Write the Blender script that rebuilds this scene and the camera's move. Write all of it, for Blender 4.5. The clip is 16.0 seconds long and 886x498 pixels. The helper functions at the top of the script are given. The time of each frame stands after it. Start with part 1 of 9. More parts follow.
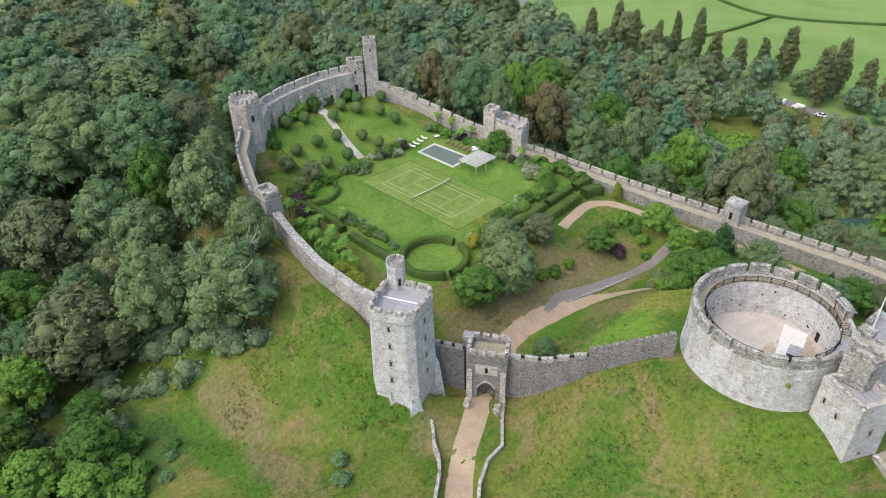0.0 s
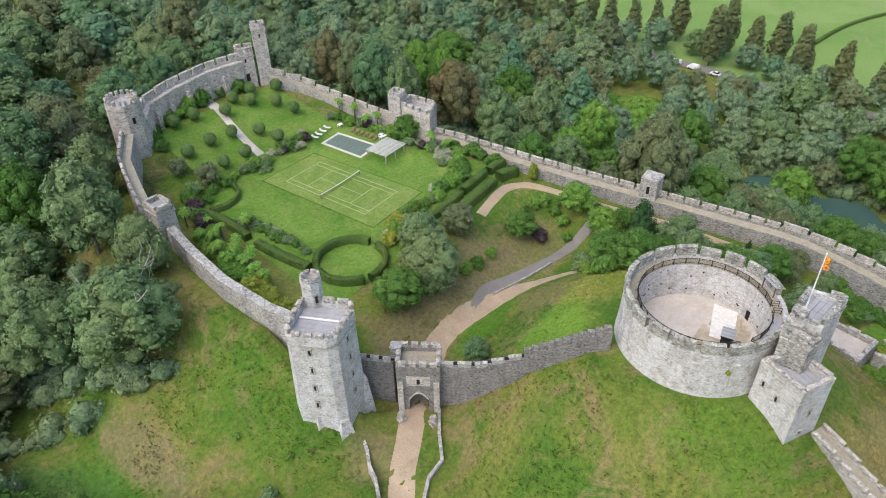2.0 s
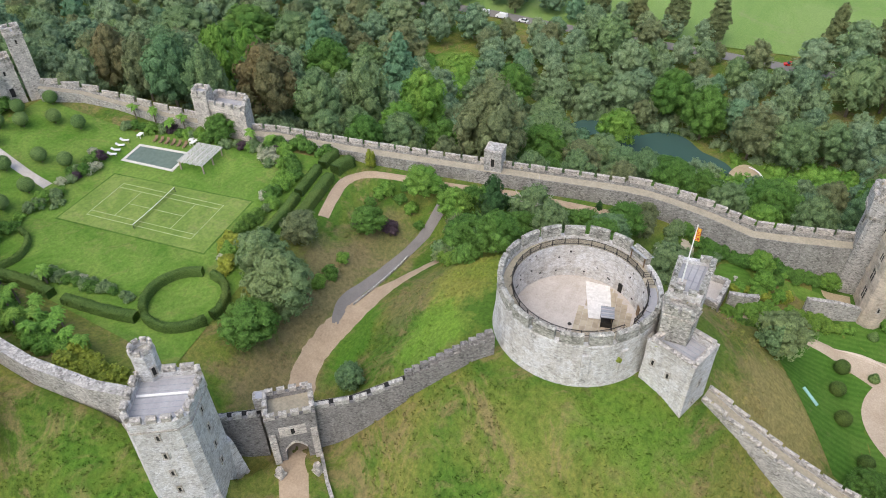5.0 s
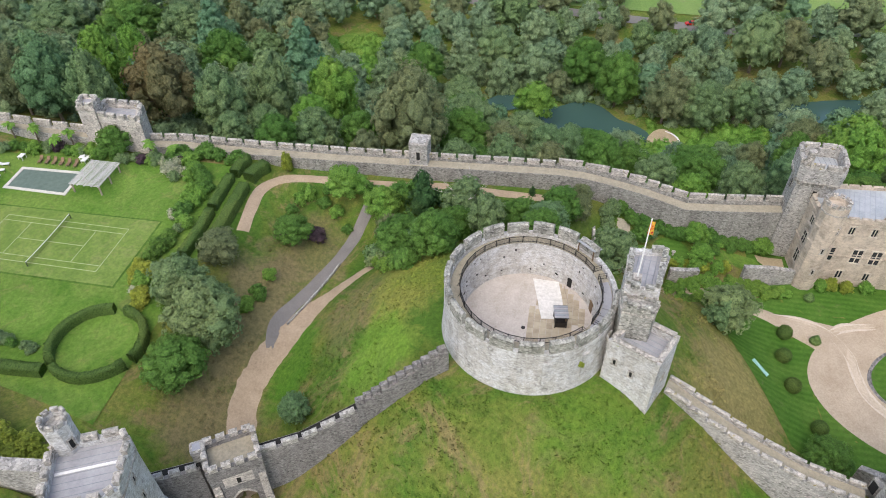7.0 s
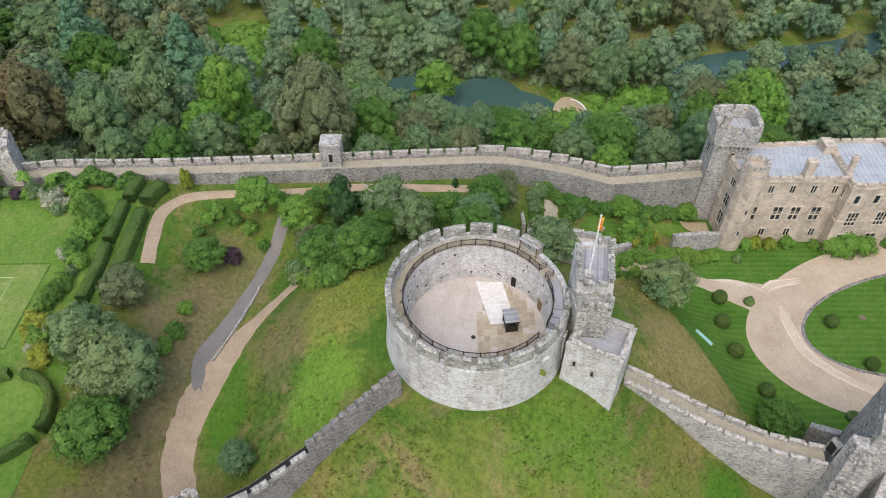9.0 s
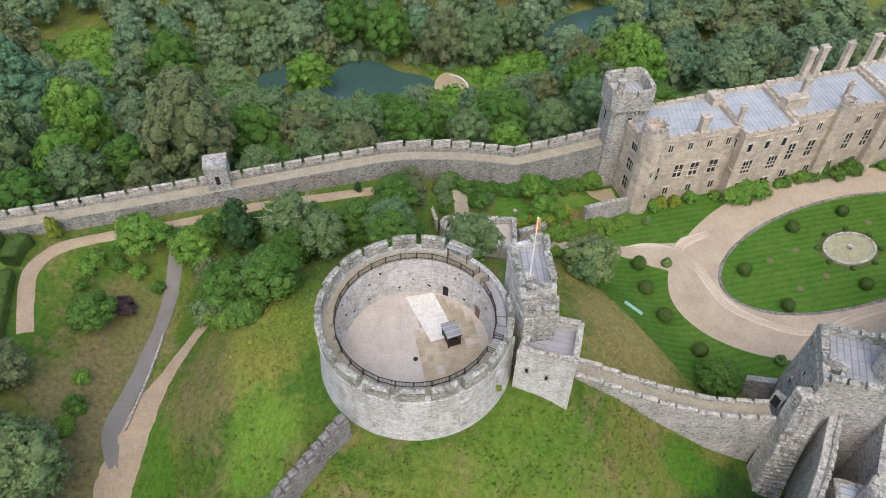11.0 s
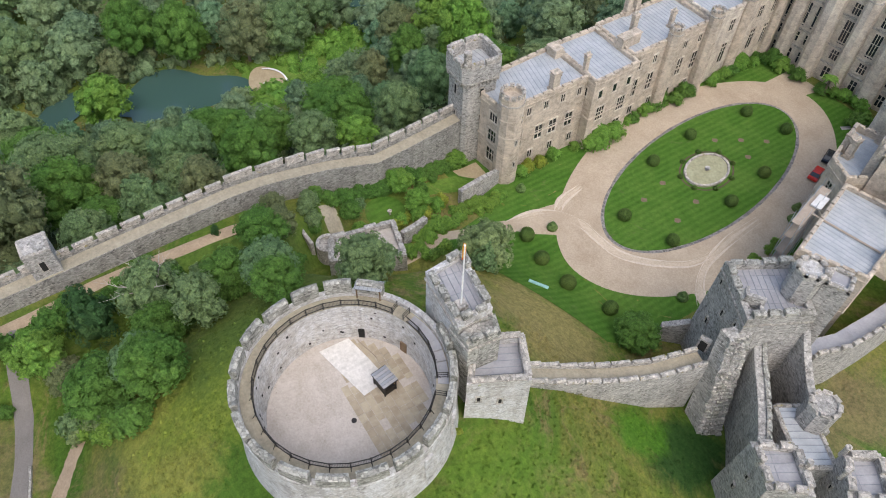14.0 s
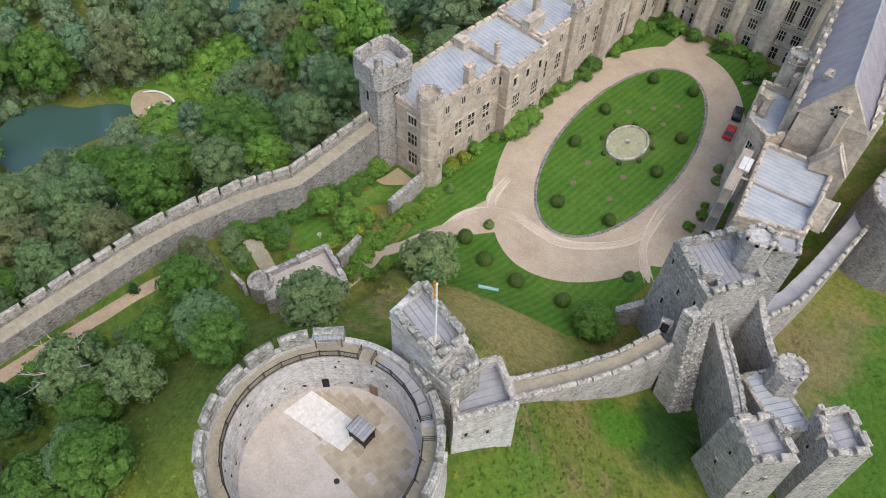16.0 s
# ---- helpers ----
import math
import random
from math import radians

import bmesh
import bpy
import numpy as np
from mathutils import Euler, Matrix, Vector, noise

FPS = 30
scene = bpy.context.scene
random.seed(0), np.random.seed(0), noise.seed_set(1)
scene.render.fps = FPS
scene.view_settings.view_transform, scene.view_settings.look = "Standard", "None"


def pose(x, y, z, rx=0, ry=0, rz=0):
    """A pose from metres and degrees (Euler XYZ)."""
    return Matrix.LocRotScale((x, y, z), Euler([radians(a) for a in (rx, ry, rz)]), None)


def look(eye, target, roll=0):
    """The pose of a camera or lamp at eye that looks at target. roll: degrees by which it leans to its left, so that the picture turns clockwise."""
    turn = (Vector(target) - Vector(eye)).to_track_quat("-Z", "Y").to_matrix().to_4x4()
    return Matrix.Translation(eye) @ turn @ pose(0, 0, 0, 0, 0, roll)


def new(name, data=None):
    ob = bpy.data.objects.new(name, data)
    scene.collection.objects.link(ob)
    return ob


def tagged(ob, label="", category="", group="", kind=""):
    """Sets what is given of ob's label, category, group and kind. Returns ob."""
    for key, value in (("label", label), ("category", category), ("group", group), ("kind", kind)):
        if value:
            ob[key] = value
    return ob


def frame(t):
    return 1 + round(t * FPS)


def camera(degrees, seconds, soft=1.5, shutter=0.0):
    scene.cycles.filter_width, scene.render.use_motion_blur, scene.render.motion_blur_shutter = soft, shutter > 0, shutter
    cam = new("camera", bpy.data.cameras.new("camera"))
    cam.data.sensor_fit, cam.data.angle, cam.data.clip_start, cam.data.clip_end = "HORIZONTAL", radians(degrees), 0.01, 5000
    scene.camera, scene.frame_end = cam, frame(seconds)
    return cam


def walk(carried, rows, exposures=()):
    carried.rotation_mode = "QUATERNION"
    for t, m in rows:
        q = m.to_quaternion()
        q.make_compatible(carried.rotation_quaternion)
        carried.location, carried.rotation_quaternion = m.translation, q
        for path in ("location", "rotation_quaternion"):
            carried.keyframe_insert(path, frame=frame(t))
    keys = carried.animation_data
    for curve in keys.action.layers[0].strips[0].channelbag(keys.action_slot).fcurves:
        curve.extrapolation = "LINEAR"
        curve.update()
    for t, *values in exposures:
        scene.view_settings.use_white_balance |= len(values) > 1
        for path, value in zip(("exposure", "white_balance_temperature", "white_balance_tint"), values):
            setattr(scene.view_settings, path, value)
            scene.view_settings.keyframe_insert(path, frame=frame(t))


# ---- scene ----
cam = camera(64.6, 16.0, 1.0)
METRES, EYE, TILT, LEAN, TURN = 75.5, 82.3, 0.0, 0.0, -44.6
ROWS = [
    (0.0, 0.0, 0.0, 0.0, -0.72, -33.88, 1.08),
    (0.5, -0.0031, 0.0321, -0.0001, -2.61, -34.55, 1.04),
    (1.0, -0.0055, 0.0643, 0.0, -4.66, -35.2, 1.01),
    (1.5, -0.0072, 0.0965, -0.0, -7.05, -35.84, 0.97),
    (2.0, -0.0075, 0.1285, 0.0, -9.45, -36.48, 0.93),
    (2.5, -0.0065, 0.1604, -0.0002, -12.14, -37.13, 0.87),
    (3.0, -0.0036, 0.192, -0.0004, -15.22, -37.78, 0.83),
    (3.5, -0.0007, 0.2235, -0.0016, -18.61, -38.39, 0.76),
    (4.0, 0.0022, 0.2556, -0.0025, -21.51, -39.0, 0.68),
    (6.5, 0.0246, 0.408, -0.0095, -32.33, -41.93, 0.42),
    (7.0, 0.0298, 0.4379, -0.0114, -34.88, -42.52, 0.36),
    (7.5, 0.036, 0.4672, -0.0135, -37.43, -43.11, 0.28),
    (8.0, 0.0434, 0.497, -0.0156, -40.01, -43.7, 0.22),
    (8.5, 0.0511, 0.5265, -0.0177, -42.57, -44.27, 0.13),
    (9.0, 0.0592, 0.5565, -0.0203, -45.15, -44.85, 0.06),
    (11.5, 0.118, 0.7042, -0.0323, -61.41, -47.67, -0.45),
    (12.0, 0.1333, 0.7326, -0.0349, -64.7, -48.21, -0.55),
    (12.5, 0.1489, 0.7601, -0.0379, -67.97, -48.74, -0.66),
    (13.0, 0.166, 0.7871, -0.0416, -71.27, -49.24, -0.75),
    (13.5, 0.1845, 0.8125, -0.0435, -74.44, -49.73, -0.85),
    (14.0, 0.2037, 0.8369, -0.047, -77.61, -50.18, -0.95),
    (14.5, 0.2239, 0.8593, -0.0492, -80.79, -50.63, -1.05),
    (15.0, 0.2453, 0.8807, -0.0522, -83.87, -51.02, -1.14),
    (15.5, 0.2666, 0.9002, -0.0547, -86.61, -51.36, -1.23),
    (16.0, 0.2876, 0.9191, -0.0572, -89.32, -51.53, -1.32),
]
walk(cam, [(t, pose(0, 0, EYE, TILT, LEAN, TURN) @ pose(METRES * x, METRES * y, METRES * z, 90 + pitch, roll, yaw)) for t, x, y, z, yaw, pitch, roll in ROWS], ((0, 0.96), (4, 0.95), (7, 0.89), (9, 0.86), (11.5, 0.80), (16, 0.79)))

# ---- light ----
world = bpy.data.worlds.new("sky")
scene.world = world
world.use_nodes = True
_nt = world.node_tree
_sky = _nt.nodes.new("ShaderNodeTexSky")
_sky.sky_type = "NISHITA"
_sky.sun_disc = False
_sky.sun_elevation, _sky.sun_rotation = radians(57), radians(281)
_sky.air_density, _sky.dust_density, _sky.ozone_density = 1.0, 3.0, 1.0
_bg = _nt.nodes["Background"]
_bg.inputs["Strength"].default_value = 0.15
_nt.links.new(_sky.outputs["Color"], _bg.inputs["Color"])
sun = new("sun", bpy.data.lights.new("sun", "SUN"))
sun.data.energy, sun.data.angle, sun.data.color = 0.75, radians(80), (1.0, 0.95, 0.86)
sun.matrix_world = look((0, 0, 100), (64, -12, 0))


# ---- materials ----
def mat(name, build, rough=0.9, metal=0.0, spec=0.3):
    m = bpy.data.materials.new(name)
    m.use_nodes = True
    t = m.node_tree
    b = t.nodes["Principled BSDF"]
    b.inputs["Roughness"].default_value, b.inputs["Metallic"].default_value = rough, metal
    b.inputs["Specular IOR Level"].default_value = spec
    build(t, b)
    return m


def nd(t, kind, **kw):
    n = t.nodes.new(kind)
    for k, v in kw.items():
        n.inputs[k.replace("_", " ")].default_value = v
    return n


def pos(t, sx=1.0, sy=1.0, sz=1.0):
    g = t.nodes.new("ShaderNodeNewGeometry")
    m = t.nodes.new("ShaderNodeMapping")
    m.inputs["Scale"].default_value = (sx, sy, sz)
    t.links.new(g.outputs["Position"], m.inputs["Vector"])
    return m.outputs["Vector"]


def nz(t, vec, scale, detail=4.0, rough=0.6, dist=0.0):
    n = nd(t, "ShaderNodeTexNoise", Scale=scale, Detail=detail, Roughness=rough, Distortion=dist)
    t.links.new(vec, n.inputs["Vector"])
    return n.outputs["Fac"]


def ramp(t, fac, *stops):
    r = t.nodes.new("ShaderNodeValToRGB")
    e = r.color_ramp.elements
    while len(e) < len(stops):
        e.new(0.5)
    for el, (p, c) in zip(e, stops):
        el.position, el.color = p, (*c, 1) if len(c) == 3 else c
    t.links.new(fac, r.inputs["Fac"])
    return r.outputs["Color"]


def mix(t, fac, a, b, blend="MIX"):
    m = t.nodes.new("ShaderNodeMix")
    m.data_type, m.blend_type = "RGBA", blend
    for sock, v in ((m.inputs[0], fac), (m.inputs[6], a), (m.inputs[7], b)):
        if hasattr(v, "links"):
            t.links.new(v, sock)
        elif isinstance(v, tuple):
            sock.default_value = (*v, 1)
        else:
            sock.default_value = v
    return m.outputs[2]


def bump(t, b, height, strength=0.5, dist=0.1):
    n = nd(t, "ShaderNodeBump", Strength=strength, Distance=dist)
    t.links.new(height, n.inputs["Height"])
    t.links.new(n.outputs["Normal"], b.inputs["Normal"])


def mul(t, a, b):
    m = t.nodes.new("ShaderNodeMath")
    m.operation = "MULTIPLY"
    for sock, v in ((m.inputs[0], a), (m.inputs[1], b)):
        if hasattr(v, "links"):
            t.links.new(v, sock)
        else:
            sock.default_value = v
    return m.outputs[0]


def stone_build(lo, hi, stain=(0.09, 0.09, 0.075), lichen=None, cell=4.2, amount=0.6, wash=0.5, holes=0.7, weather=0.38, joints=0.4):
    """Rubble walling: small mixed stones, dark pock marks, mottled weathering, runs and pale worn patches."""
    mid = tuple((a + b) / 2 for a, b in zip(lo, hi))
    pale = tuple(min(0.82, c * 1.22) for c in hi)

    def build(t, b):
        p = pos(t)
        q = pos(t, 0.72, 0.72, 1.3)
        warp = nd(t, "ShaderNodeTexNoise", Scale=1.1, Detail=3.0)
        t.links.new(q, warp.inputs["Vector"])
        q = mix(t, 0.09, q, warp.outputs["Color"])
        v, e = nd(t, "ShaderNodeTexVoronoi", Scale=cell), nd(t, "ShaderNodeTexVoronoi", Scale=cell)
        e.feature = "DISTANCE_TO_EDGE"
        t.links.new(q, v.inputs["Vector"])
        t.links.new(q, e.inputs["Vector"])
        sep = t.nodes.new("ShaderNodeSeparateColor")
        t.links.new(v.outputs["Color"], sep.inputs["Color"])
        stones = ramp(t, sep.outputs[0], (0.0, tuple(c * 0.3 for c in lo)), (0.18, lo), (0.5, mid), (1.0, pale))
        mott = ramp(t, nz(t, p, 0.5, 9, 0.78, 0.3), (0.36, tuple(c * 0.75 for c in lo)), (0.48, mid), (0.6, pale))
        col = mix(t, weather, stones, mott)
        runs = ramp(t, nz(t, pos(t, 1.3, 1.3, 0.16), 0.6, 7, 0.72, 0.3), (0.50, (0, 0, 0)), (0.63, (1, 1, 1)))
        col = mix(t, mul(t, runs, amount), col, mix(t, 0.5, stain, stones))
        worn = ramp(t, nz(t, p, 0.22, 9, 0.75, 0.5), (0.5, (0, 0, 0)), (0.6, (1, 1, 1)))
        col = mix(t, mul(t, worn, wash), col, mix(t, 0.45, pale, stones))
        if lichen:
            col = mix(t, ramp(t, nz(t, p, 0.9, 6, 0.7), (0.61, (0, 0, 0)), (0.67, (1, 1, 1))), col, lichen)
        joint = ramp(t, e.outputs["Distance"], (0.02, (joints, joints, joints)), (0.07, (0, 0, 0)))
        col = mix(t, joint, col, tuple(c * 0.5 for c in lo))
        fine = nz(t, p, 3.2, 8, 0.85)
        pock = ramp(t, fine, (0.30, (holes, holes, holes)), (0.42, (0, 0, 0)))
        col = mix(t, pock, col, tuple(c * 0.35 for c in lo))
        big = ramp(t, nz(t, p, 1.05, 3, 0.5), (0.27, (holes, holes, holes)), (0.31, (0, 0, 0)))
        col = mix(t, big, col, tuple(c * 0.3 for c in lo))
        t.links.new(col, b.inputs["Base Color"])
        bump(t, b, mix(t, 0.5, fine, ramp(t, e.outputs["Distance"], (0.0, (0, 0, 0)), (0.12, (1, 1, 1)))), 0.9, 0.2)
    return build


M_KEEP = mat("keep_stone", stone_build((0.476, 0.447, 0.40), (0.777, 0.742, 0.679), (0.20, 0.19, 0.17), amount=0.5, wash=0.75, weather=0.62, holes=0.5))
M_STONE2 = mat("curtain_flint", stone_build((0.232, 0.222, 0.202), (0.425, 0.408, 0.372), (0.10, 0.097, 0.084)))
M_BEVIS = mat("whitewashed_stone", stone_build((0.50, 0.478, 0.44), (0.785, 0.762, 0.712), (0.22, 0.21, 0.185), amount=0.5, wash=0.85, weather=0.55, holes=0.5))
M_PARAPET = mat("mossy_parapet_stone", stone_build((0.244, 0.236, 0.204), (0.546, 0.528, 0.463), (0.086, 0.087, 0.067), amount=0.75, wash=0.45))
M_STONE = mat("flint_stone", stone_build((0.318, 0.302, 0.274), (0.572, 0.545, 0.498), (0.13, 0.124, 0.108)))
M_DARKSTONE = mat("flint_dark", stone_build((0.198, 0.184, 0.172), (0.345, 0.322, 0.301), (0.086, 0.083, 0.073), cell=5.0, wash=0.25))
M_PALE = mat("pale_stone", stone_build((0.440, 0.396, 0.350), (0.671, 0.616, 0.550), (0.20, 0.178, 0.15), wash=0.6))
M_HALL = mat("hall_stone", stone_build((0.456, 0.384, 0.302), (0.602, 0.517, 0.413), (0.258, 0.212, 0.160), amount=0.32, cell=3.0, holes=0.18, weather=0.82, joints=0.12))
M_COPING = mat("coping_stone", stone_build((0.360, 0.334, 0.295), (0.600, 0.553, 0.486), (0.151, 0.145, 0.11), (0.364, 0.309, 0.134)))


def simple(lo, hi, scale=1.0, fine=9.0, bumps=0.3, bd=0.05):
    def build(t, b):
        p = pos(t)
        a = ramp(t, nz(t, p, scale, 5, 0.65), (0.3, lo), (0.7, hi))
        f = nz(t, p, fine, 4, 0.7)
        col = mix(t, 0.4, a, ramp(t, f, (0.3, tuple(c * 0.6 for c in lo)), (0.72, tuple(min(1, c * 1.15) for c in hi))))
        t.links.new(col, b.inputs["Base Color"])
        bump(t, b, f, bumps, bd)
    return build


M_WALK = mat("walk_paving", simple((0.263, 0.234, 0.175), (0.419, 0.375, 0.281), 0.6, 2.5))
M_GRAVEL = mat("gravel", simple((0.366, 0.285, 0.199), (0.527, 0.437, 0.328), 0.2, 4))
M_ROAD = mat("track_gravel", simple((0.314, 0.234, 0.156), (0.475, 0.369, 0.256), 0.3, 3))
def trodden_build(t, b):
    p = pos(t)
    col = ramp(t, nz(t, p, 0.35, 7, 0.7, 0.5), (0.35, (0.40, 0.35, 0.295)), (0.5, (0.48, 0.435, 0.385)), (0.64, (0.56, 0.52, 0.475)))
    col = mix(t, 0.35, col, ramp(t, nz(t, p, 4.5, 5, 0.8), (0.3, (0.24, 0.215, 0.185)), (0.55, (0.50, 0.455, 0.41)), (0.7, (0.66, 0.62, 0.57))))
    v = nd(t, "ShaderNodeTexVoronoi", Scale=1.6)
    t.links.new(p, v.inputs["Vector"])
    chip = ramp(t, v.outputs["Distance"], (0.05, (0.75, 0.75, 0.75)), (0.11, (0, 0, 0)))
    patchy = ramp(t, nz(t, p, 0.4, 3), (0.48, (0, 0, 0)), (0.56, (1, 1, 1)))
    col = mix(t, mul(t, chip, patchy), col, (0.15, 0.135, 0.115))
    t.links.new(col, b.inputs["Base Color"])
    bump(t, b, nz(t, p, 5, 4), 0.4, 0.04)


M_KEEPGRAVEL = mat("keep_gravel", trodden_build)
M_TARMAC = mat("tarmac", simple((0.171, 0.158, 0.144), (0.243, 0.225, 0.207), 0.4, 6), 0.85)
M_SLAB = mat("paving_slab", simple((0.34, 0.29, 0.21), (0.50, 0.44, 0.33), 0.8, 6))
M_SAND = mat("trodden_sand", simple((0.33, 0.26, 0.155), (0.47, 0.385, 0.25), 0.5, 3))
M_SOIL = mat("soil", simple((0.07, 0.05, 0.035), (0.14, 0.10, 0.07), 0.8))


def lead_build(lo, hi):
    def build(t, b):
        p = pos(t)
        a = ramp(t, nz(t, p, 0.45, 4, 0.6), (0.3, lo), (0.7, hi))
        col = mix(t, 0.4, a, ramp(t, nz(t, pos(t, 1, 1, 1), 3.5, 5, 0.7), (0.3, lo), (0.75, hi)))
        t.links.new(col, b.inputs["Base Color"])
    return build


M_LEAD = mat("lead_sheet", lead_build((0.325, 0.349, 0.367), (0.556, 0.567, 0.570)), 0.5, 0.15, 0.5)
M_LEADGREY = mat("weathered_lead", lead_build((0.257, 0.257, 0.266), (0.446, 0.437, 0.446)), 0.6, 0.1, 0.4)
M_SLATE = mat("slate", lead_build((0.235, 0.215, 0.235), (0.36, 0.335, 0.35)), 0.6, 0.0, 0.4)


def plain(c, wave=0.0):
    def build(t, b):
        b.inputs["Base Color"].default_value = (*c, 1)
        bump(t, b, nz(t, pos(t), 2.0), wave, 0.05)
    return build


M_SHEET = mat("ground_sheet_cloth", simple((0.60, 0.585, 0.55), (0.74, 0.72, 0.69), 0.5, 2, 0.1))
M_GLASS = mat("window_glass", plain((0.02, 0.025, 0.03), 0.01), 0.15, 0, 0.5)
M_IRON = mat("black_iron", simple((0.02, 0.02, 0.02), (0.05, 0.045, 0.04), 2), 0.5, 0.3)
M_DARK = mat("dark_opening", simple((0.012, 0.011, 0.01), (0.03, 0.028, 0.025), 1))
M_WOOD = mat("oak_wood", simple((0.14, 0.09, 0.05), (0.26, 0.18, 0.11), 1.5))
M_TEAK = mat("weathered_teak", simple((0.30, 0.24, 0.18), (0.44, 0.37, 0.30), 1.5))
M_WHITE = mat("white_paint", simple((0.72, 0.71, 0.68), (0.82, 0.81, 0.79), 0.8, 3, 0.1), 0.6)
M_BARK = mat("bark", simple((0.09, 0.07, 0.05), (0.2, 0.17, 0.13), 2, 8, 0.6))


def grass_build(c1, c2, c3, dry, s=0.05, dry_amt=0.55, stripes=None, rough=0.5, zones=()):
    """Grass in patches of three greens and a dry tone; zones (x, y, rx, ry, colour, strength) grow another sward."""
    def build(t, b):
        p = pos(t)
        a = ramp(t, nz(t, p, s, 8, 0.7, 0.8), (0.40, c1), (0.5, c2), (0.58, c3))
        d = ramp(t, nz(t, p, s * 2.3, 9, 0.76, 1.0), (dry_amt, (0, 0, 0)), (dry_amt + 0.09, (1, 1, 1)))
        col = mix(t, mul(t, d, 0.8), a, dry)
        if zones:
            ragged = nz(t, p, 0.16, 8, 0.72, 0.5)
        for x, y, rx, ry, c, k in zones:
            m = t.nodes.new("ShaderNodeMapping")
            m.inputs["Location"].default_value = (-x / rx, -y / ry, 0)
            m.inputs["Scale"].default_value = (1 / rx, 1 / ry, 0)
            t.links.new(p, m.inputs["Vector"])
            ln = t.nodes.new("ShaderNodeVectorMath")
            ln.operation = "LENGTH"
            t.links.new(m.outputs["Vector"], ln.inputs[0])
            ad = t.nodes.new("ShaderNodeMath")
            ad.operation = "MULTIPLY_ADD"
            ad.inputs[1].default_value = 2.4
            t.links.new(ragged, ad.inputs[0])
            t.links.new(ln.outputs["Value"], ad.inputs[2])
            f = ramp(t, mul(t, ad.outputs[0], 0.4), (0.72, (k, k, k)), (0.92, (0, 0, 0)))
            col = mix(t, f, col, c)
        if stripes:
            w = nd(t, "ShaderNodeTexWave", Scale=stripes[2], Distortion=0.6, Detail=2.0)
            t.links.new(pos(t, stripes[0], stripes[1], 0), w.inputs["Vector"])
            col = mix(t, mix_fac(t, w.outputs["Fac"], 0.24 if stripes[2] > 0.2 else 0.14), col, tuple(min(1, c * 1.7) for c in c3))
        f = nz(t, p, 1.4, 9, 0.85)
        col = mix(t, rough, col, mix(t, 1.0, col, ramp(t, f, (0.38, (0.35, 0.4, 0.35)), (0.5, (1.0, 1.0, 1.0)), (0.62, (1.75, 1.6, 1.5))), "MULTIPLY"))
        t.links.new(col, b.inputs["Base Color"])
        bump(t, b, f, 0.9, 0.4 * rough)
    return build


def mix_fac(t, fac, k):
    m = t.nodes.new("ShaderNodeMath")
    m.operation = "MULTIPLY"
    m.inputs[1].default_value = k
    t.links.new(fac, m.inputs[0])
    return m.outputs[0]


TAN, VIVID, BROWN, MOWN, NETTLE = (0.265, 0.225, 0.085), (0.07, 0.175, 0.018), (0.195, 0.165, 0.082), (0.065, 0.145, 0.02), (0.028, 0.075, 0.018)
# darker ground colour beneath the woods
WOODFLOOR = (0.045, 0.06, 0.025)
ZONES = ((92, -8, 13, 8, TAN, 0.9), (96, 67.5, 21, 6.5, BROWN, 0.9), (114, 63, 10, 7, BROWN, 0.6), (76, 67, 8, 7, BROWN, 0.8), (34, 88, 4, 13, BROWN, 0.75), (31, 73, 4, 8, BROWN, 0.7), (53, 57, 5, 4, BROWN, 0.7),
         (27.5, 86, 3.5, 22, MOWN, 0.95), (49, 72, 8, 16, VIVID, 0.25), (88, 57.5, 11, 3.5, VIVID, 0.85), (70, -16, 5.5, 8, NETTLE, 0.95), (75, -10, 3.5, 5, VIVID, 0.9), (61, -42, 9, 12, BROWN, 0.8),
         (50, -38, 9, 40, MOWN, 0.95), (96, 50, 10, 5, BROWN, 0.45), (20, 95, 9, 12, (0.06, 0.14, 0.035), 0.8), (98, 41.5, 14, 6, (0.235, 0.245, 0.055), 0.9), (84, 43, 9, 5, (0.12, 0.235, 0.028), 0.8), (101, 31, 9, 12, (0.17, 0.225, 0.034), 0.85), (112, 26, 12, 16, (0.085, 0.135, 0.03), 0.75), (127, 30, 8, 34, (0.075, 0.145, 0.024), 0.7), (62, 4, 12, 12, (0.135, 0.195, 0.03), 0.6), (75, 12, 7, 9, (0.10, 0.185, 0.024), 0.7), (15, 190, 90, 72, WOODFLOOR, 0.95), (164, 30, 19, 150, WOODFLOOR, 0.95))
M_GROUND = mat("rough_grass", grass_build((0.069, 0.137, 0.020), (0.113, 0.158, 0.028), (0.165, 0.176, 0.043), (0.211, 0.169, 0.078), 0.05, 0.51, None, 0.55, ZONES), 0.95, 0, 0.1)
M_LAWN = mat("mown_lawn", grass_build((0.079, 0.167, 0.022), (0.107, 0.195, 0.032), (0.140, 0.219, 0.043), (0.163, 0.195, 0.056), 0.09, 0.54, (0.326, 0.820, 0.084), 0.4), 0.95, 0, 0.1)
M_COURT = mat("court_turf", grass_build((0.135, 0.209, 0.045), (0.158, 0.233, 0.052), (0.186, 0.251, 0.065), (0.200, 0.233, 0.079), 0.12, 0.54, None, 0.35), 0.95, 0, 0.1)
# Turf darkened to paint the netting's shadow line round the court.
M_EDGESHADE = mat("shaded_edge_turf", grass_build((0.06, 0.125, 0.018), (0.075, 0.145, 0.024), (0.09, 0.165, 0.03), (0.12, 0.15, 0.05), 0.1, 0.6, None, 0.4), 0.95, 0, 0.1)
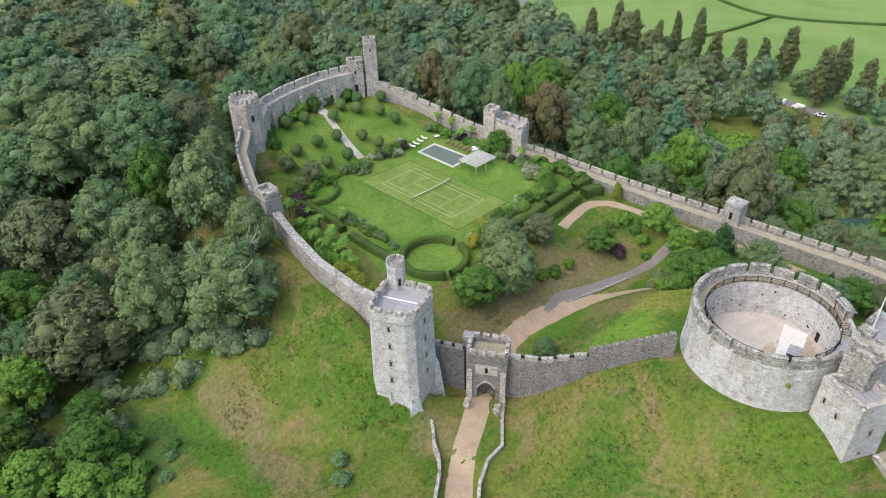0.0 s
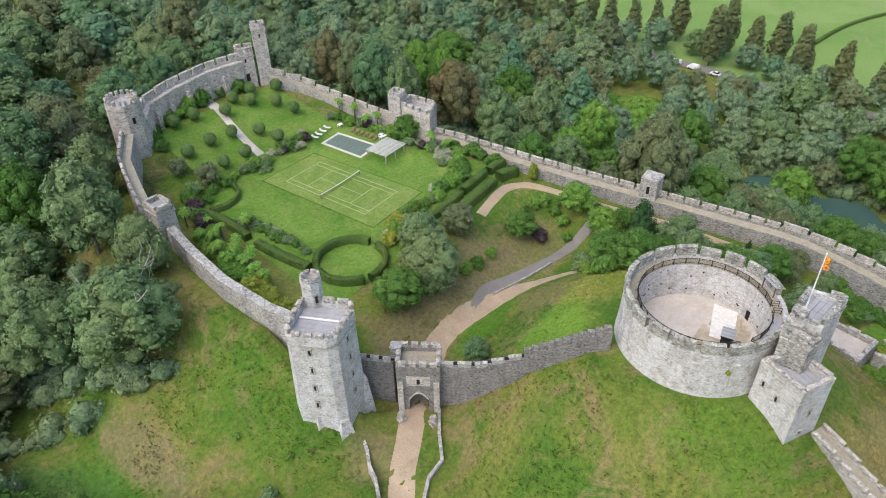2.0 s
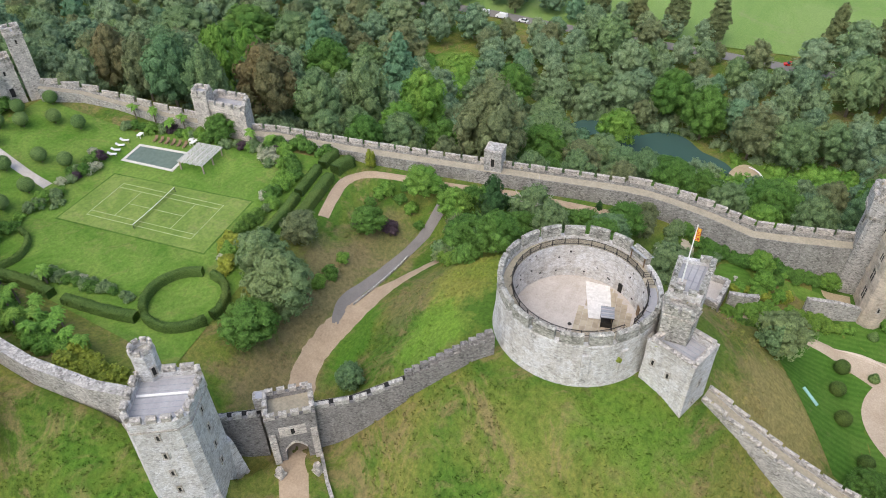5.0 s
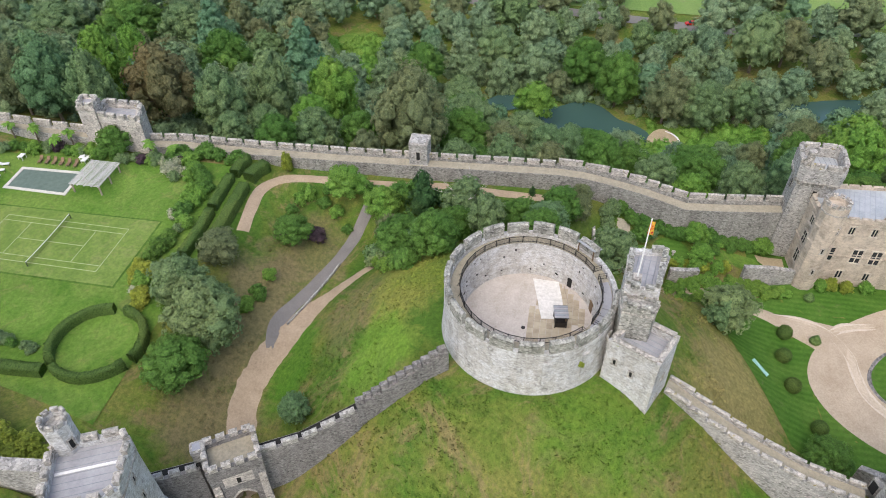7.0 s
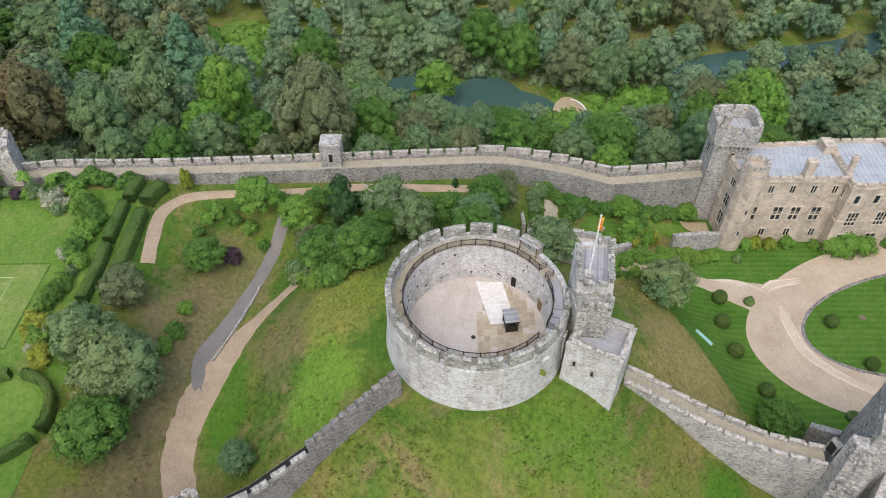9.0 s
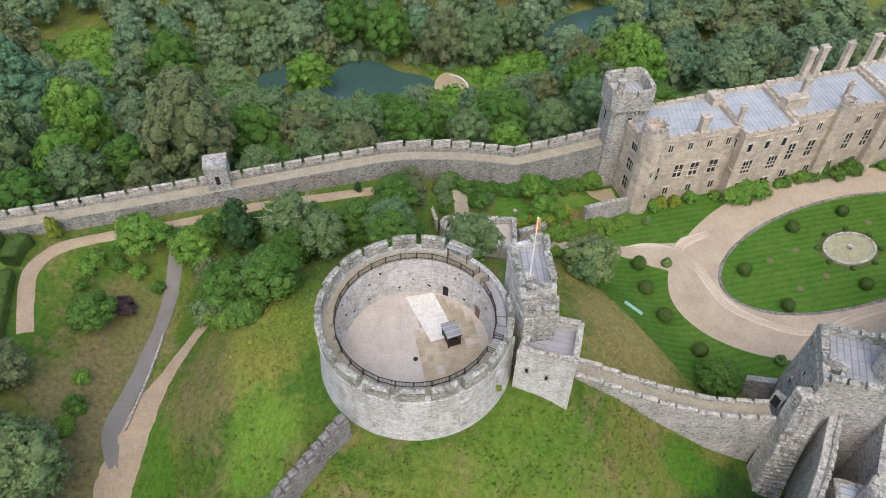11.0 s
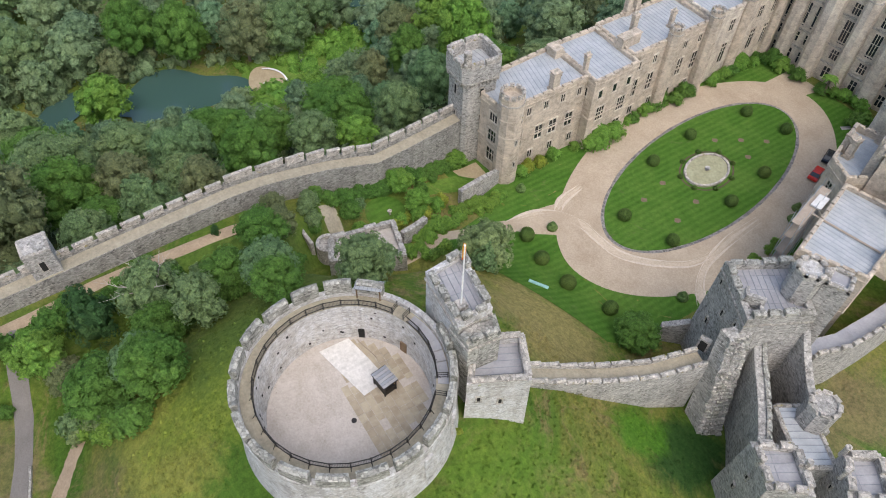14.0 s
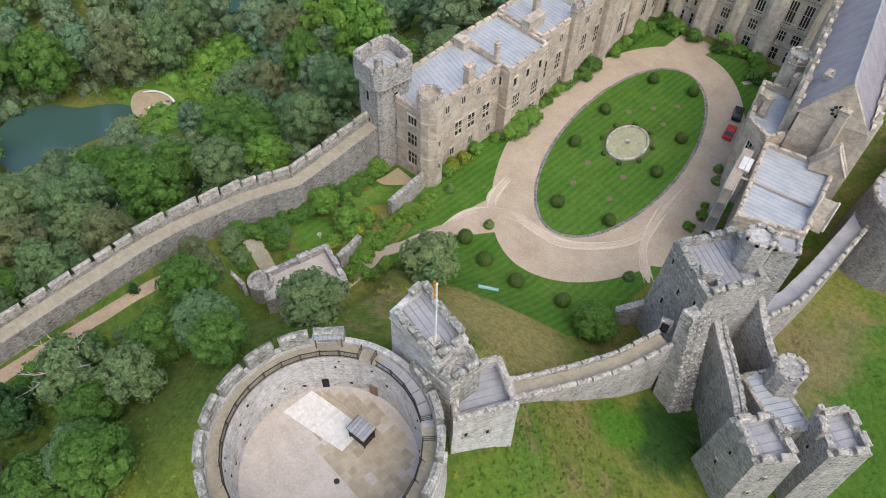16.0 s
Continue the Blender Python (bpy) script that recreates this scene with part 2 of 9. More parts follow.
M_QUAD = mat("striped_lawn", grass_build((0.049, 0.123, 0.016), (0.062, 0.138, 0.020), (0.077, 0.152, 0.025), (0.118, 0.133, 0.054), 0.1, 0.60, (0.820, 0.337, 0.316), 0.3), 0.95, 0, 0.1)
M_MEADOW = mat("meadow", grass_build((0.142, 0.237, 0.062), (0.166, 0.261, 0.071), (0.190, 0.275, 0.085), (0.209, 0.247, 0.104), 0.012, 0.56, None, 0.3), 0.95, 0, 0.1)


def leaf_build(dark, light, tint, fine=1.0):
    """Leaves: each a shade of its own, each tree and each part of a wood tinted, with clumps and fine speckle."""
    def build(t, b):
        oi = t.nodes.new("ShaderNodeObjectInfo")
        g = t.nodes.new("ShaderNodeNewGeometry")
        p = pos(t)
        a = mix(t, g.outputs["Random Per Island"], dark, light)
        col = mix(t, mix_fac(t, oi.outputs["Random"], 0.6), a, tint)
        v = nd(t, "ShaderNodeTexVoronoi", Scale=0.105)
        t.links.new(pos(t, 1, 1, 0.25), v.inputs["Vector"])
        sep = t.nodes.new("ShaderNodeSeparateColor")
        t.links.new(v.outputs["Color"], sep.inputs["Color"])
        blue = (dark[0] * 1.05, dark[1] * 1.2, dark[2] * 1.25)
        olive = (light[0] * 1.15, light[1] * 0.92, light[2] * 0.85)
        col = mix(t, 0.35, col, ramp(t, sep.outputs[0], (0.1, blue), (0.45, tint), (0.75, light), (0.95, olive)))
        spk = nz(t, p, 2.6 * fine, 6, 0.8)
        col = mix(t, 0.8, col, mix(t, 1.0, col, ramp(t, spk, (0.38, (0.40, 0.43, 0.40)), (0.5, (0.98, 1.0, 0.96)), (0.62, (1.42, 1.42, 1.25))), "MULTIPLY"))
        t.links.new(col, b.inputs["Base Color"])
        bump(t, b, spk, 0.7, 0.3 / fine)
        tr = t.nodes.new("ShaderNodeBsdfTranslucent")
        t.links.new(col, tr.inputs["Color"])
        m = t.nodes.new("ShaderNodeMixShader")
        m.inputs[0].default_value = 0.22
        t.links.new(b.outputs[0], m.inputs[1])
        t.links.new(tr.outputs[0], m.inputs[2])
        t.links.new(m.outputs[0], t.nodes["Material Output"].inputs["Surface"])
    return build


M_LEAF = mat("leaf_broad", leaf_build((0.114, 0.184, 0.080), (0.243, 0.343, 0.156), (0.192, 0.275, 0.122)), 0.75, 0, 0.15)
M_LEAF2 = mat("leaf_dark", leaf_build((0.089, 0.170, 0.080), (0.195, 0.309, 0.139), (0.149, 0.246, 0.114)), 0.75, 0, 0.15)
M_LEAF3 = mat("leaf_light", leaf_build((0.142, 0.287, 0.048), (0.196, 0.339, 0.067), (0.175, 0.312, 0.058)), 0.75, 0, 0.15)
M_LEAF4 = mat("leaf_silver", leaf_build((0.121, 0.198, 0.086), (0.243, 0.334, 0.151), (0.186, 0.266, 0.120)), 0.75, 0, 0.15)
M_LEAF5 = mat("leaf_rust", leaf_build((0.153, 0.194, 0.095), (0.199, 0.231, 0.118), (0.175, 0.209, 0.104)), 0.75, 0, 0.15)
M_BRONZE = mat("leaf_bronze", leaf_build((0.142, 0.142, 0.068), (0.224, 0.197, 0.096), (0.182, 0.167, 0.080)), 0.75, 0, 0.15)
M_OLIVE = mat("leaf_olive", leaf_build((0.153, 0.179, 0.084), (0.216, 0.246, 0.120), (0.185, 0.213, 0.105)), 0.75, 0, 0.15)
M_SPIRE = mat("leaf_blue_green", leaf_build((0.110, 0.221, 0.122), (0.194, 0.320, 0.180), (0.155, 0.268, 0.152)), 0.75, 0, 0.15)
M_LEAFP = mat("leaf_purple", leaf_build((0.06, 0.035, 0.05), (0.13, 0.08, 0.105), (0.09, 0.07, 0.08)), 0.75, 0, 0.15)
M_HEDGE = mat("clipped_hedge", leaf_build((0.058, 0.105, 0.024), (0.119, 0.187, 0.048), (0.092, 0.150, 0.037), 1.6), 0.75, 0, 0.15)
M_LEAFG = mat("leaf_green", leaf_build((0.068, 0.153, 0.031), (0.147, 0.280, 0.061), (0.114, 0.223, 0.046)), 0.75, 0, 0.15)
M_YEW = mat("yew_needles", leaf_build((0.036, 0.085, 0.030), (0.078, 0.155, 0.052), (0.054, 0.114, 0.038)), 0.75, 0, 0.15)
M_TOPIARY = mat("clipped_box", leaf_build((0.102, 0.172, 0.054), (0.205, 0.306, 0.103), (0.162, 0.244, 0.082), 1.6), 0.75, 0, 0.15)
# Far leaves: distance haze put into the colour, paler and greyer than near ones.
M_HAZED1 = mat("hazed_leaf_mixed", leaf_build((0.138, 0.198, 0.103), (0.275, 0.372, 0.196), (0.204, 0.288, 0.147), 0.6), 0.8, 0, 0.15)
M_HAZED2 = mat("far_leaf_dark", leaf_build((0.110, 0.178, 0.103), (0.226, 0.334, 0.191), (0.165, 0.252, 0.145), 0.6), 0.8, 0, 0.15)
M_HAZED3 = mat("far_leaf_light", leaf_build((0.135, 0.205, 0.085), (0.235, 0.335, 0.14), (0.185, 0.27, 0.11), 0.6), 0.8, 0, 0.15)
M_HAZED4 = mat("hazed_leaf_silver", leaf_build((0.149, 0.216, 0.122), (0.297, 0.402, 0.230), (0.226, 0.312, 0.176), 0.6), 0.8, 0, 0.15)
M_POPLAR = mat("leaf_poplar", leaf_build((0.10, 0.125, 0.055), (0.205, 0.24, 0.105), (0.155, 0.185, 0.08)), 0.75, 0, 0.15)


def water_build(t, b):
    b.inputs["Base Color"].default_value = (0.05, 0.10, 0.085, 1)
    bump(t, b, nz(t, pos(t), 1.2, 3), 0.05, 0.05)


M_WATER = mat("pond_water", water_build, 0.06, 0, 0.5)
M_POOL = mat("pool_water", simple((0.115, 0.155, 0.125), (0.155, 0.20, 0.16), 0.3, 1.0, 0.05), 0.35, 0, 0.15)
M_RIM = mat("pool_stone", simple((0.52, 0.50, 0.44), (0.66, 0.63, 0.56), 0.8, 3, 0.1), 0.7)


# ---- mesh helpers ----
def link(name, me, material, parent=None, label=""):
    ob = new(name, me)
    for m in material if isinstance(material, (list, tuple)) else (material,):
        if len(me.materials) < (len(material) if isinstance(material, (list, tuple)) else 1):
            me.materials.append(m)
    if parent:
        ob.parent = parent
    if label:
        ob["label"] = label
    return ob


def part(name, bm, material, parent=None, label="", smooth=False):
    me = bpy.data.meshes.new(name)
    bm.normal_update()
    bm.to_mesh(me)
    bm.free()
    if smooth:
        me.polygons.foreach_set("use_smooth", [True] * len(me.polygons))
    return link(name, me, material, parent, label)


def raw(name, verts, faces, material, parent=None, label="", smooth=False):
    me = bpy.data.meshes.new(name)
    me.from_pydata([tuple(v) for v in verts], [], [tuple(f) for f in faces])
    me.update()
    if smooth:
        me.polygons.foreach_set("use_smooth", [True] * len(me.polygons))
    return link(name, me, material, parent, label)


def thing(name, label, category, group="", at=(0, 0, 0), kind=""):
    e = new(name)
    e.location = at
    return tagged(e, label, category, group, kind)


def box(bm, x0, y0, z0, x1, y1, z1, m=None):
    vs = [bm.verts.new(((m @ Vector(v)) if m else v)) for v in
          ((x0, y0, z0), (x1, y0, z0), (x1, y1, z0), (x0, y1, z0), (x0, y0, z1), (x1, y0, z1), (x1, y1, z1), (x0, y1, z1))]
    for f in ((3, 2, 1, 0), (4, 5, 6, 7), (0, 1, 5, 4), (1, 2, 6, 5), (2, 3, 7, 6), (3, 0, 4, 7)):
        bm.faces.new([vs[i] for i in f])


def prism(bm, pts, z0, z1, grow=0.0, top=True):
    """An upright prism on the outline pts; its foot is wider by grow."""
    n = len(pts)
    cx, cy = sum(p[0] for p in pts) / n, sum(p[1] for p in pts) / n
    if sum(pts[i][0] * pts[(i + 1) % n][1] - pts[(i + 1) % n][0] * pts[i][1] for i in range(n)) < 0:
        pts = pts[::-1]
    lo = []
    for x, y in pts:
        d = math.hypot(x - cx, y - cy) or 1
        lo.append(bm.verts.new((x + (x - cx) / d * grow, y + (y - cy) / d * grow, z0)))
    hi = [bm.verts.new((x, y, z1)) for x, y in pts]
    for i in range(n):
        bm.faces.new((lo[i], lo[(i + 1) % n], hi[(i + 1) % n], hi[i]))
    if top:
        bm.faces.new(hi)
    bm.faces.new(lo[::-1])


def tube(bm, a, b, r, n=6, r2=None):
    a, b = Vector(a), Vector(b)
    q = (b - a).to_track_quat("Z", "Y").to_matrix()
    r2 = r if r2 is None else r2
    ra = [bm.verts.new(a + q @ Vector((math.cos(k * math.tau / n) * r, math.sin(k * math.tau / n) * r, 0))) for k in range(n)]
    rb = [bm.verts.new(b + q @ Vector((math.cos(k * math.tau / n) * r2, math.sin(k * math.tau / n) * r2, 0))) for k in range(n)]
    for k in range(n):
        bm.faces.new((ra[k], ra[(k + 1) % n], rb[(k + 1) % n], rb[k]))
    bm.faces.new(rb)
    bm.faces.new(ra[::-1])


def inset(pts, d):
    """The outline moved inwards by d."""
    n = len(pts)
    area = sum(pts[i][0] * pts[(i + 1) % n][1] - pts[(i + 1) % n][0] * pts[i][1] for i in range(n))
    s = 1 if area > 0 else -1
    out = []
    for i in range(n):
        p0, p1, p2 = Vector(pts[i - 1]), Vector(pts[i]), Vector(pts[(i + 1) % n])
        a, b = (p1 - p0).normalized(), (p2 - p1).normalized()
        na, nb = Vector((-a.y, a.x)) * s, Vector((-b.y, b.x)) * s
        m = (na + nb).normalized()
        out.append(tuple(p1 + m * (d / max(0.4, m.dot(na)))))
    return out


def ngon(cx, cy, r, n, turn=0.0):
    return [(cx + r * math.cos(turn + k * math.tau / n), cy + r * math.sin(turn + k * math.tau / n)) for k in range(n)]


def ring_wall(bm, outer, inner, z0, z1):
    """A closed wall between two outlines of as many corners."""
    n = len(outer)
    o0, o1 = [bm.verts.new((*p, z0)) for p in outer], [bm.verts.new((*p, z1)) for p in outer]
    i0, i1 = [bm.verts.new((*p, z0)) for p in inner], [bm.verts.new((*p, z1)) for p in inner]
    for k in range(n):
        j = (k + 1) % n
        bm.faces.new((o0[k], o0[j], o1[j], o1[k]))
        bm.faces.new((i0[j], i0[k], i1[k], i1[j]))
        bm.faces.new((o1[k], o1[j], i1[j], i1[k]))
        bm.faces.new((o0[j], o0[k], i0[k], i0[j]))


def merlon_mesh(length, thick, height, cope=0.14):
    bm = bmesh.new()
    box(bm, -length / 2, -thick / 2, 0, length / 2, thick / 2, height - cope)
    L, T = length / 2 + 0.06, thick / 2 + 0.07
    z0, z1 = height - cope, height
    vs = [bm.verts.new(v) for v in ((-L, -T, z0), (L, -T, z0), (L, T, z0), (-L, T, z0), (-L, -0.1, z1), (L, -0.1, z1), (L, 0.1, z1), (-L, 0.1, z1))]
    for f in ((3, 2, 1, 0), (4, 5, 6, 7), (0, 1, 5, 4), (1, 2, 6, 5), (2, 3, 7, 6), (3, 0, 4, 7)):
        bm.faces.new([vs[i] for i in f])
    me = bpy.data.meshes.new("merlon")
    bm.to_mesh(me)
    bm.free()
    return me


_mer = {}


def merlons_on(parent, a, b, za, zb, thick, length, gap, height, material, ends=True, ragged=False):
    """Merlons along the line a-b, each a part of its own."""
    d = Vector(b) - Vector(a)
    total = d.length
    n = max(1, round((total + gap) / (length + gap)))
    use = (total - gap * (n - 1)) / n if ends else length
    key = (round(use, 1), round(thick, 2), round(height, 2), material.name)
    if key not in _mer:
        _mer[key] = merlon_mesh(use, thick, height)
        _mer[key].materials.append(material)
    yaw = math.degrees(math.atan2(d.y, d.x))
    for k in range(n):
        s = (use / 2 + k * (use + gap)) / total
        ob = new("merlon", _mer[key])
        ob.parent = parent
        p = Vector(a) + d * s
        if ragged and random.random() < 0.12:
            bpy.data.objects.remove(ob)
            continue
        rake = Matrix.Identity(4)
        rake[2][0] = (zb - za) / total
        tall = random.uniform(0.35, 1.15) if ragged else random.uniform(0.93, 1.04)
        ob.matrix_local = pose(p.x, p.y, za + (zb - za) * s + random.uniform(-0.05, 0.0), 0, 0, yaw + random.uniform(-1.5, 1.5)) @ rake @ Matrix.Diagonal((1, 1, tall, 1))


# ---- the lie of the land ----
def smooth(x, a, b):
    t = np.clip((x - a) / (b - a), 0, 1)
    return t * t * (3 - 2 * t)


MOTTE = (90.0, 22.8)


def wall_x(y):
    return np.interp(y, (-70, -40, -24, 0, 12, 33, 57, 62, 75, 91, 104, 113, 126, 138, 148, 160), (68, 70, 77, 84, 82, 82, 66, 58, 57, 57.5, 60, 62, 66, 72, 80, 100))


def land(x, y):
    """Height of the ground."""
    x, y = np.asarray(x, float), np.asarray(y, float)
    ward = np.interp(y, (-20, -8, 10, 45, 60, 63, 74, 80, 125, 150, 170), (-11.5, -9.0, -8.0, -7.3, -6.6, -6.2, -1.4, 0, 0, 6.5, 7))
    ward = ward + 4.5 * (1 - smooth(x, 57, 76)) * smooth(y, 76, 92) * (1 - smooth(y, 125, 145))
    # the level terrace inside the east wall
    x0 = np.interp(y, (10, 17), (127, 118))
    e2 = smooth(x - x0, 0, np.interp(y, (10, 17), (4, 11))) * smooth(y, -2, 7) * (1 - smooth(y, 74, 80))
    ward = ward * (1 - e2) + e2 * np.interp(y, (-3, 4, 12, 20, 76), (-8.0, -6.0, -3.4, -1.7, -1.2))
    bank = np.clip(6 - 0.75 * (53.5 - x), -40, 6) + np.interp(y, (-8, 15, 40, 58, 66, 80), (-18.6, -15, -12.5, -12, -6, 0))
    bank = np.maximum(bank, np.interp(y, (-60, -20, 20, 50, 75, 95), (-12, -13.5, -10, -7, -9, -13)))
    t = smooth(x - wall_x(y), -1.2, 1.2)
    z = bank * (1 - t) + ward * t
    # the wood to the north
    yn = np.interp(x, (60, 80, 92, 110, 122, 132), (140, 150, 155, 158, 154, 142))
    n = smooth(y - yn, 0, 6) * smooth(x, 40, 75)
    z = z * (1 - n) + n * np.interp(y - yn, (0, 30, 120, 300), (6, 0, -8, -20))
    # the fall to the river meadows in the east
    xe = np.interp(y, (-140, -24, -3, 3, 21, 47, 100, 128, 142, 152), (152, 141, 140, 140, 141, 138, 135, 134, 132, 128))
    e = smooth(x - xe, -0.5, 4)
    fall = np.maximum(np.interp(y, (-60, 40, 100, 150), (-11, -8, -3, 4)) - 0.42 * (x - xe), -38)
    fall = np.where(y > 150, np.maximum(fall, -38), fall)
    z = z * (1 - e) + fall * e
    r = np.hypot(x - MOTTE[0], y - MOTTE[1])
    m = np.interp(r, (0, 12.5, 16, 20, 25, 30, 35, 40, 46, 60, 150), (8.4, 8.2, 7.4, 5.2, 2.2, -1.9, -5.3, -8.7, -12, -22, -90))
    # level ground cut for the bastion
    cut = 1 - smooth(np.hypot(x - 120.0, y - 5.5), 7, 13)
    m = m - 8 * cut
    z = z - 1.3 * cut
    k = 1.6
    h = np.clip(0.5 + 0.5 * (m - z) / k, 0, 1)
    return z * (1 - h) + m * h + k * h * (1 - h)


def lz(x, y):
    return float(land(x, y))


def build_ground():
    xs = np.concatenate([[-2500, -1200, -600, -320, -200, -140, -100, -80], np.arange(-60, 30, 3.0), np.arange(30, 146, 1.0), np.arange(147, 260, 3.0), np.arange(262, 480, 12.0), [520, 620, 800, 1200, 2500]])
    ys = np.concatenate([[-2500, -1200, -600, -300, -220, -170, -140], np.arange(-125, -40, 2.0), np.arange(-40, 160, 1.0), np.arange(161, 240, 4.0), np.arange(244, 460, 12.0), [500, 600, 800, 1200, 2500]])
    X, Y = np.meshgrid(xs, ys)
    Z = land(X, Y)
    rng = np.random.RandomState(3)
    fine = (X > 20) & (X < 150) & (Y > -60) & (Y < 160)
    Z = Z + np.where(fine, rng.uniform(-0.04, 0.04, X.shape), 0) * 0.6
    nx, ny = len(xs), len(ys)
    v = np.stack([X.ravel(), Y.ravel(), Z.ravel()], 1)
    i = (np.arange(ny - 1)[:, None] * nx + np.arange(nx - 1)[None]).ravel()
    f = np.stack([i, i + 1, i + nx + 1, i + nx], 1)
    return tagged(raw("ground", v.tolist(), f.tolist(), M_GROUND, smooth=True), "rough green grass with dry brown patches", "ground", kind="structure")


build_ground()


def catmull(pts, step=1.0):
    out = []
    P = [Vector(p) for p in pts]
    P = [2 * P[0] - P[1]] + P + [2 * P[-1] - P[-2]]
    for i in range(1, len(P) - 2):
        n = max(2, int((P[i + 1] - P[i]).length / step))
        for k in range(n):
            t = k / n
            a, b, c, d = P[i - 1], P[i], P[i + 1], P[i + 2]
            out.append(0.5 * ((2 * b) + (c - a) * t + (2 * a - 5 * b + 4 * c - d) * t * t + (3 * b - a - 3 * c + d) * t ** 3))
    out.append(P[-2])
    return out


def strip(name, pts, material, label, category, lift=0.1, cross=5, kind="structure", flat=None):
    """A road or bed draped over the ground: pts are (x, y, width)."""
    line = catmull([(p[0], p[1], p[2]) for p in pts])
    v, f = [], []
    for k, p in enumerate(line):
        q0, q1 = line[max(0, k - 1)], line[min(len(line) - 1, k + 1)]
        d = Vector((q1.x - q0.x, q1.y - q0.y)).normalized()
        wob = 0.25 * noise.noise((p.x * 0.3, p.y * 0.3, 0))
        for c in range(cross):
            s = (c / (cross - 1) - 0.5) * (p.z + wob)
            x, y = p.x - d.y * s, p.y + d.x * s
            edge = -0.12 if c in (0, cross - 1) else 0
            v.append((x, y, (lz(x, y) if flat is None else flat) + lift + edge))
        if k:
            a = (k - 1) * cross
            for c in range(cross - 1):
                f.append((a + c + 1, a + c, a + cross + c, a + cross + c + 1))
    return tagged(raw(name, v, f, material, smooth=True), label, category, kind=kind)


def patch(name, fn, nu, nv, material, label, category, lift=0.08, kind="structure", flat=None):
    """A piece of ground: fn(u, v) gives the place for u, v from 0 to 1."""
    v, f = [], []
    for j in range(nv + 1):
        for i in range(nu + 1):
            x, y = fn(i / nu, j / nv)
            v.append((x, y, (lz(x, y) if flat is None else flat) + lift))
    for j in range(nv):
        for i in range(nu):
            a = j * (nu + 1) + i
            f.append((a, a + 1, a + nu + 2, a + nu + 1))
    return tagged(raw(name, v, f, material, smooth=True), label, category, kind=kind)


def quad_fn(p00, p10, p11, p01):
    def fn(u, v):
        return tuple((p00[k] * (1 - u) + p10[k] * u) * (1 - v) + (p01[k] * (1 - u) + p11[k] * u) * v for k in (0, 1))
    return fn


OVAL = (108.8, -59.1)
OV_T = math.atan2(-46, 8.5)


def oval_pt(a, b, ang):
    c, s = math.cos(OV_T), math.sin(OV_T)
    p, q = a * math.cos(ang), b * math.sin(ang)
    return OVAL[0] + p * c - q * s, OVAL[1] + p * s + q * c


def ellipse_ring(a0, b0, a1, b1):
    def fn(u, v):
        return oval_pt(a0 + (a1 - a0) * v, b0 + (b1 - b0) * v, -u * math.tau)
    return fn


# ---- roads, lawns and water ----
strip("ward_road", [(58.5, 53.5, 4.0), (62, 55.5, 4.0), (67, 58, 3.6), (73, 60.5, 4.4), (79.5, 62.9, 4.3), (86.5, 62.8, 4.6), (93, 61.5, 5.2), (99, 59.3, 4.2), (104, 56.6, 2.8), (111, 51.9, 2.4), (118, 46.5, 2.2), (123, 38, 2)], M_ROAD, "pale gravel track curving round the motte", "road")
strip("approach_road", [(40, 36, 4.2), (46, 44.5, 4.2), (52.5, 50.0, 4.0), (58.5, 53.5, 4.0), (62, 55.5, 4.0)], M_ROAD, "pale gravel drive to the gate", "road", 0.13)
strip("tarmac_road", [(90.5, 62.9, 1.6), (93.5, 63.4, 2.2), (97, 63.4, 2.3), (105, 60.8, 2.2), (112.5, 58.5, 2.2), (121, 56.6, 2.2), (129, 54, 2.2)], M_TARMAC, "grey tarmac lane up the slope", "road", 0.16)
strip("garden_path", [(111.5, 75.2, 2.2), (117, 76.0, 2.2), (123.5, 76.3, 2.3), (127.5, 73.8, 2.4), (128.8, 69, 2.2), (129.4, 60, 2.0), (130.2, 50, 2.0), (131.2, 43, 2.0), (131.4, 37, 2.0), (131.2, 31, 2.0), (131.2, 24, 2.0), (130.6, 15, 2.0)], M_ROAD, "pale gravel garden path beside the wall", "path", 0.15)
patch("tennis_lawn", quad_fn((69, 79), (128.5, 79.6), (129.5, 128), (79, 128)), 60, 60, M_LAWN, "mown green lawn of the walled garden", "lawn", 0.12)
patch("court_pad", quad_fn((93.5, 90), (110, 90), (109.3, 122.3), (93.4, 122.8)), 24, 40, M_COURT, "pale mown grass tennis court", "lawn", 0.20)
# The netting's shadow, painted as a strip of darker turf.
patch("court_edge", quad_fn((93.15, 89.65), (110.35, 89.65), (109.65, 122.65), (93.05, 123.15)), 24, 40, M_EDGESHADE, "darker grass edge round the court", "lawn", 0.16)
patch("oval_lawn", ellipse_ring(0.2, 0.1, 26.6, 11.3), 96, 24, M_QUAD, "striped oval lawn", "lawn", 0.14, flat=-11.5)


def drive_ring(u, v):
    ang = -u * math.tau
    n = max(0.0, -math.cos(ang)) ** 1.5
    w = 1.0 if math.sin(ang) < 0 else 0.0
    a1, b1 = 32.3 + 4.2 * n + 2.8 * max(0.0, math.cos(ang)) ** 2, 19.5 + 3.4 * w * n ** 0.4
    return oval_pt(26.6 + (a1 - 26.6) * v, 11.3 + (b1 - 11.3) * v, ang)


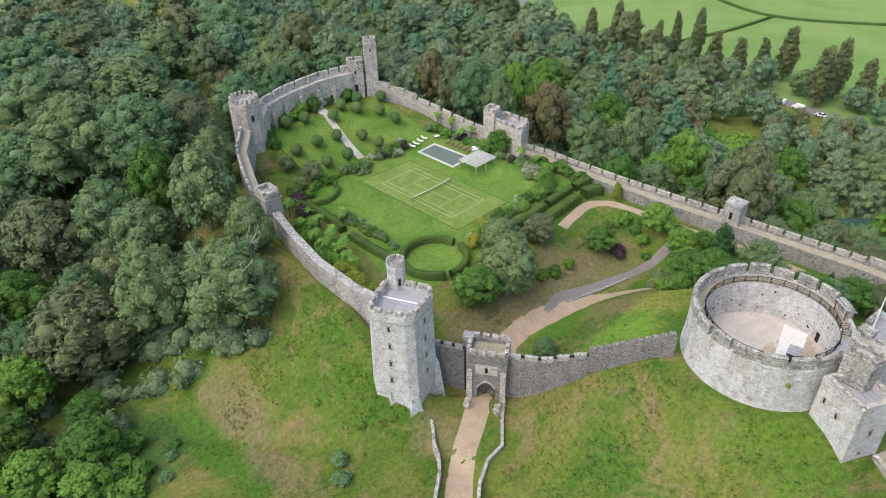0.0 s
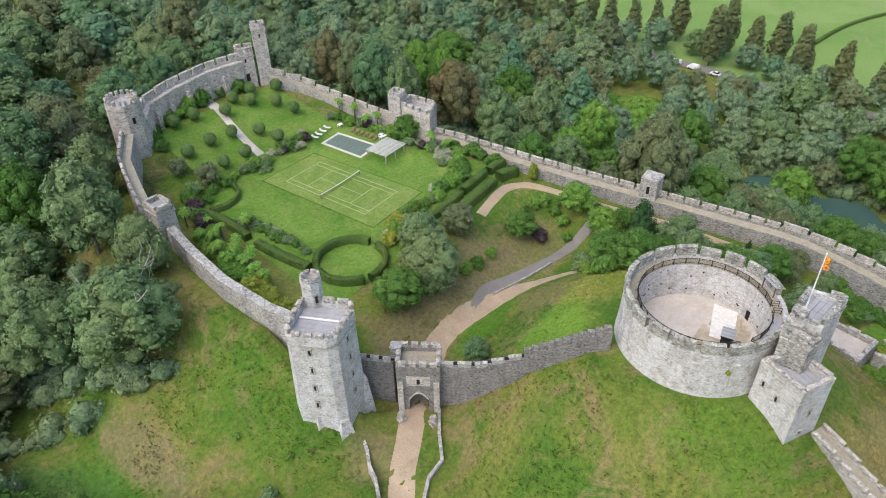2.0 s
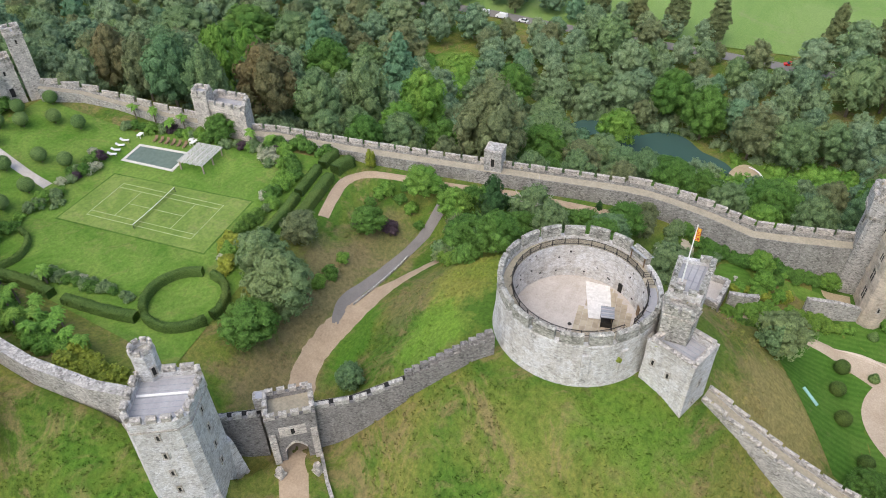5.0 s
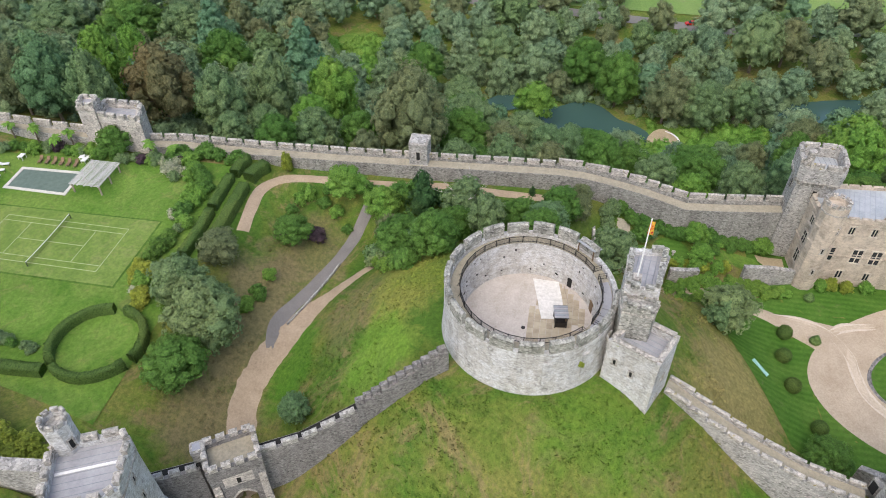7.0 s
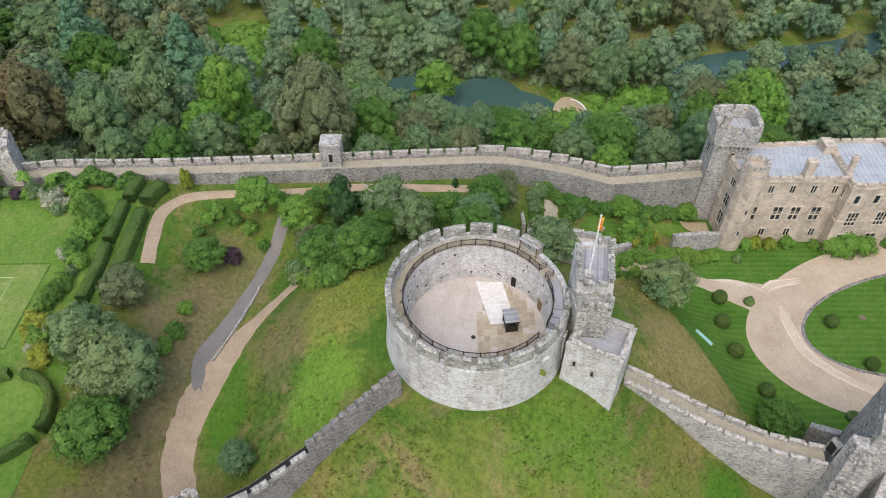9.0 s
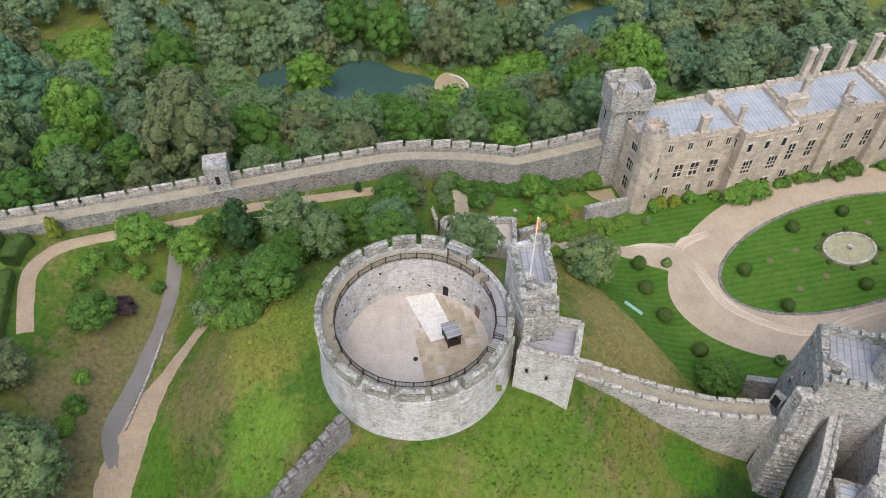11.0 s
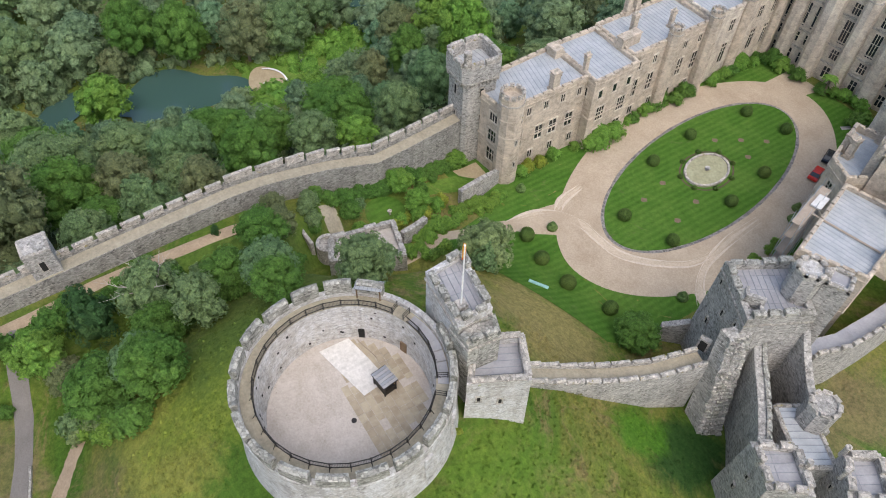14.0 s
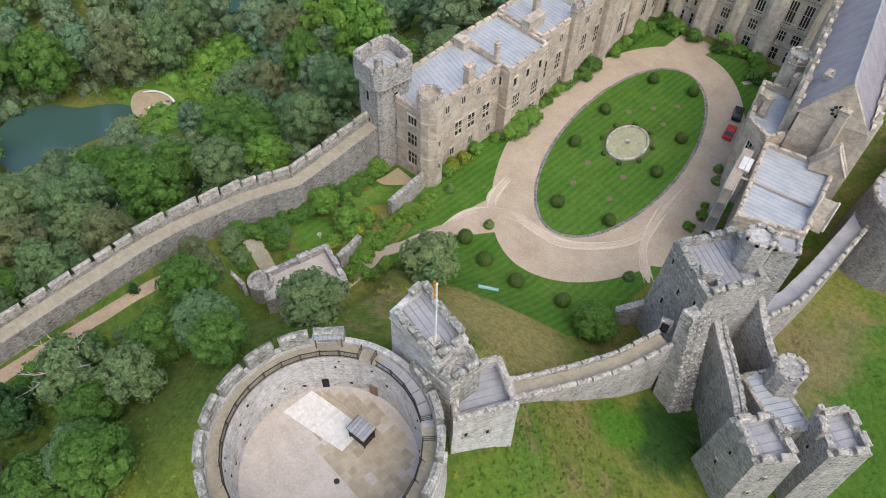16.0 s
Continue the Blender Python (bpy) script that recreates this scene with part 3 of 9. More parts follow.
patch("slope_lawn", quad_fn((86.5, -22), (122, -21.5), (117, -4.5), (88.5, -17.0)), 40, 16, M_QUAD, "mown lawn at the foot of the motte", "lawn", 0.08)
patch("ring_drive", drive_ring, 120, 10, M_GRAVEL, "pale gravel carriage drive round the oval lawn", "road", 0.1, flat=-11.5)
patch("quad_lawn", quad_fn((86, -98), (141, -98), (141, -16), (87, -20.5)), 50, 60, M_QUAD, "mown lawn of the quadrangle", "lawn", 0.02)
strip("court_drive", [(112, -31, 9), (114.5, -25, 6), (116.8, -18.5, 3.2), (117.8, -11, 2.4), (118.6, -4, 2.2), (118, 2, 2.0)], M_GRAVEL, "pale gravel drive branching off the ring", "road", 0.16)
patch("gate_forecourt", quad_fn((87, -40), (96, -33), (101, -52), (91, -60)), 10, 14, M_GRAVEL, "pale gravel before the gatehouse", "road", 0.12, flat=-11.5)
strip("orchard_path", [(105.4, 154, 2.6), (103, 145, 2.6), (101, 137, 2.6), (100, 130.5, 2.8)], M_KEEPGRAVEL, "straight pale paved path through the orchard lawn", "path", 0.16)
patch("orchard_lawn", quad_fn((84, 128), (124, 128), (122, 150), (86, 152)), 40, 24, M_LAWN, "mown lawn under clipped trees", "lawn", 0.10)

# pond, river, meadow
def pond_edge(u, v):
    a = u * math.tau
    r = 1 + 0.12 * math.sin(3 * a + 0.6) + 0.07 * math.cos(5 * a)
    return 214.3 + v * r * (13.0 * math.cos(a) + 3.0 * math.sin(a)), 11.2 + v * r * 15.8 * math.sin(a)


patch("pond", pond_edge, 72, 6, M_WATER, "still dark green pond", "pond", 0.0, flat=-37.4)
strip("pond_arm", [(218, 22, 10), (224, 29, 11), (227, 36, 10), (223, 42, 9), (219, 47, 5)], M_WATER, "still dark green arm of the pond", "pond", 0.0, flat=-37.36)
strip("river", [(262, -150, 13), (246, -105, 13), (239, -70, 13), (235, -54, 12), (237, -44, 8), (240, -36, 6)], M_WATER, "slow dark river", "river", 0.0, flat=-37.3)
strip("stream", [(226, -46, 3), (218.5, -42, 5), (213.5, -46, 5.5), (209, -54, 4)], M_WATER, "pale shallow stream beside the wood", "stream", 0.0, flat=-37.3)
patch("river_meadow", quad_fn((300, -300), (1500, -300), (1500, 900), (309, 320)), 20, 20, M_MEADOW, "bright green flat meadow", "meadow", 0.3)
patch("north_meadow", quad_fn((60, 455), (180, 440), (260, 900), (60, 900)), 6, 6, M_MEADOW, "bright green flat meadow", "meadow", 0.3)
patch("wood_glade", lambda u, v: (252 + 15 * v * math.cos(u * math.tau), 98 + 12 * v * math.sin(u * math.tau)), 32, 4, M_LAWN, "rough pale green glade in the wood", "glade", 0.2)
strip("valley_road", [(297, 10, 7), (301, 45, 7), (305, 76, 7), (309, 100, 7), (312, 140, 7), (312, 180, 7), (324, 214, 7), (345, 260, 7), (375, 310, 7)], M_TARMAC, "grey road along the trees", "road", 0.5)
strip("valley_road_south", [(297, 10, 7), (294, -14, 7), (291.5, -30, 7), (294, -60, 7), (299, -90, 7)], M_TARMAC, "grey road along the trees", "road", 0.5)


# ---- castle walls ----
def curtain(name, label, pts, thick=2.4, side=1, merlon=2.0, gap=0.6, material=M_STONE, breast=0.9, tall=1.0, walk=M_WALK, both=False, top=M_COPING):
    """A wall along pts (x, y, walk height, foot); its parapet on the left of the line for side 1."""
    n = len(pts)
    P = [Vector(p[:2]) for p in pts]
    off = []
    for i in range(n):
        a = (P[i] - P[i - 1]).normalized() if i else (P[1] - P[0]).normalized()
        b = (P[i + 1] - P[i]).normalized() if i < n - 1 else a
        m = (Vector((-a.y, a.x)) + Vector((-b.y, b.x))).normalized()
        off.append(m / max(0.5, m.dot(Vector((-a.y, a.x)))))
    wall = thing(name, label, "wall", kind="structure")

    def sheet(d0, d1, lo, hi, mtl, nm):
        bm = bmesh.new()
        rows = []
        for i in range(n):
            o = off[i] * side
            p0, p1 = P[i] + o * d0, P[i] + o * d1
            rows.append([bm.verts.new((p0.x, p0.y, lo(i))), bm.verts.new((p1.x, p1.y, lo(i))), bm.verts.new((p1.x, p1.y, hi(i))), bm.verts.new((p0.x, p0.y, hi(i)))])
        for a, b in zip(rows, rows[1:]):
            for k in range(4):
                bm.faces.new((a[k], a[(k + 1) % 4], b[(k + 1) % 4], b[k]))
        bm.faces.new(rows[0])
        bm.faces.new(rows[-1][::-1])
        return part(nm, bm, mtl, wall)

    h = thick / 2
    sheet(-h, h, lambda i: pts[i][3], lambda i: pts[i][2], material, "wall_body")
    if walk:
        sheet(-h + 0.1, h - 0.55, lambda i: pts[i][2], lambda i: pts[i][2] + 0.04, walk, "wall_walk")
    for s0, s1 in ((h - 0.5, h),) + (((-h, -h + 0.4),) if both else ()):
        if breast:
            sheet(s0, s1, lambda i: pts[i][2] + 0.003, lambda i: pts[i][2] + breast, material, "parapet")
        mid = (s0 + s1) / 2
        for i in range(n - 1):
            a, b = P[i] + off[i] * side * mid, P[i + 1] + off[i + 1] * side * mid
            u = (b - a).normalized()
            if tall:
                merlons_on(wall, a + u * gap / 2, b - u * gap / 2, pts[i][2] + breast, pts[i + 1][2] + breast, s1 - s0 + 0.02, merlon, gap, tall if s0 > 0 else tall * 0.8, top)
    return wall


EAST = [(130.8, 102.6, 1.7, -6), (132.0, 97, 1.6, -6), (132.8, 80, 1.2, -10), (133.4, 62, 1.4, -10), (134.0, 47, 1.7, -12), (135.0, 30, 1.8, -12), (135.4, 21, 1.95, -12)]
EAST_HIGH = [(135.4, 21, 1.95, -12), (135.5, 16, 1.7, -12), (135.6, 11, 0.8, -14), (136.0, 4, -1.0, -14), (135.6, -1, -2.2, -14), (135.0, -4, -2.7, -14), (135.6, -11, -2.6, -14), (136.4, -21.5, -2.0, -14)]
curtain("wall_east", "grey flint curtain wall with battlements and a paved walk", EAST, 2.7, 1, 2.8, 0.62, M_STONE2, 0.62, 1.15)
curtain("wall_southeast", "grey flint curtain wall with a taller parapet, dipping to the hall", EAST_HIGH, 2.7, 1, 2.8, 0.55, M_STONE2, 0.95, 1.35)
curtain("wall_northeast", "grey flint curtain wall climbing to the corner tower", [(122, 150, 9.5, 0), (127, 143.5, 6.8, 0), (129.5, 136, 4.2, 0), (130.8, 124, 2.4, -4), (131.4, 113, 1.8, -4)], 2.2, 1, 3.2, 0.7, M_STONE, 0.6, 1.3)
curtain("wall_north", "pale grey curtain wall with tall merlons", [(83, 148, 13.0, 0), (88, 153.5, 13.2, 0), (96, 155.8, 13.4, 0), (108, 156.6, 13.8, 0), (117, 154, 14.2, 0)], 1.8, 1, 2.9, 0.75, M_PALE, 0.5, 1.7, M_PALE, top=M_PALE)
curtain("wall_northwest", "grey curtain wall curving to the corner tower", [(62, 117.5, 11.0, -8), (65.5, 126, 11.4, -8), (70.0, 136, 12, -8), (77, 145, 12.5, -8)], 2.4, 1, 2.2, 0.6, M_STONE, 0.7, 0.9)
curtain("wall_west", "weathered grey flint curtain wall with a plain top", [(58.3, 71.5, 9.6, -4), (57.2, 80, 9.7, -2), (57.6, 91, 9.9, -2), (59.6, 102, 10.2, -2), (61.5, 110, 10.6, -3)], 1.6, 1, 2, 0.5, M_STONE, 0, 0, M_STONE)
curtain("wall_gate_north", "flint wall between the gatehouse and the square tower", [(64.8, 60.8, 2.2, -9), (62.0, 66, 2.3, -9)], 1.8, 1, 1.5, 0.8, M_DARKSTONE, 0.5, 1.0, M_DARK, top=M_STONE)
curtain("wall_gate_south", "flint wall beside the gatehouse", [(74.6, 43.0, 5.2, -4), (70.8, 49.6, 2.6, -9), (68.2, 54.6, 2.2, -9)], 1.8, 1, 1.5, 0.8, M_DARKSTONE, 0.5, 1.0, M_DARK, top=M_STONE)


def stepped_wall():
    w = thing("wall_stepped", "dark flint wall stepping up the motte to the keep", "wall", kind="structure")
    a, b = Vector((74.6, 43.0)), Vector((81.2, 32.4))
    yaw = math.degrees(math.atan2(b.y - a.y, b.x - a.x))
    n = 11
    L = (b - a).length / n
    me = {}
    for k in range(n):
        p = a + (b - a) * (k + 0.5) / n
        z = 6.3 + 5.6 * (k + 0.5) / n
        bm = bmesh.new()
        box(bm, -L / 2, -0.7, -6, L / 2, 0.7, 0)
        box(bm, -L / 2 - 0.1, -0.45, 0, L / 2 - 0.25, 0.2, 0.75)
        ob = part("wall_step", bm, M_DARKSTONE, w)
        ob.matrix_local = pose(p.x, p.y, z, 0, 0, yaw)


stepped_wall()


def ribs(pts, z, along, step, material, parent, r=0.05, name="roof_seam"):
    """Raised seams across a flat roof of outline pts, each running along the given direction."""
    ux, uy = Vector(along).normalized()
    px, py = -uy, ux
    lo = min(x * px + y * py for x, y in pts)
    hi = max(x * px + y * py for x, y in pts)
    k, m = lo + step * 0.45, len(pts)
    while k < hi - 0.1:
        cut = []
        for i in range(m):
            (x0, y0), (x1, y1) = pts[i], pts[(i + 1) % m]
            c0, c1 = x0 * px + y0 * py - k, x1 * px + y1 * py - k
            if c0 * c1 < 0:
                t = c0 / (c0 - c1)
                cut.append((x0 + (x1 - x0) * t, y0 + (y1 - y0) * t))
        if len(cut) >= 2:
            bm = bmesh.new()
            tube(bm, (*cut[0], z), (*cut[1], z), r, 4)
            part(name, bm, material, parent)
        k += step


M_LEADSEAM = mat("lead_seam", lead_build((0.20, 0.21, 0.23), (0.34, 0.36, 0.38)), 0.5, 0.15, 0.5)


def tower(name, label, pts, z0, ztop, roof_drop=1.2, material=M_STONE, roof=M_LEADGREY, merlon=1.4, gap=0.6, tall=0.9, grow=0.25, thick=0.55, slits=(), string=True, seams=None, ragged=False):
    """A tower on the outline pts: body, roof, parapet ring, merlons and slit windows (edge, share, height, width, tall)."""
    n = len(pts)
    if sum(pts[i][0] * pts[(i + 1) % n][1] - pts[(i + 1) % n][0] * pts[i][1] for i in range(n)) < 0:
        pts = pts[::-1]
    t = thing(name, label, "tower")
    zr = ztop - tall - roof_drop + 0.6
    bm = bmesh.new()
    prism(bm, pts, z0, zr, grow)
    part("tower_body", bm, material, t)
    inn = inset(pts, thick)
    bm = bmesh.new()
    ring_wall(bm, inset(pts, -0.06), inn, zr - 0.15, ztop - tall)
    part("parapet", bm, material, t)
    bm = bmesh.new()
    prism(bm, inset(pts, thick - 0.05), zr, zr + 0.06)
    rf = part("roof", bm, roof, t)
    if seams:
        ribs(inset(pts, thick + 0.1), zr + 0.09, seams[:2], seams[2], M_LEADSEAM, rf)
        if len(seams) > 3:
            ribs(inset(pts, thick + 0.1), zr + 0.08, (-seams[1], seams[0]), seams[3], M_LEADSEAM, rf, 0.035)
    mid = inset(pts, thick / 2 - 0.03)
    for i in range(n):
        a, b = Vector(mid[i]), Vector(mid[(i + 1) % n])
        if (b - a).length > 0.9:
            u = (b - a).normalized()
            cut = gap * 0.5 if (b - a).length > gap + 0.5 else 0.1
            merlons_on(t, a + u * cut, b - u * cut, ztop - tall, ztop - tall, thick + 0.02, merlon, gap, tall, M_COPING if not ragged else M_PARAPET, True, ragged)
    if string:
        bm = bmesh.new()
        ring_wall(bm, inset(pts, -0.16), inset(pts, 0.05), zr - 0.75, zr - 0.5)
        part("string_course", bm, M_COPING, t)
    for e, s, z, w, h in slits:
        slit(t, pts[e % n], pts[(e + 1) % n], s, z, w, h, grow * (zr - z) / max(1, zr - z0))
    return t


def slit(parent, a, b, s, z, w, h, out=0.0):
    """A narrow window: a stone surround with a dark opening set in it."""
    a, b = Vector(a), Vector(b)
    d = (b - a).normalized()
    p = a + (b - a) * s
    yaw = math.degrees(math.atan2(d.y, d.x))
    m = pose(p.x + d.y * out, p.y - d.x * out, z, 0, 0, yaw)
    bm = bmesh.new()
    for x0, x1, z0, z1 in ((-w / 2 - 0.18, -w / 2, -h / 2, h / 2), (w / 2, w / 2 + 0.18, -h / 2, h / 2), (-w / 2 - 0.18, w / 2 + 0.18, h / 2, h / 2 + 0.2), (-w / 2 - 0.25, w / 2 + 0.25, -h / 2 - 0.18, -h / 2)):
        box(bm, x0, -0.1, z0, x1, 0.3, z1, m)
    fr = part("window", bm, M_COPING, parent)
    bm = bmesh.new()
    box(bm, -w / 2, -0.02, -h / 2, w / 2, 0.3, h / 2, m)
    part("opening", bm, M_DARK, fr)


# ---- keep ----
def build_keep():
    cx, cy = MOTTE
    k = thing("shell_keep", "round pale stone shell keep, open to the sky", "castle keep", at=(0, 0, 0))
    N = 72
    bm = bmesh.new()
    prof = [(11.95, 4.0), (11.75, 8.0), (11.45, 11.0), (11.3, 15.3), (11.36, 15.32), (11.36, 15.5), (11.3, 15.52), (11.3, 15.8), (10.65, 15.8), (10.65, 15.2), (9.25, 15.2), (8.95, 9.3), (8.9, 8.5)]
    rings = []
    for r, z in prof:
        rings.append([bm.verts.new((cx + (r + (0.05 * noise.noise((a * 0.9, z * 0.7, 3)) if 9.5 < r else 0)) * math.cos(a * math.tau / N), cy + r * math.sin(a * math.tau / N), z)) for a in range(N)])
    for a, b in zip(rings, rings[1:]):
        for i in range(N):
            bm.faces.new((a[i], a[(i + 1) % N], b[(i + 1) % N], b[i]))
    part("keep_wall", bm, M_KEEP, k)
    # the walk on the wall
    bm = bmesh.new()
    ring_wall(bm, ngon(cx, cy, 10.62, N), ngon(cx, cy, 9.22, N), 15.2, 15.24)
    part("wall_walk", bm, M_WALK, k)
    # merlons
    nm = 19
    for i in range(nm):
        a0 = (i + 0.07) * math.tau / nm + 0.1
        a1 = (i + 0.89) * math.tau / nm + 0.1
        if 4.55 < (a0 % math.tau) < 5.15:
            continue
        bm = bmesh.new()
        S = 4
        h = random.uniform(1.62, 1.9)
        q = []
        for r, z in ((10.68, 15.8), (11.32, 15.8), (11.32, 15.8 + h - 0.2), (11.4, 15.8 + h - 0.16), (11.0, 15.8 + h + 0.06), (10.62, 15.8 + h - 0.14)):
            q.append([bm.verts.new((cx + r * math.cos(a0 + (a1 - a0) * s / S), cy + r * math.sin(a0 + (a1 - a0) * s / S), z)) for s in range(S + 1)])
        m = len(q)
        for j in range(m):
            for s in range(S):
                bm.faces.new((q[j][s], q[j][s + 1], q[(j + 1) % m][s + 1], q[(j + 1) % m][s]))
        bm.faces.new([q[j][0] for j in range(m)])
        bm.faces.new([q[j][S] for j in range(m)][::-1])
        part("merlon", bm, M_PARAPET, k)
    # shallow buttresses
    for ang in (196, 222, 246):
        a = radians(ang)
        bm = bmesh.new()
        box(bm, 11.2, -0.55, 6, 11.65, 0.55, 14.2, pose(cx, cy, 0, 0, 0, ang))
        part("buttress", bm, M_KEEP, k)
    # floor
    bm = bmesh.new()
    prism(bm, ngon(cx, cy, 8.98, N), 8.6, 9.4)
    part("courtyard_floor", bm, M_KEEPGRAVEL, k, "pale trodden gravel floor")
    slab = {}
    rnd = random.Random(5)
    y = cy - 8.6
    while y < cy - 0.3:
        hgt = 0.85
        x = cx - 8.7 + rnd.uniform(0, 0.6)
        while x < cx + 8.4:
            L = rnd.choice((0.7, 1.0, 1.3))
            if math.hypot(x + L / 2 - cx, y + hgt / 2 - cy) < 8.1 and y < cy - 0.6 - 0.2 * (x - cx):
                if rnd.random() < 0.06:
                    x += L
                    continue
                if L not in slab:
                    bm = bmesh.new()
                    box(bm, 0.02, 0.02, 0, L - 0.02, hgt - 0.02, 0.035)
                    me = bpy.data.meshes.new("paving_slab")
                    bm.to_mesh(me)
                    bm.free()
                    me.materials.append(M_SLAB2)
                    slab[L] = me
                o = new("paving_slab", slab[L])
                o.parent = k
                o.location = (x, y, 9.4 + rnd.uniform(0, 0.012))
            x += L
        y += hgt
    # doorway
    a = radians(-8)
    bm = bmesh.new()
    box(bm, 8.9, -0.36, 9.4, 9.6, 0.36, 11.0, pose(cx, cy, 0, 0, 0, -36))
    part("doorway", bm, M_DARK, k, "dark low doorway")
    # railing
    posts = 30
    for i in range(posts):
        a0, a1 = i * math.tau / posts, (i + 1) * math.tau / posts
        mid_a = math.degrees((a0 + a1) / 2)
        if 292 < mid_a < 298 or 230 < mid_a < 237:
            continue
        p0, p1 = [(cx + 9.3 * math.cos(t), cy + 9.3 * math.sin(t)) for t in (a0, a1)]
        bm = bmesh.new()
        tube(bm, (*p0, 15.2), (*p0, 16.4), 0.075)
        q = (cx + 9.7 * math.cos(a0), cy + 9.7 * math.sin(a0))
        tube(bm, (*q, 15.2), (*p0, 15.9), 0.04, 4)
        part("rail_post", bm, M_IRON, k)
        bm = bmesh.new()
        for z in (15.45, 16.3):
            tube(bm, (*p0, z), (*p1, z), 0.055, 5)
        nb = 13
        for j in range(1, nb):
            t = j / nb
            x, yy = p0[0] + (p1[0] - p0[0]) * t, p0[1] + (p1[1] - p0[1]) * t
            tube(bm, (x, yy, 15.45), (x, yy, 16.3), 0.02, 3)
        tagged(part("railing", bm, M_IRON, k, "black iron railing"), kind="stuff")
    # returns of the railing beside the landings
    for ang in (291, 300, 228, 240):
        a = radians(ang)
        bm = bmesh.new()
        for z in (15.45, 15.9, 16.3):
            tube(bm, (cx + 9.3 * math.cos(a), cy + 9.3 * math.sin(a), z), (cx + 10.4 * math.cos(a), cy + 10.4 * math.sin(a), z), 0.035, 5)
        for r in (9.3, 10.4):
            tube(bm, (cx + r * math.cos(a), cy + r * math.sin(a), 15.2), (cx + r * math.cos(a), cy + r * math.sin(a), 16.35), 0.05, 6)
        part("landing_rail", bm, M_IRON, k)
    for j in range(7):
        a0, a1 = radians(236 + j * 7.4), radians(236 + j * 7.4 + 6.9)
        bm = bmesh.new()
        zt = 15.3 + 0.09 * (3 - abs(j - 3))
        o = [(cx + r * math.cos(t), cy + r * math.sin(t)) for r, t in ((9.4, a0), (10.5, a0), (10.5, a1), (9.4, a1))]
        prism(bm, o, 15.2, zt)
        part("step", bm, M_LEADGREY, k, "grey stone step on the wall walk")
    # putlog holes in the courtyard wall
    r2 = random.Random(9)
    hole = None
    for i in range(46):
        a, z = r2.uniform(0, 360), r2.choice((10.6, 11.8, 13.0, 14.1)) + r2.uniform(-0.3, 0.3)
        if hole is None:
            bm = bmesh.new()
            box(bm, -0.25, -0.13, -0.13, 0.06, 0.13, 0.13)
            hole = bpy.data.meshes.new("putlog_hole")
            bm.to_mesh(hole)
            bm.free()
            hole.materials.append(M_DARK)
        o = new("putlog_hole", hole)
        o.parent = k
        o.matrix_local = pose(cx, cy, 0, 0, 0, a) @ pose(8.93 + (z - 9) * 0.053 + 0.17, 0, z, 0, 0, r2.uniform(-8, 8)) @ Matrix.Diagonal((1, r2.uniform(0.6, 1.3), r2.uniform(0.6, 1.2), 1))
    # a low brown door in the courtyard wall
    bm = bmesh.new()
    box(bm, 8.86, -0.45, 9.4, 9.3, 0.45, 11.1, pose(cx, cy, 0, 0, 0, -70))
    part("door", bm, M_WOOD, k, "brown timber door")
    return k


def slab_build(t, b):
    oi = t.nodes.new("ShaderNodeObjectInfo")
    c = mix(t, oi.outputs["Random"], (0.33, 0.27, 0.19), (0.47, 0.41, 0.30))
    c = mix(t, 0.4, c, ramp(t, nz(t, pos(t), 1.3, 5), (0.3, (0.24, 0.2, 0.15)), (0.7, (0.52, 0.46, 0.35))))
    t.links.new(c, b.inputs["Base Color"])


M_SLAB2 = mat("courtyard_slab", slab_build)
WEEDS = []
build_keep()

for x, y, z, sc_ in ((79.75, 15.6, 13.6, 0.3), (86.2, 9.2, 14.9, 0.3), (82.6, 11.2, 14.9, 0.26)):
    WEEDS.append((x, y, z, sc_))

# the sheet and the stall in the courtyard
bm = bmesh.new()
prism(bm, [(98.0, 22.7), (97.9, 19.0), (94.4, 18.3), (90.8, 17.75), (90.4, 20.9), (94.2, 21.8)], 9.40, 9.50)
tagged(part("ground_sheet", bm, M_SHEET), "off-white cover laid flat on the courtyard floor", "ground cover")

bm = bmesh.new()
tube(bm, (97.2, 18.2, 9.48), (93.9, 17.4, 9.48), 0.06, 6)
tagged(part("timber_pole", bm, M_TEAK), "long pale timber pole lying on the courtyard floor", "pole")
bm = bmesh.new()
tube(bm, (88.4, 23.2, 9.40), (88.4, 23.2, 9.45), 0.3, 12)
tagged(part("drain_cover", bm, M_IRON), "round dark drain cover in the courtyard floor", "drain cover")


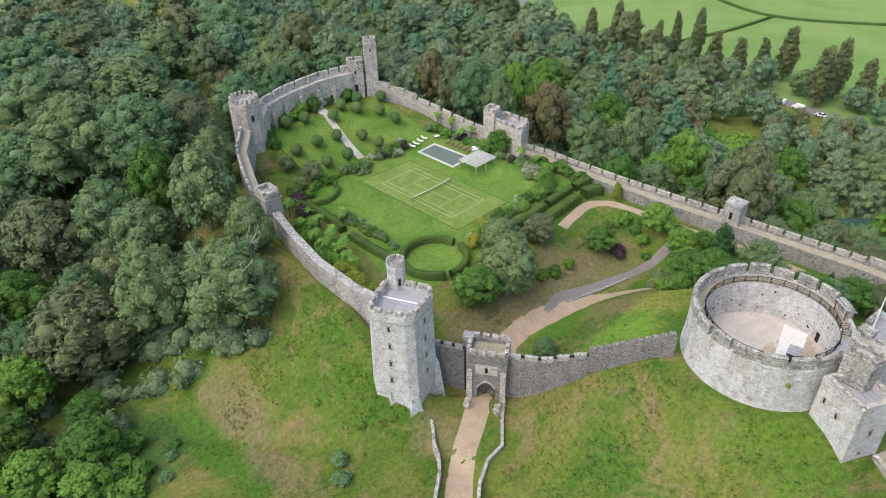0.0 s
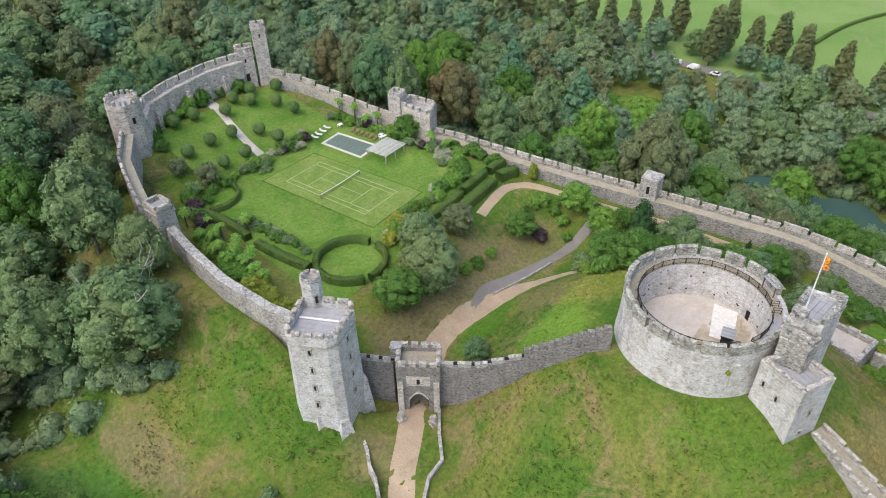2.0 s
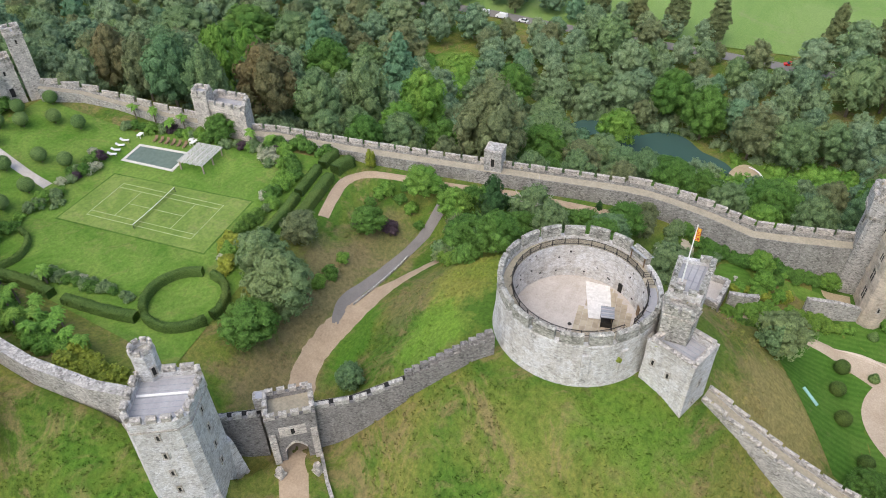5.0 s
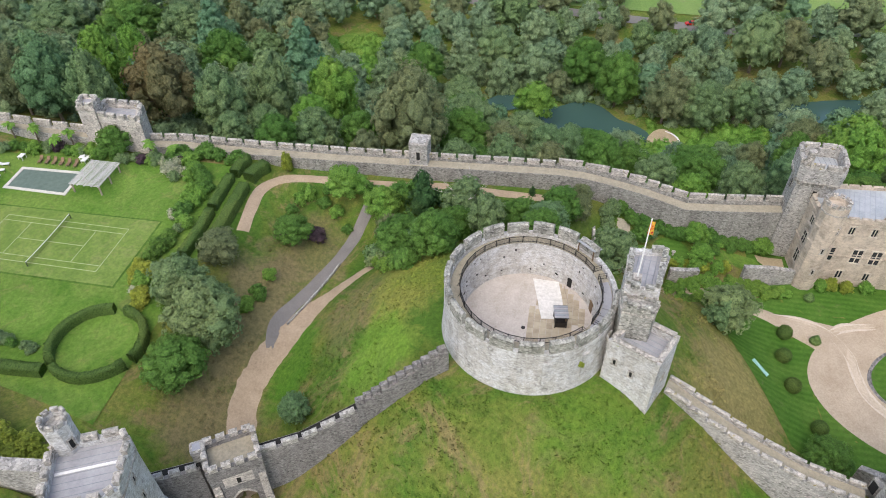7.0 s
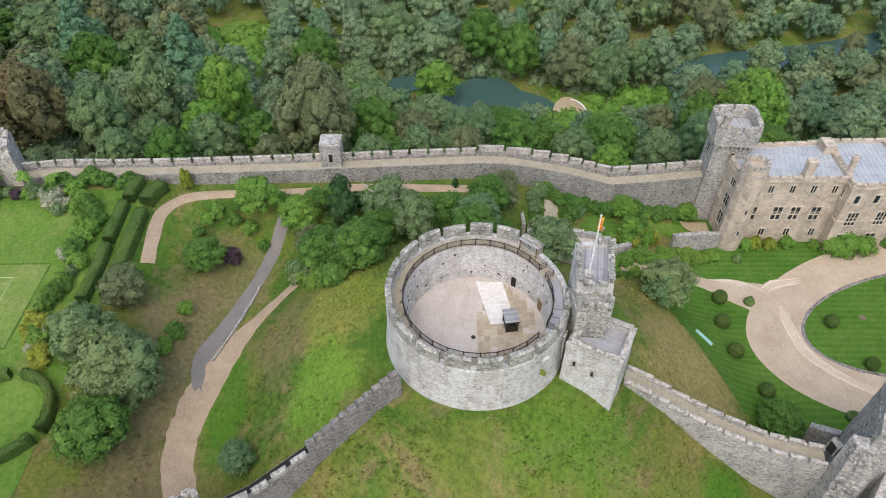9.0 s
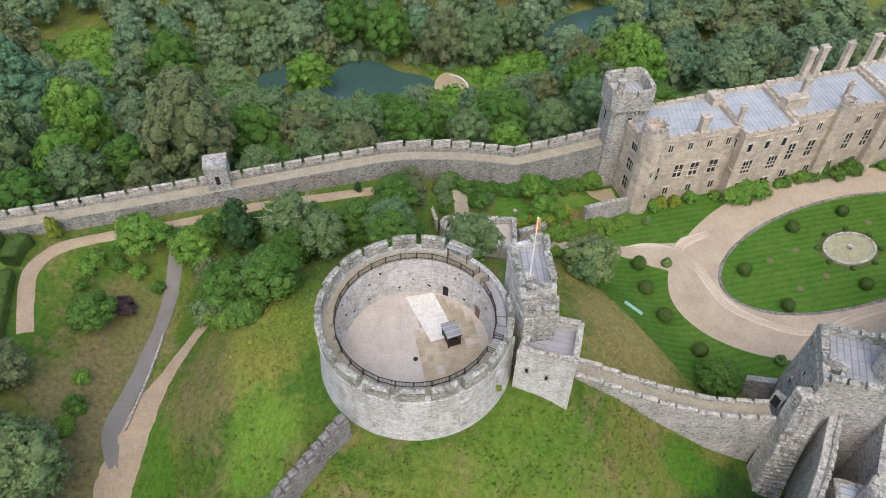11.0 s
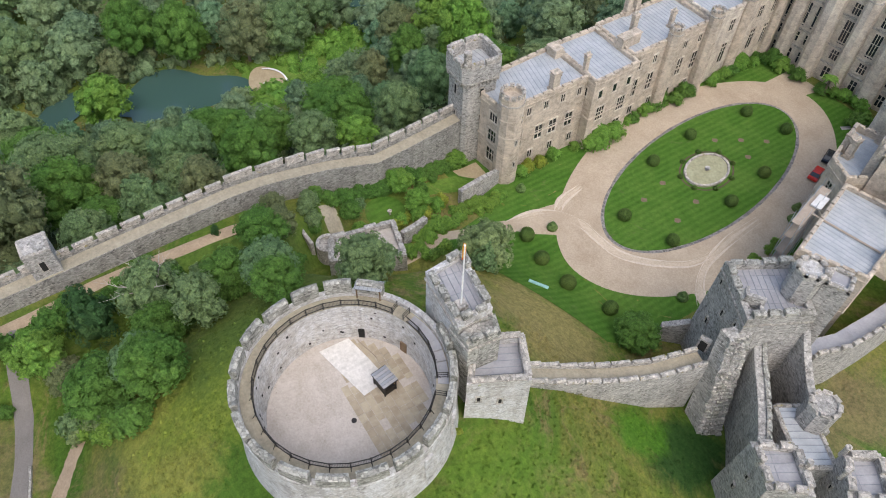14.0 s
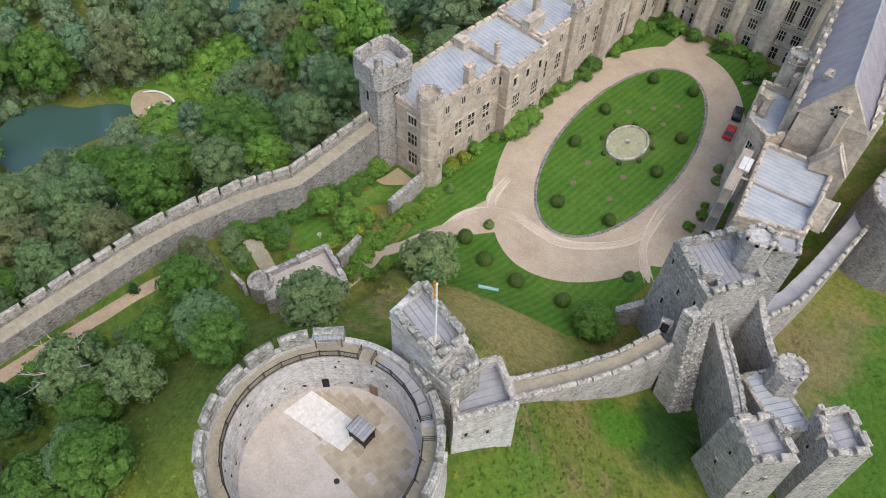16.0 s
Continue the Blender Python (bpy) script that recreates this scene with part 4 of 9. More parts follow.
def stall():
    s = thing("kiosk", "small dark kiosk with a grey flat roof", "kiosk", at=(0, 0, 0))
    m = pose(90.2, 18.4, 9.43, 0, 0, 8)
    for x, y in ((-1, -0.75), (1, -0.75), (1, 0.75), (-1, 0.75)):
        bm = bmesh.new()
        box(bm, x - 0.06, y - 0.06, 0, x + 0.06, y + 0.06, 2.0, m)
        part("post", bm, M_IRON, s)
    bm = bmesh.new()
    box(bm, -0.95, -0.7, 0, 0.95, 0.7, 0.9, m)
    part("counter", bm, M_IRON, s)
    bm = bmesh.new()
    box(bm, -1.2, -0.95, 2.0, 1.2, 0.95, 2.12, m)
    part("roof", bm, M_IRON, s)
    for k in range(6):
        bm = bmesh.new()
        box(bm, -1.15 + k * 0.385, -0.95, 2.12, -1.15 + k * 0.385 + 0.34, 0.95, 2.17, m)
        part("roof_board", bm, M_LEADSEAM if k % 2 else M_LEADGREY, s)
    bm = bmesh.new()
    box(bm, -0.9, -0.72, 1.1, 0.9, -0.6, 1.8, m)
    part("hatch", bm, M_WOOD, s, "brown timber hatch front")


stall()

def lookout():
    """A small lean-to shelter on the wall walk."""
    c = thing("lookout_shelter", "small timber shelter with ribbed lead roof on the wall walk", "shelter")
    m = pose(98.2, 15.6, 14.75, 0, 0, 50)
    for x in (-1.3, 1.3):
        for y in (-0.55, 0.6):
            bm = bmesh.new()
            box(bm, x - 0.07, y - 0.07, 0, x + 0.07, y + 0.07, 1.9 if y < 0 else 2.25, m)
            part("post", bm, M_WOOD, c)
    bm = bmesh.new()
    q = [(-1.55, -0.95, 1.85), (1.55, -0.95, 1.85), (1.55, 0.85, 2.4), (-1.55, 0.85, 2.4)]
    lo = [bm.verts.new(m @ Vector(p)) for p in q]
    hi = [bm.verts.new(m @ Vector((p[0], p[1], p[2] + 0.1))) for p in q]
    bm.faces.new(hi)
    bm.faces.new(lo[::-1])
    for i in range(4):
        bm.faces.new((lo[i], lo[(i + 1) % 4], hi[(i + 1) % 4], hi[i]))
    rf = part("roof", bm, M_LEAD, c)
    for i in range(7):
        x = -1.4 + i * 2.8 / 6
        bm = bmesh.new()
        tube(bm, m @ Vector((x, -0.95, 1.98)), m @ Vector((x, 0.85, 2.53)), 0.04, 4)
        part("roof_rib", bm, M_LEADSEAM, rf)


lookout()

# towers beside the keep
FLAG = [(93.8, 10.9), (94.2, 6.2), (86.5, 7.6), (86.6, 11.6)]
tower("flag_tower", "square ruined stone tower with a lead roof on the keep", FLAG, 3, 22.2, 1.2, M_KEEP, M_LEADGREY, 1.6, 0.7, 1.1, 0.2, 0.6, ((0, .5, 16, .5, 1.2), (2, .5, 17, .4, 1.2)), seams=(0.98, -0.18, 0.75, 2.6), ragged=True)
ANNEX = [(83.0, 12.6), (80.0, 6.7), (85.0, 4.1), (87.5, 9.0)]
tower("annex_tower", "low square stone annexe with a lead roof at the keep's foot", ANNEX, 0, 16.0, 1.6, M_KEEP, M_LEADGREY, 6.5, 0.3, 0.5, 0.3, 0.6, ((0, .55, 11.5, .35, .9), (0, .2, 12.2, .35, .9), (1, .5, 10.5, .35, .9), (1, .4, 7, .5, .5)), False, (0.46, 0.89, 0.8))
tower("stair_turret", "broken dark stair turret between tower and annexe", [(87.6, 11.8), (84.6, 11.6), (84.2, 8.0), (86.4, 7.2)], 4, 20.5, 0.8, M_PARAPET, M_STONE, 1.1, 0.5, 0.8, 0.1, 0.5, ragged=True)


def flagpole():
    f = thing("flagpole", "white flagpole with a red and yellow flag", "flagpole", at=(0, 0, 0))
    bm = bmesh.new()
    tube(bm, (88.2, 10.2, 21.6), (88.2, 10.2, 30.6), 0.1, 8, 0.06)
    part("pole", bm, M_WHITE, f)
    bm = bmesh.new()
    tube(bm, (88.2, 10.2, 30.6), (88.2, 10.2, 30.8), 0.12, 8, 0.02)
    part("finial", bm, M_WHITE, f)
    bm = bmesh.new()
    prism(bm, ngon(88.2, 10.2, 0.75, 4, 0.7), 19.5, 21.7, 0.1)
    part("pedestal", bm, M_COPING, f)
    v, fc = [], []
    for j in range(5):
        for i in range(9):
            u, w = i / 8, j / 4
            v.append((88.2 + 0.1 + 1.0 * u + 0.12 * math.sin(u * 9 + w * 2), 10.2 - 0.8 * u + 0.14 * math.sin(u * 8 + w), 30.3 - 1.9 * w - 0.9 * u))
    for j in range(4):
        for i in range(8):
            a = j * 9 + i
            fc.append((a, a + 1, a + 10, a + 9))
    raw("flag", v, fc, M_FLAG, f)


M_FLAG = mat("flag_cloth", lambda t, b: t.links.new(ramp(t, nz(t, pos(t), 2.5, 1), (0.45, (0.62, 0.06, 0.03)), (0.52, (0.75, 0.42, 0.05))), b.inputs["Base Color"]))
flagpole()

# ---- square tower and gatehouse in the west ----
BEV = [(50.5, 67.0), (52.9, 62.3), (54.2, 61.5), (59.5, 63.0), (60.8, 64.5), (57.9, 70.6), (56.7, 71.0), (51.4, 68.8)]
bev = tower("square_tower", "tall pale stone tower with a grey lead roof", BEV, -5, 16.2, 1.5, M_BEVIS, M_LEADGREY, 1.3, 0.6, 0.9, 0.45, 0.6,
            [(e, 0.5, z, 0.35, 1.0) for e in (0, 2) for z in (12.5, 9, 5.5, 2)], seams=(-0.43, 0.9, 0.85))
tower("tower_turret", "round stair turret rising from the square tower", ngon(58.4, 70.0, 1.5, 8), 4, 19.8, 1.3, M_BEVIS, M_STONE, 0.55, 0.4, 0.75, 0.05, 0.3, ((5, .5, 16.0, .45, 1.4),), False)


def gatehouse():
    g = thing("gatehouse", "flint gatehouse with a pointed stone arch", "gatehouse", at=(0, 0, 0))
    a, b = Vector((62.9, 58.9)), Vector((66.6, 53.2))
    d = (b - a).normalized()
    W = (b - a).length
    yaw = math.degrees(math.atan2(d.y, d.x))
    m = pose(a.x, a.y, -7, 0, 0, yaw)          # x along the front, y to the back
    D = 4.8
    o0, o1 = W / 2 - 1.55, W / 2 + 1.55
    bm = bmesh.new()
    box(bm, 0, 0, -1, o0, D, 9.8, m)
    part("gate_side", bm, M_DARKSTONE, g)
    bm = bmesh.new()
    box(bm, o1, 0, -1, W, D, 9.8, m)
    part("gate_side", bm, M_DARKSTONE, g)
    bm = bmesh.new()
    S = 10
    arch = []
    for k in range(S + 1):
        t = k / S
        x = o0 + (o1 - o0) * t
        arch.append((x, 3.3 + 1.5 * (1 - abs(2 * t - 1) ** 1.7)))
    fr = [bm.verts.new(m @ Vector((x, 0.02, z))) for x, z in arch]
    bk = [bm.verts.new(m @ Vector((x, D - 0.02, z))) for x, z in arch]
    ft = [bm.verts.new(m @ Vector((x, 0.02, 9.79))) for x, z in arch]
    bt = [bm.verts.new(m @ Vector((x, D - 0.02, 9.79))) for x, z in arch]
    for k in range(S):
        bm.faces.new((fr[k], fr[k + 1], ft[k + 1], ft[k]))
        bm.faces.new((bk[k + 1], bk[k], bt[k], bt[k + 1]))
        bm.faces.new((fr[k + 1], fr[k], bk[k], bk[k + 1]))
        bm.faces.new((ft[k], ft[k + 1], bt[k + 1], bt[k]))
    part("arch", bm, M_DARKSTONE, g)
    for x0, x1 in ((0.1, 1.0), (W - 1.0, W - 0.1)):
        bm = bmesh.new()
        box(bm, x0, -0.45, -1, x1, 0, 6.2, m)
        box(bm, x0, -0.25, 6.2, x1, 0, 7.4, m)
        part("buttress", bm, M_PALE, g)
    for k in range(S):
        bm = bmesh.new()
        (x0, z0), (x1, z1) = arch[k], arch[k + 1]
        vs = [m @ Vector(p) for p in ((x0, -0.12, z0), (x1, -0.12, z1), (x1, -0.12, z1 + 0.35), (x0, -0.12, z0 + 0.35), (x0, 0.3, z0), (x1, 0.3, z1), (x1, 0.3, z1 + 0.35), (x0, 0.3, z0 + 0.35))]
        vs = [bm.verts.new(v) for v in vs]
        for f in ((0, 1, 2, 3), (0, 4, 5, 1), (3, 2, 6, 7)):
            bm.faces.new([vs[i] for i in f])
        part("arch_stone", bm, M_PALE, g)
    bm = bmesh.new()
    box(bm, o0 - 0.3, -0.05, 6.5, o1 + 0.3, 0, 8.6, m)
    part("facing", bm, M_PALE, g)
    bm = bmesh.new()
    box(bm, W / 2 - 0.25, -0.09, 6.9, W / 2 + 0.25, -0.05, 8.0, m)
    part("window", bm, M_DARK, g)
    pts = [(m @ Vector(p)).xy for p in ((0, 0, 0), (W, 0, 0), (W, D, 0), (0, D, 0))]
    pts = [tuple(p) for p in pts]
    bm = bmesh.new()
    ring_wall(bm, inset(pts, -0.05), inset(pts, 0.55), 2.6, 3.7)
    part("parapet", bm, M_DARKSTONE, g)
    bm = bmesh.new()
    prism(bm, inset(pts, 0.5), 2.7, 2.86)
    part("roof", bm, M_WALK, g)
    mid = inset(pts, 0.25)
    for i in range(4):
        u, v = Vector(mid[i]), Vector(mid[(i + 1) % 4])
        e = (v - u).normalized()
        merlons_on(g, u + e * 0.2, v - e * 0.2, 3.7, 3.7, 0.6, 1.1, 0.6, 0.9, M_COPING)
    return g


gatehouse()
tower("gate_turret", "small low turret on the gatehouse roof", [(64.9, 61.6), (66.3, 62.4), (67.1, 61.0), (65.8, 60.3)], -4, 4.6, 0.4, M_STONE, M_LEADGREY, 3, 0.2, 0.3, 0.0, 0.3, (), False)
curtain("forecourt_wall_north", "low stone wall beside the gate drive", [(55.0, 59.9, -5.2, -9), (53.6, 57.6, -5.5, -9), (51.6, 55.4, -5.6, -9), (50.4, 53.2, -5.6, -10), (48.5, 51.0, -5.6, -10), (44, 47.6, -5.6, -10)], 0.5, 1, 1, 1, M_STONE, 0, 0, None)
curtain("forecourt_wall_south", "low stone wall beside the gate drive", [(66.2, 53.2, -5.2, -9), (62.4, 50.4, -5.5, -9), (58.8, 47.2, -5.6, -9), (55.2, 47.0, -5.6, -10), (51, 45.0, -5.6, -10), (46, 41.0, -5.6, -10)], 0.5, 1, 1, 1, M_STONE, 0, 0, None)
for px, py in ((61.2, 57.0), (63.6, 52.4)):
    st = tagged(new("gate_pier"), "squat stone pier beside the gate", "pier", "gate piers")
    bm = bmesh.new()
    prism(bm, ngon(px, py, 0.75, 4, 0.5), -9, -5.6, 0.2)
    prism(bm, ngon(px, py, 0.9, 4, 0.5), -5.6, -5.3)
    prism(bm, ngon(px, py, 0.55, 6), -5.3, -4.2, 0.1)
    part("pier_stone", bm, M_COPING, st)

for x, y, top, wide in ((51.9, 65.0, -0.8, 1.5), (53.6, 61.8, -1.2, 1.7), (59.8, 63.4, 1.5, 1.4)):
    bm = bmesh.new()
    prism(bm, ngon(x, y, 0.9, 4, 0.4), -9, top, wide)
    part("spur", bm, M_BEVIS, bev, "whitewashed sloping spur at the tower's foot")
bm = bmesh.new()
box(bm, -1.1, -0.9, -9, 1.1, 0.9, -2.6, pose(61.4, 65.4, 0, 0, 0, 30))
part("foot_block", bm, M_BEVIS, bev, "low whitewashed block at the tower's foot")
# ridge board on the square tower's roof
rb = thing("roof_ridge", "pale flat ridge strip on the tower's lead roof", "roof ridge")
bm = bmesh.new()
box(bm, -3.4, -0.16, 0, 3.4, 0.16, 0.12, pose(56.2, 66.3, 14.52, 0, 0, 115))
part("ridge_strip", bm, M_WHITE, rb)
# retaining kerb between the lane and the gravel track
curtain("lane_kerb", "low retaining wall between lane and track", [(x, y, lz(x, y) + 0.4, -9) for x, y in ((95.9, 62.0), (99.6, 60.9), (104.6, 59.4), (109.4, 58.2), (111.6, 57.8))], 0.3, 1, 1, 1, M_STONE, 0, 0, None)

# ---- garden towers ----
tower("west_turret", "small square wall tower with a doorway", [(60.7, 115.8), (60.4, 111.4), (63.8, 111.0), (64.1, 115.4)], -8, 14.6, 0.9, M_STONE, M_LEADGREY, 2.2, 0.6, 0.8, 0.2, 0.6, ((2, .2, 12.2, .7, 1.7),))
tower("corner_tower", "pale eight-sided corner tower with battlements", ngon(80.0, 149.0, 3.6, 8, 0.3), -2, 19.6, 1.2, M_PALE, M_LEADGREY, 0.9, 0.75, 1.2, 0.5, 0.6, ((5, .5, 14.5, .7, 1.5),))
tower("north_tower", "square pale stone tower in the garden corner", [(116.2, 154.4), (119.8, 152.0), (122.2, 155.4), (118.6, 157.8)], 0, 17.4, 1.0, M_PALE, M_LEADGREY, 1.5, 0.6, 1.3, 0.15, 0.55, ((0, .5, 9.5, .9, 2.0), (0, .5, 14, .4, 1.0)))
tower("north_turret", "tall slender stair turret on the tower", [(120.4, 151.6), (123.2, 149.7), (125.0, 152.3), (122.2, 154.2)], 0, 23.2, 0.8, M_PALE, M_LEADGREY, 1.0, 0.45, 1.0, 0.1, 0.45, ((0, .5, 20, .35, .9),))
nb = thing("wall_buttress_row", "pale stepped buttresses inside the garden wall", "buttress", kind="structure")
for x, y in ((85.6, 149.6), (89.6, 152.4), (94.6, 153.8), (100.2, 154.4), (106.0, 154.8), (111.4, 154.2)):
    bm = bmesh.new()
    box(bm, x - 0.55, y - 0.5, 5, x + 0.55, y + 1.2, 10.6)
    box(bm, x - 0.4, y - 0.1, 10.6, x + 0.4, y + 1.2, 11.6)
    part("buttress", bm, M_PALE, nb)
tower("garden_tower", "broad square wall tower with battlements", [(129.6, 102.2), (135.6, 104.6), (135.6, 112.8), (130.2, 112.2)], -6, 8.6, 1.4, M_PALE, M_LEADGREY, 1.7, 0.7, 1.1, 0.3, 0.7, ((3, .3, 4.6, .5, 1.3),), seams=(0.1, 1, 0.9))
tower("garden_stair_turret", "square stair turret at the tower's corner", [(129.7, 111.4), (133.1, 112.0), (132.8, 115.6), (129.4, 114.9)], -6, 10.8, 0.8, M_PALE, M_LEADGREY, 1.2, 0.5, 0.9, 0.1, 0.45)
tower("wall_turret", "small square turret with a doorway on the wall walk", [(133.0, 45.6), (136.6, 45.6), (136.6, 49.2), (133.0, 49.2)], -10, 6.6, 0.4, M_STONE, M_STONE, 5, 0.1, 0.3, 0.0, 0.4, ((3, .5, 3.8, .7, 1.8),), False)


# ---- bridge wall and great gatehouse in the south ----
curtain("wall_bridge", "flint wall walk with battlements on both sides, running down from the keep", [(85.4, 3.6, 5.4, -3), (84.2, 0.3, 3.9, -5), (82.6, -4.6, 1.7, -9), (81.0, -9, 0.3, -11), (79.0, -14.5, -0.8, -12), (77.2, -21.5, -1.1, -13)], 2.9, -1, 1.9, 0.55, M_STONE, 0.5, 0.75, M_WALK, True)

GATE = [(83.5, -28.5), (79.0, -36.4), (71.6, -31.8), (75.6, -24.0)]
tower("great_gatehouse", "massive ruined stone gate tower with a lead roof", GATE, -15, 9.0, 1.5, M_STONE, M_LEADGREY, 1.5, 0.5, 0.8, 0.9, 0.8, ((2, .35, 5.5, .5, 1.3), (2, .7, 2.5, .5, 1.3), (3, .5, 3.0, .5, 1.2), (3, .3, -1.5, .5, 1.2), (3, .85, 5.0, .4, .9), (3, .15, 5.5, .4, .9), (2, .85, -1, .5, 1.2)), True, (0.87, -0.5, 0.8, 2.2), True)
tower("gatehouse_turret", "octagonal stair turret on the gate tower", ngon(75.4, -33.0, 2.0, 8, 0.2), -2, 13.0, 0.6, M_STONE, M_KEEP, 0.9, 0.5, 0.6, 0.1, 0.5, ((5, .5, 10, .4, 1.0),), False)
tower("gatehouse_side_turret", "square side turret with a glass rooflight", [(73.4, -33.0), (74.6, -36.0), (71.9, -37.2), (70.6, -34.2)], -14, 12.2, 0.6, M_STONE, M_LEADGREY, 1.4, 0.5, 0.6, 0.3, 0.45, (), False)
bm = bmesh.new()
box(bm, -0.7, -0.6, 0, 0.7, 0.6, 0.35, pose(72.6, -35.1, 11.2, 12, 0, 25))
tagged(part("rooflight", bm, M_WHITE), "white-framed rooflight on the turret roof", "rooflight")


def stepped_buttress():
    """The great buttress: a raking mass of rough courses climbing from the ditch to the tower's corner."""
    b = thing("stepped_buttress", "great raking stone buttress of rough broken courses", "buttress")
    foot = [Vector(p) for p in ((74.6, -20.0, -16), (71.9, -19.6, -13), (70.3, -22.9, -13), (72.8, -25.6, -16))]
    head = [Vector(p) for p in ((77.3, -22.6, 5.0), (75.9, -22.6, 4.6), (74.5, -24.9, 5.2), (75.4, -26.6, 5.6))]
    bm = bmesh.new()
    lo, hi = [bm.verts.new(p) for p in foot], [bm.verts.new(p) for p in head]
    for k in range(4):
        bm.faces.new((lo[k], lo[(k + 1) % 4], hi[(k + 1) % 4], hi[k]))
    bm.faces.new(hi)
    bm.faces.new(lo[::-1])
    bmesh.ops.recalc_face_normals(bm, faces=bm.faces)
    part("buttress_core", bm, M_STONE, b)
    r = random.Random(14)
    shapes = []
    for k in range(6):
        bm = bmesh.new()
        box(bm, -0.5, -0.5, -0.5, 0.5, 0.5, 0.5)
        for v in bm.verts:
            v.co += Vector((r.uniform(-0.12, 0.12), r.uniform(-0.12, 0.12), r.uniform(-0.1, 0.1)))
        me = bpy.data.meshes.new("course_stone")
        bm.to_mesh(me)
        bm.free()
        me.materials.append(M_STONE if k % 3 else M_PARAPET)
        shapes.append(me)
    n = 25
    for k in range(n):
        u = (k + 0.5) / n
        a, c = foot[1].lerp(head[1], u), foot[2].lerp(head[2], u)
        d = c - a
        yaw = math.degrees(math.atan2(d.y, d.x))
        m = r.choice((4, 5, 5, 6))
        for i in range(m):
            if r.random() < 0.05:
                continue
            p = a + d * ((i + 0.5) / m)
            o = new("course_stone", r.choice(shapes))
            o.parent = b
            o.matrix_local = pose(p.x, p.y, p.z + r.uniform(-0.12, 0.12), r.uniform(-6, 6), r.uniform(-6, 6), yaw + r.uniform(-8, 8)) @ Matrix.Diagonal((d.length / m * r.uniform(0.8, 1.02), r.uniform(0.5, 0.95), r.uniform(0.4, 0.7), 1))
    bm = bmesh.new()
    box(bm, -0.5, -0.6, 0, 0.5, 0.35, 1.9, pose(78.3, -22.6, -1.05, 0, 0, 18))
    bm2 = bmesh.new()
    box(bm2, -0.75, -0.5, 0, 0.75, 0.25, 2.2, pose(78.3, -22.6, -1.05, 0, 0, 18))
    part("door_surround", bm2, M_COPING, b)
    part("doorway", bm, M_DARK, b, "dark doorway at the end of the wall walk")
    return b


stepped_buttress()
TW = [(65.3, -16.4), (62.0, -20.7), (56.9, -17.6), (60.3, -13.6)]
TE = [(58.6, -24.4), (56.2, -28.2), (51.5, -24.5), (54.8, -20.6)]
tower("barbican_tower", "square grey barbican tower with battlements", TW, -16, 2.4, 1.1, M_STONE, M_LEADGREY, 1.9, 0.9, 0.9, 0.9, 0.75, ((0, .5, -3, .35, .9), (3, .5, -2, .35, .9), (3, .4, -6, .35, .9), (0, .4, -7, .35, .9), (2, .5, -5, .35, .9)), False, (0.5, 0.86, 1.1, 2.6))
tower("barbican_tower", "square grey barbican tower with battlements", TE, -16, 2.4, 1.1, M_STONE, M_LEADGREY, 1.9, 0.9, 0.9, 0.9, 0.75, ((3, .5, -2, .35, .9), (2, .5, -5, .35, .9), (3, .5, -7, .35, .9)), False, (0.5, 0.86, 1.1, 2.6))
tower("barbican_turret", "octagonal stair turret of the barbican", ngon(63.6, -26.8, 2.0, 8, 0.2), -12, 3.4, 0.5, M_STONE, M_STONE, 0.8, 0.5, 0.6, 0.1, 0.45, ((5, .5, 1.6, .8, 1.2), (6, .5, 1.6, .8, 1.2)), False)
tower("barbican_link", "long low block with a blue-grey lead roof between the towers", [(67.6, -24.4), (65.2, -28.3), (57.6, -24.4), (60.2, -20.4)], -15, -0.9, 0.5, M_STONE, M_LEAD, 2.2, 0.3, 0.4, 0.3, 0.45, (), False, (0.53, 0.85, 0.9))
curtain("barbican_wall_north", "thick broken stone wall beside the gate passage", [(74.6, -28.0, 2.4, -15), (72.0, -26.0, 0.9, -15), (70.4, -24.9, 0.2, -15), (68.4, -23.2, -0.3, -15), (66.4, -21.0, -0.2, -15), (64.4, -18.8, -0.6, -15)], 1.5, 1, 1.3, 0.6, M_STONE, 0.2, 0.35, M_STONE, top=M_PARAPET)
curtain("barbican_wall_south", "thick stone wall beside the gate passage", [(71.6, -32.2, 4.6, -15), (69.6, -31.4, 2.2, -15), (67.4, -30.2, 0.4, -15), (65.4, -28.8, -0.2, -15), (61.5, -26.6, -0.6, -15)], 1.0, -1, 1.6, 0.6, M_STONE, 0, 0, M_STONE)
sh = thing("roof_stairhead", "broken stone stairhead on the gate tower roof", "stairhead")
for x0, y0, x1, y1, z in ((-1.2, -0.25, 1.2, 0.25, 9.6), (0.8, -1.6, 1.25, 0.25, 9.2), (-1.2, 0.2, -0.75, 1.2, 8.9)):
    bm = bmesh.new()
    box(bm, x0, y0, 7.2, x1, y1, z, pose(77.0, -26.4, 0, 0, 0, 35))
    part("wall", bm, M_STONE, sh)
bm = bmesh.new()
box(bm, -0.7, -1.5, 7.3, 0.8, -0.25, 7.75, pose(77.0, -26.4, 0, 0, 0, 35))
part("opening", bm, M_DARK, sh, "dark stair opening")
curtain("wall_gate_quad", "low rough wall from the gate tower into the quadrangle", [(83.9, -28.2, -6.0, -14), (86.4, -25.6, -8.0, -14)], 1.0, 1, 1, 1, M_STONE, 0, 0, M_STONE)
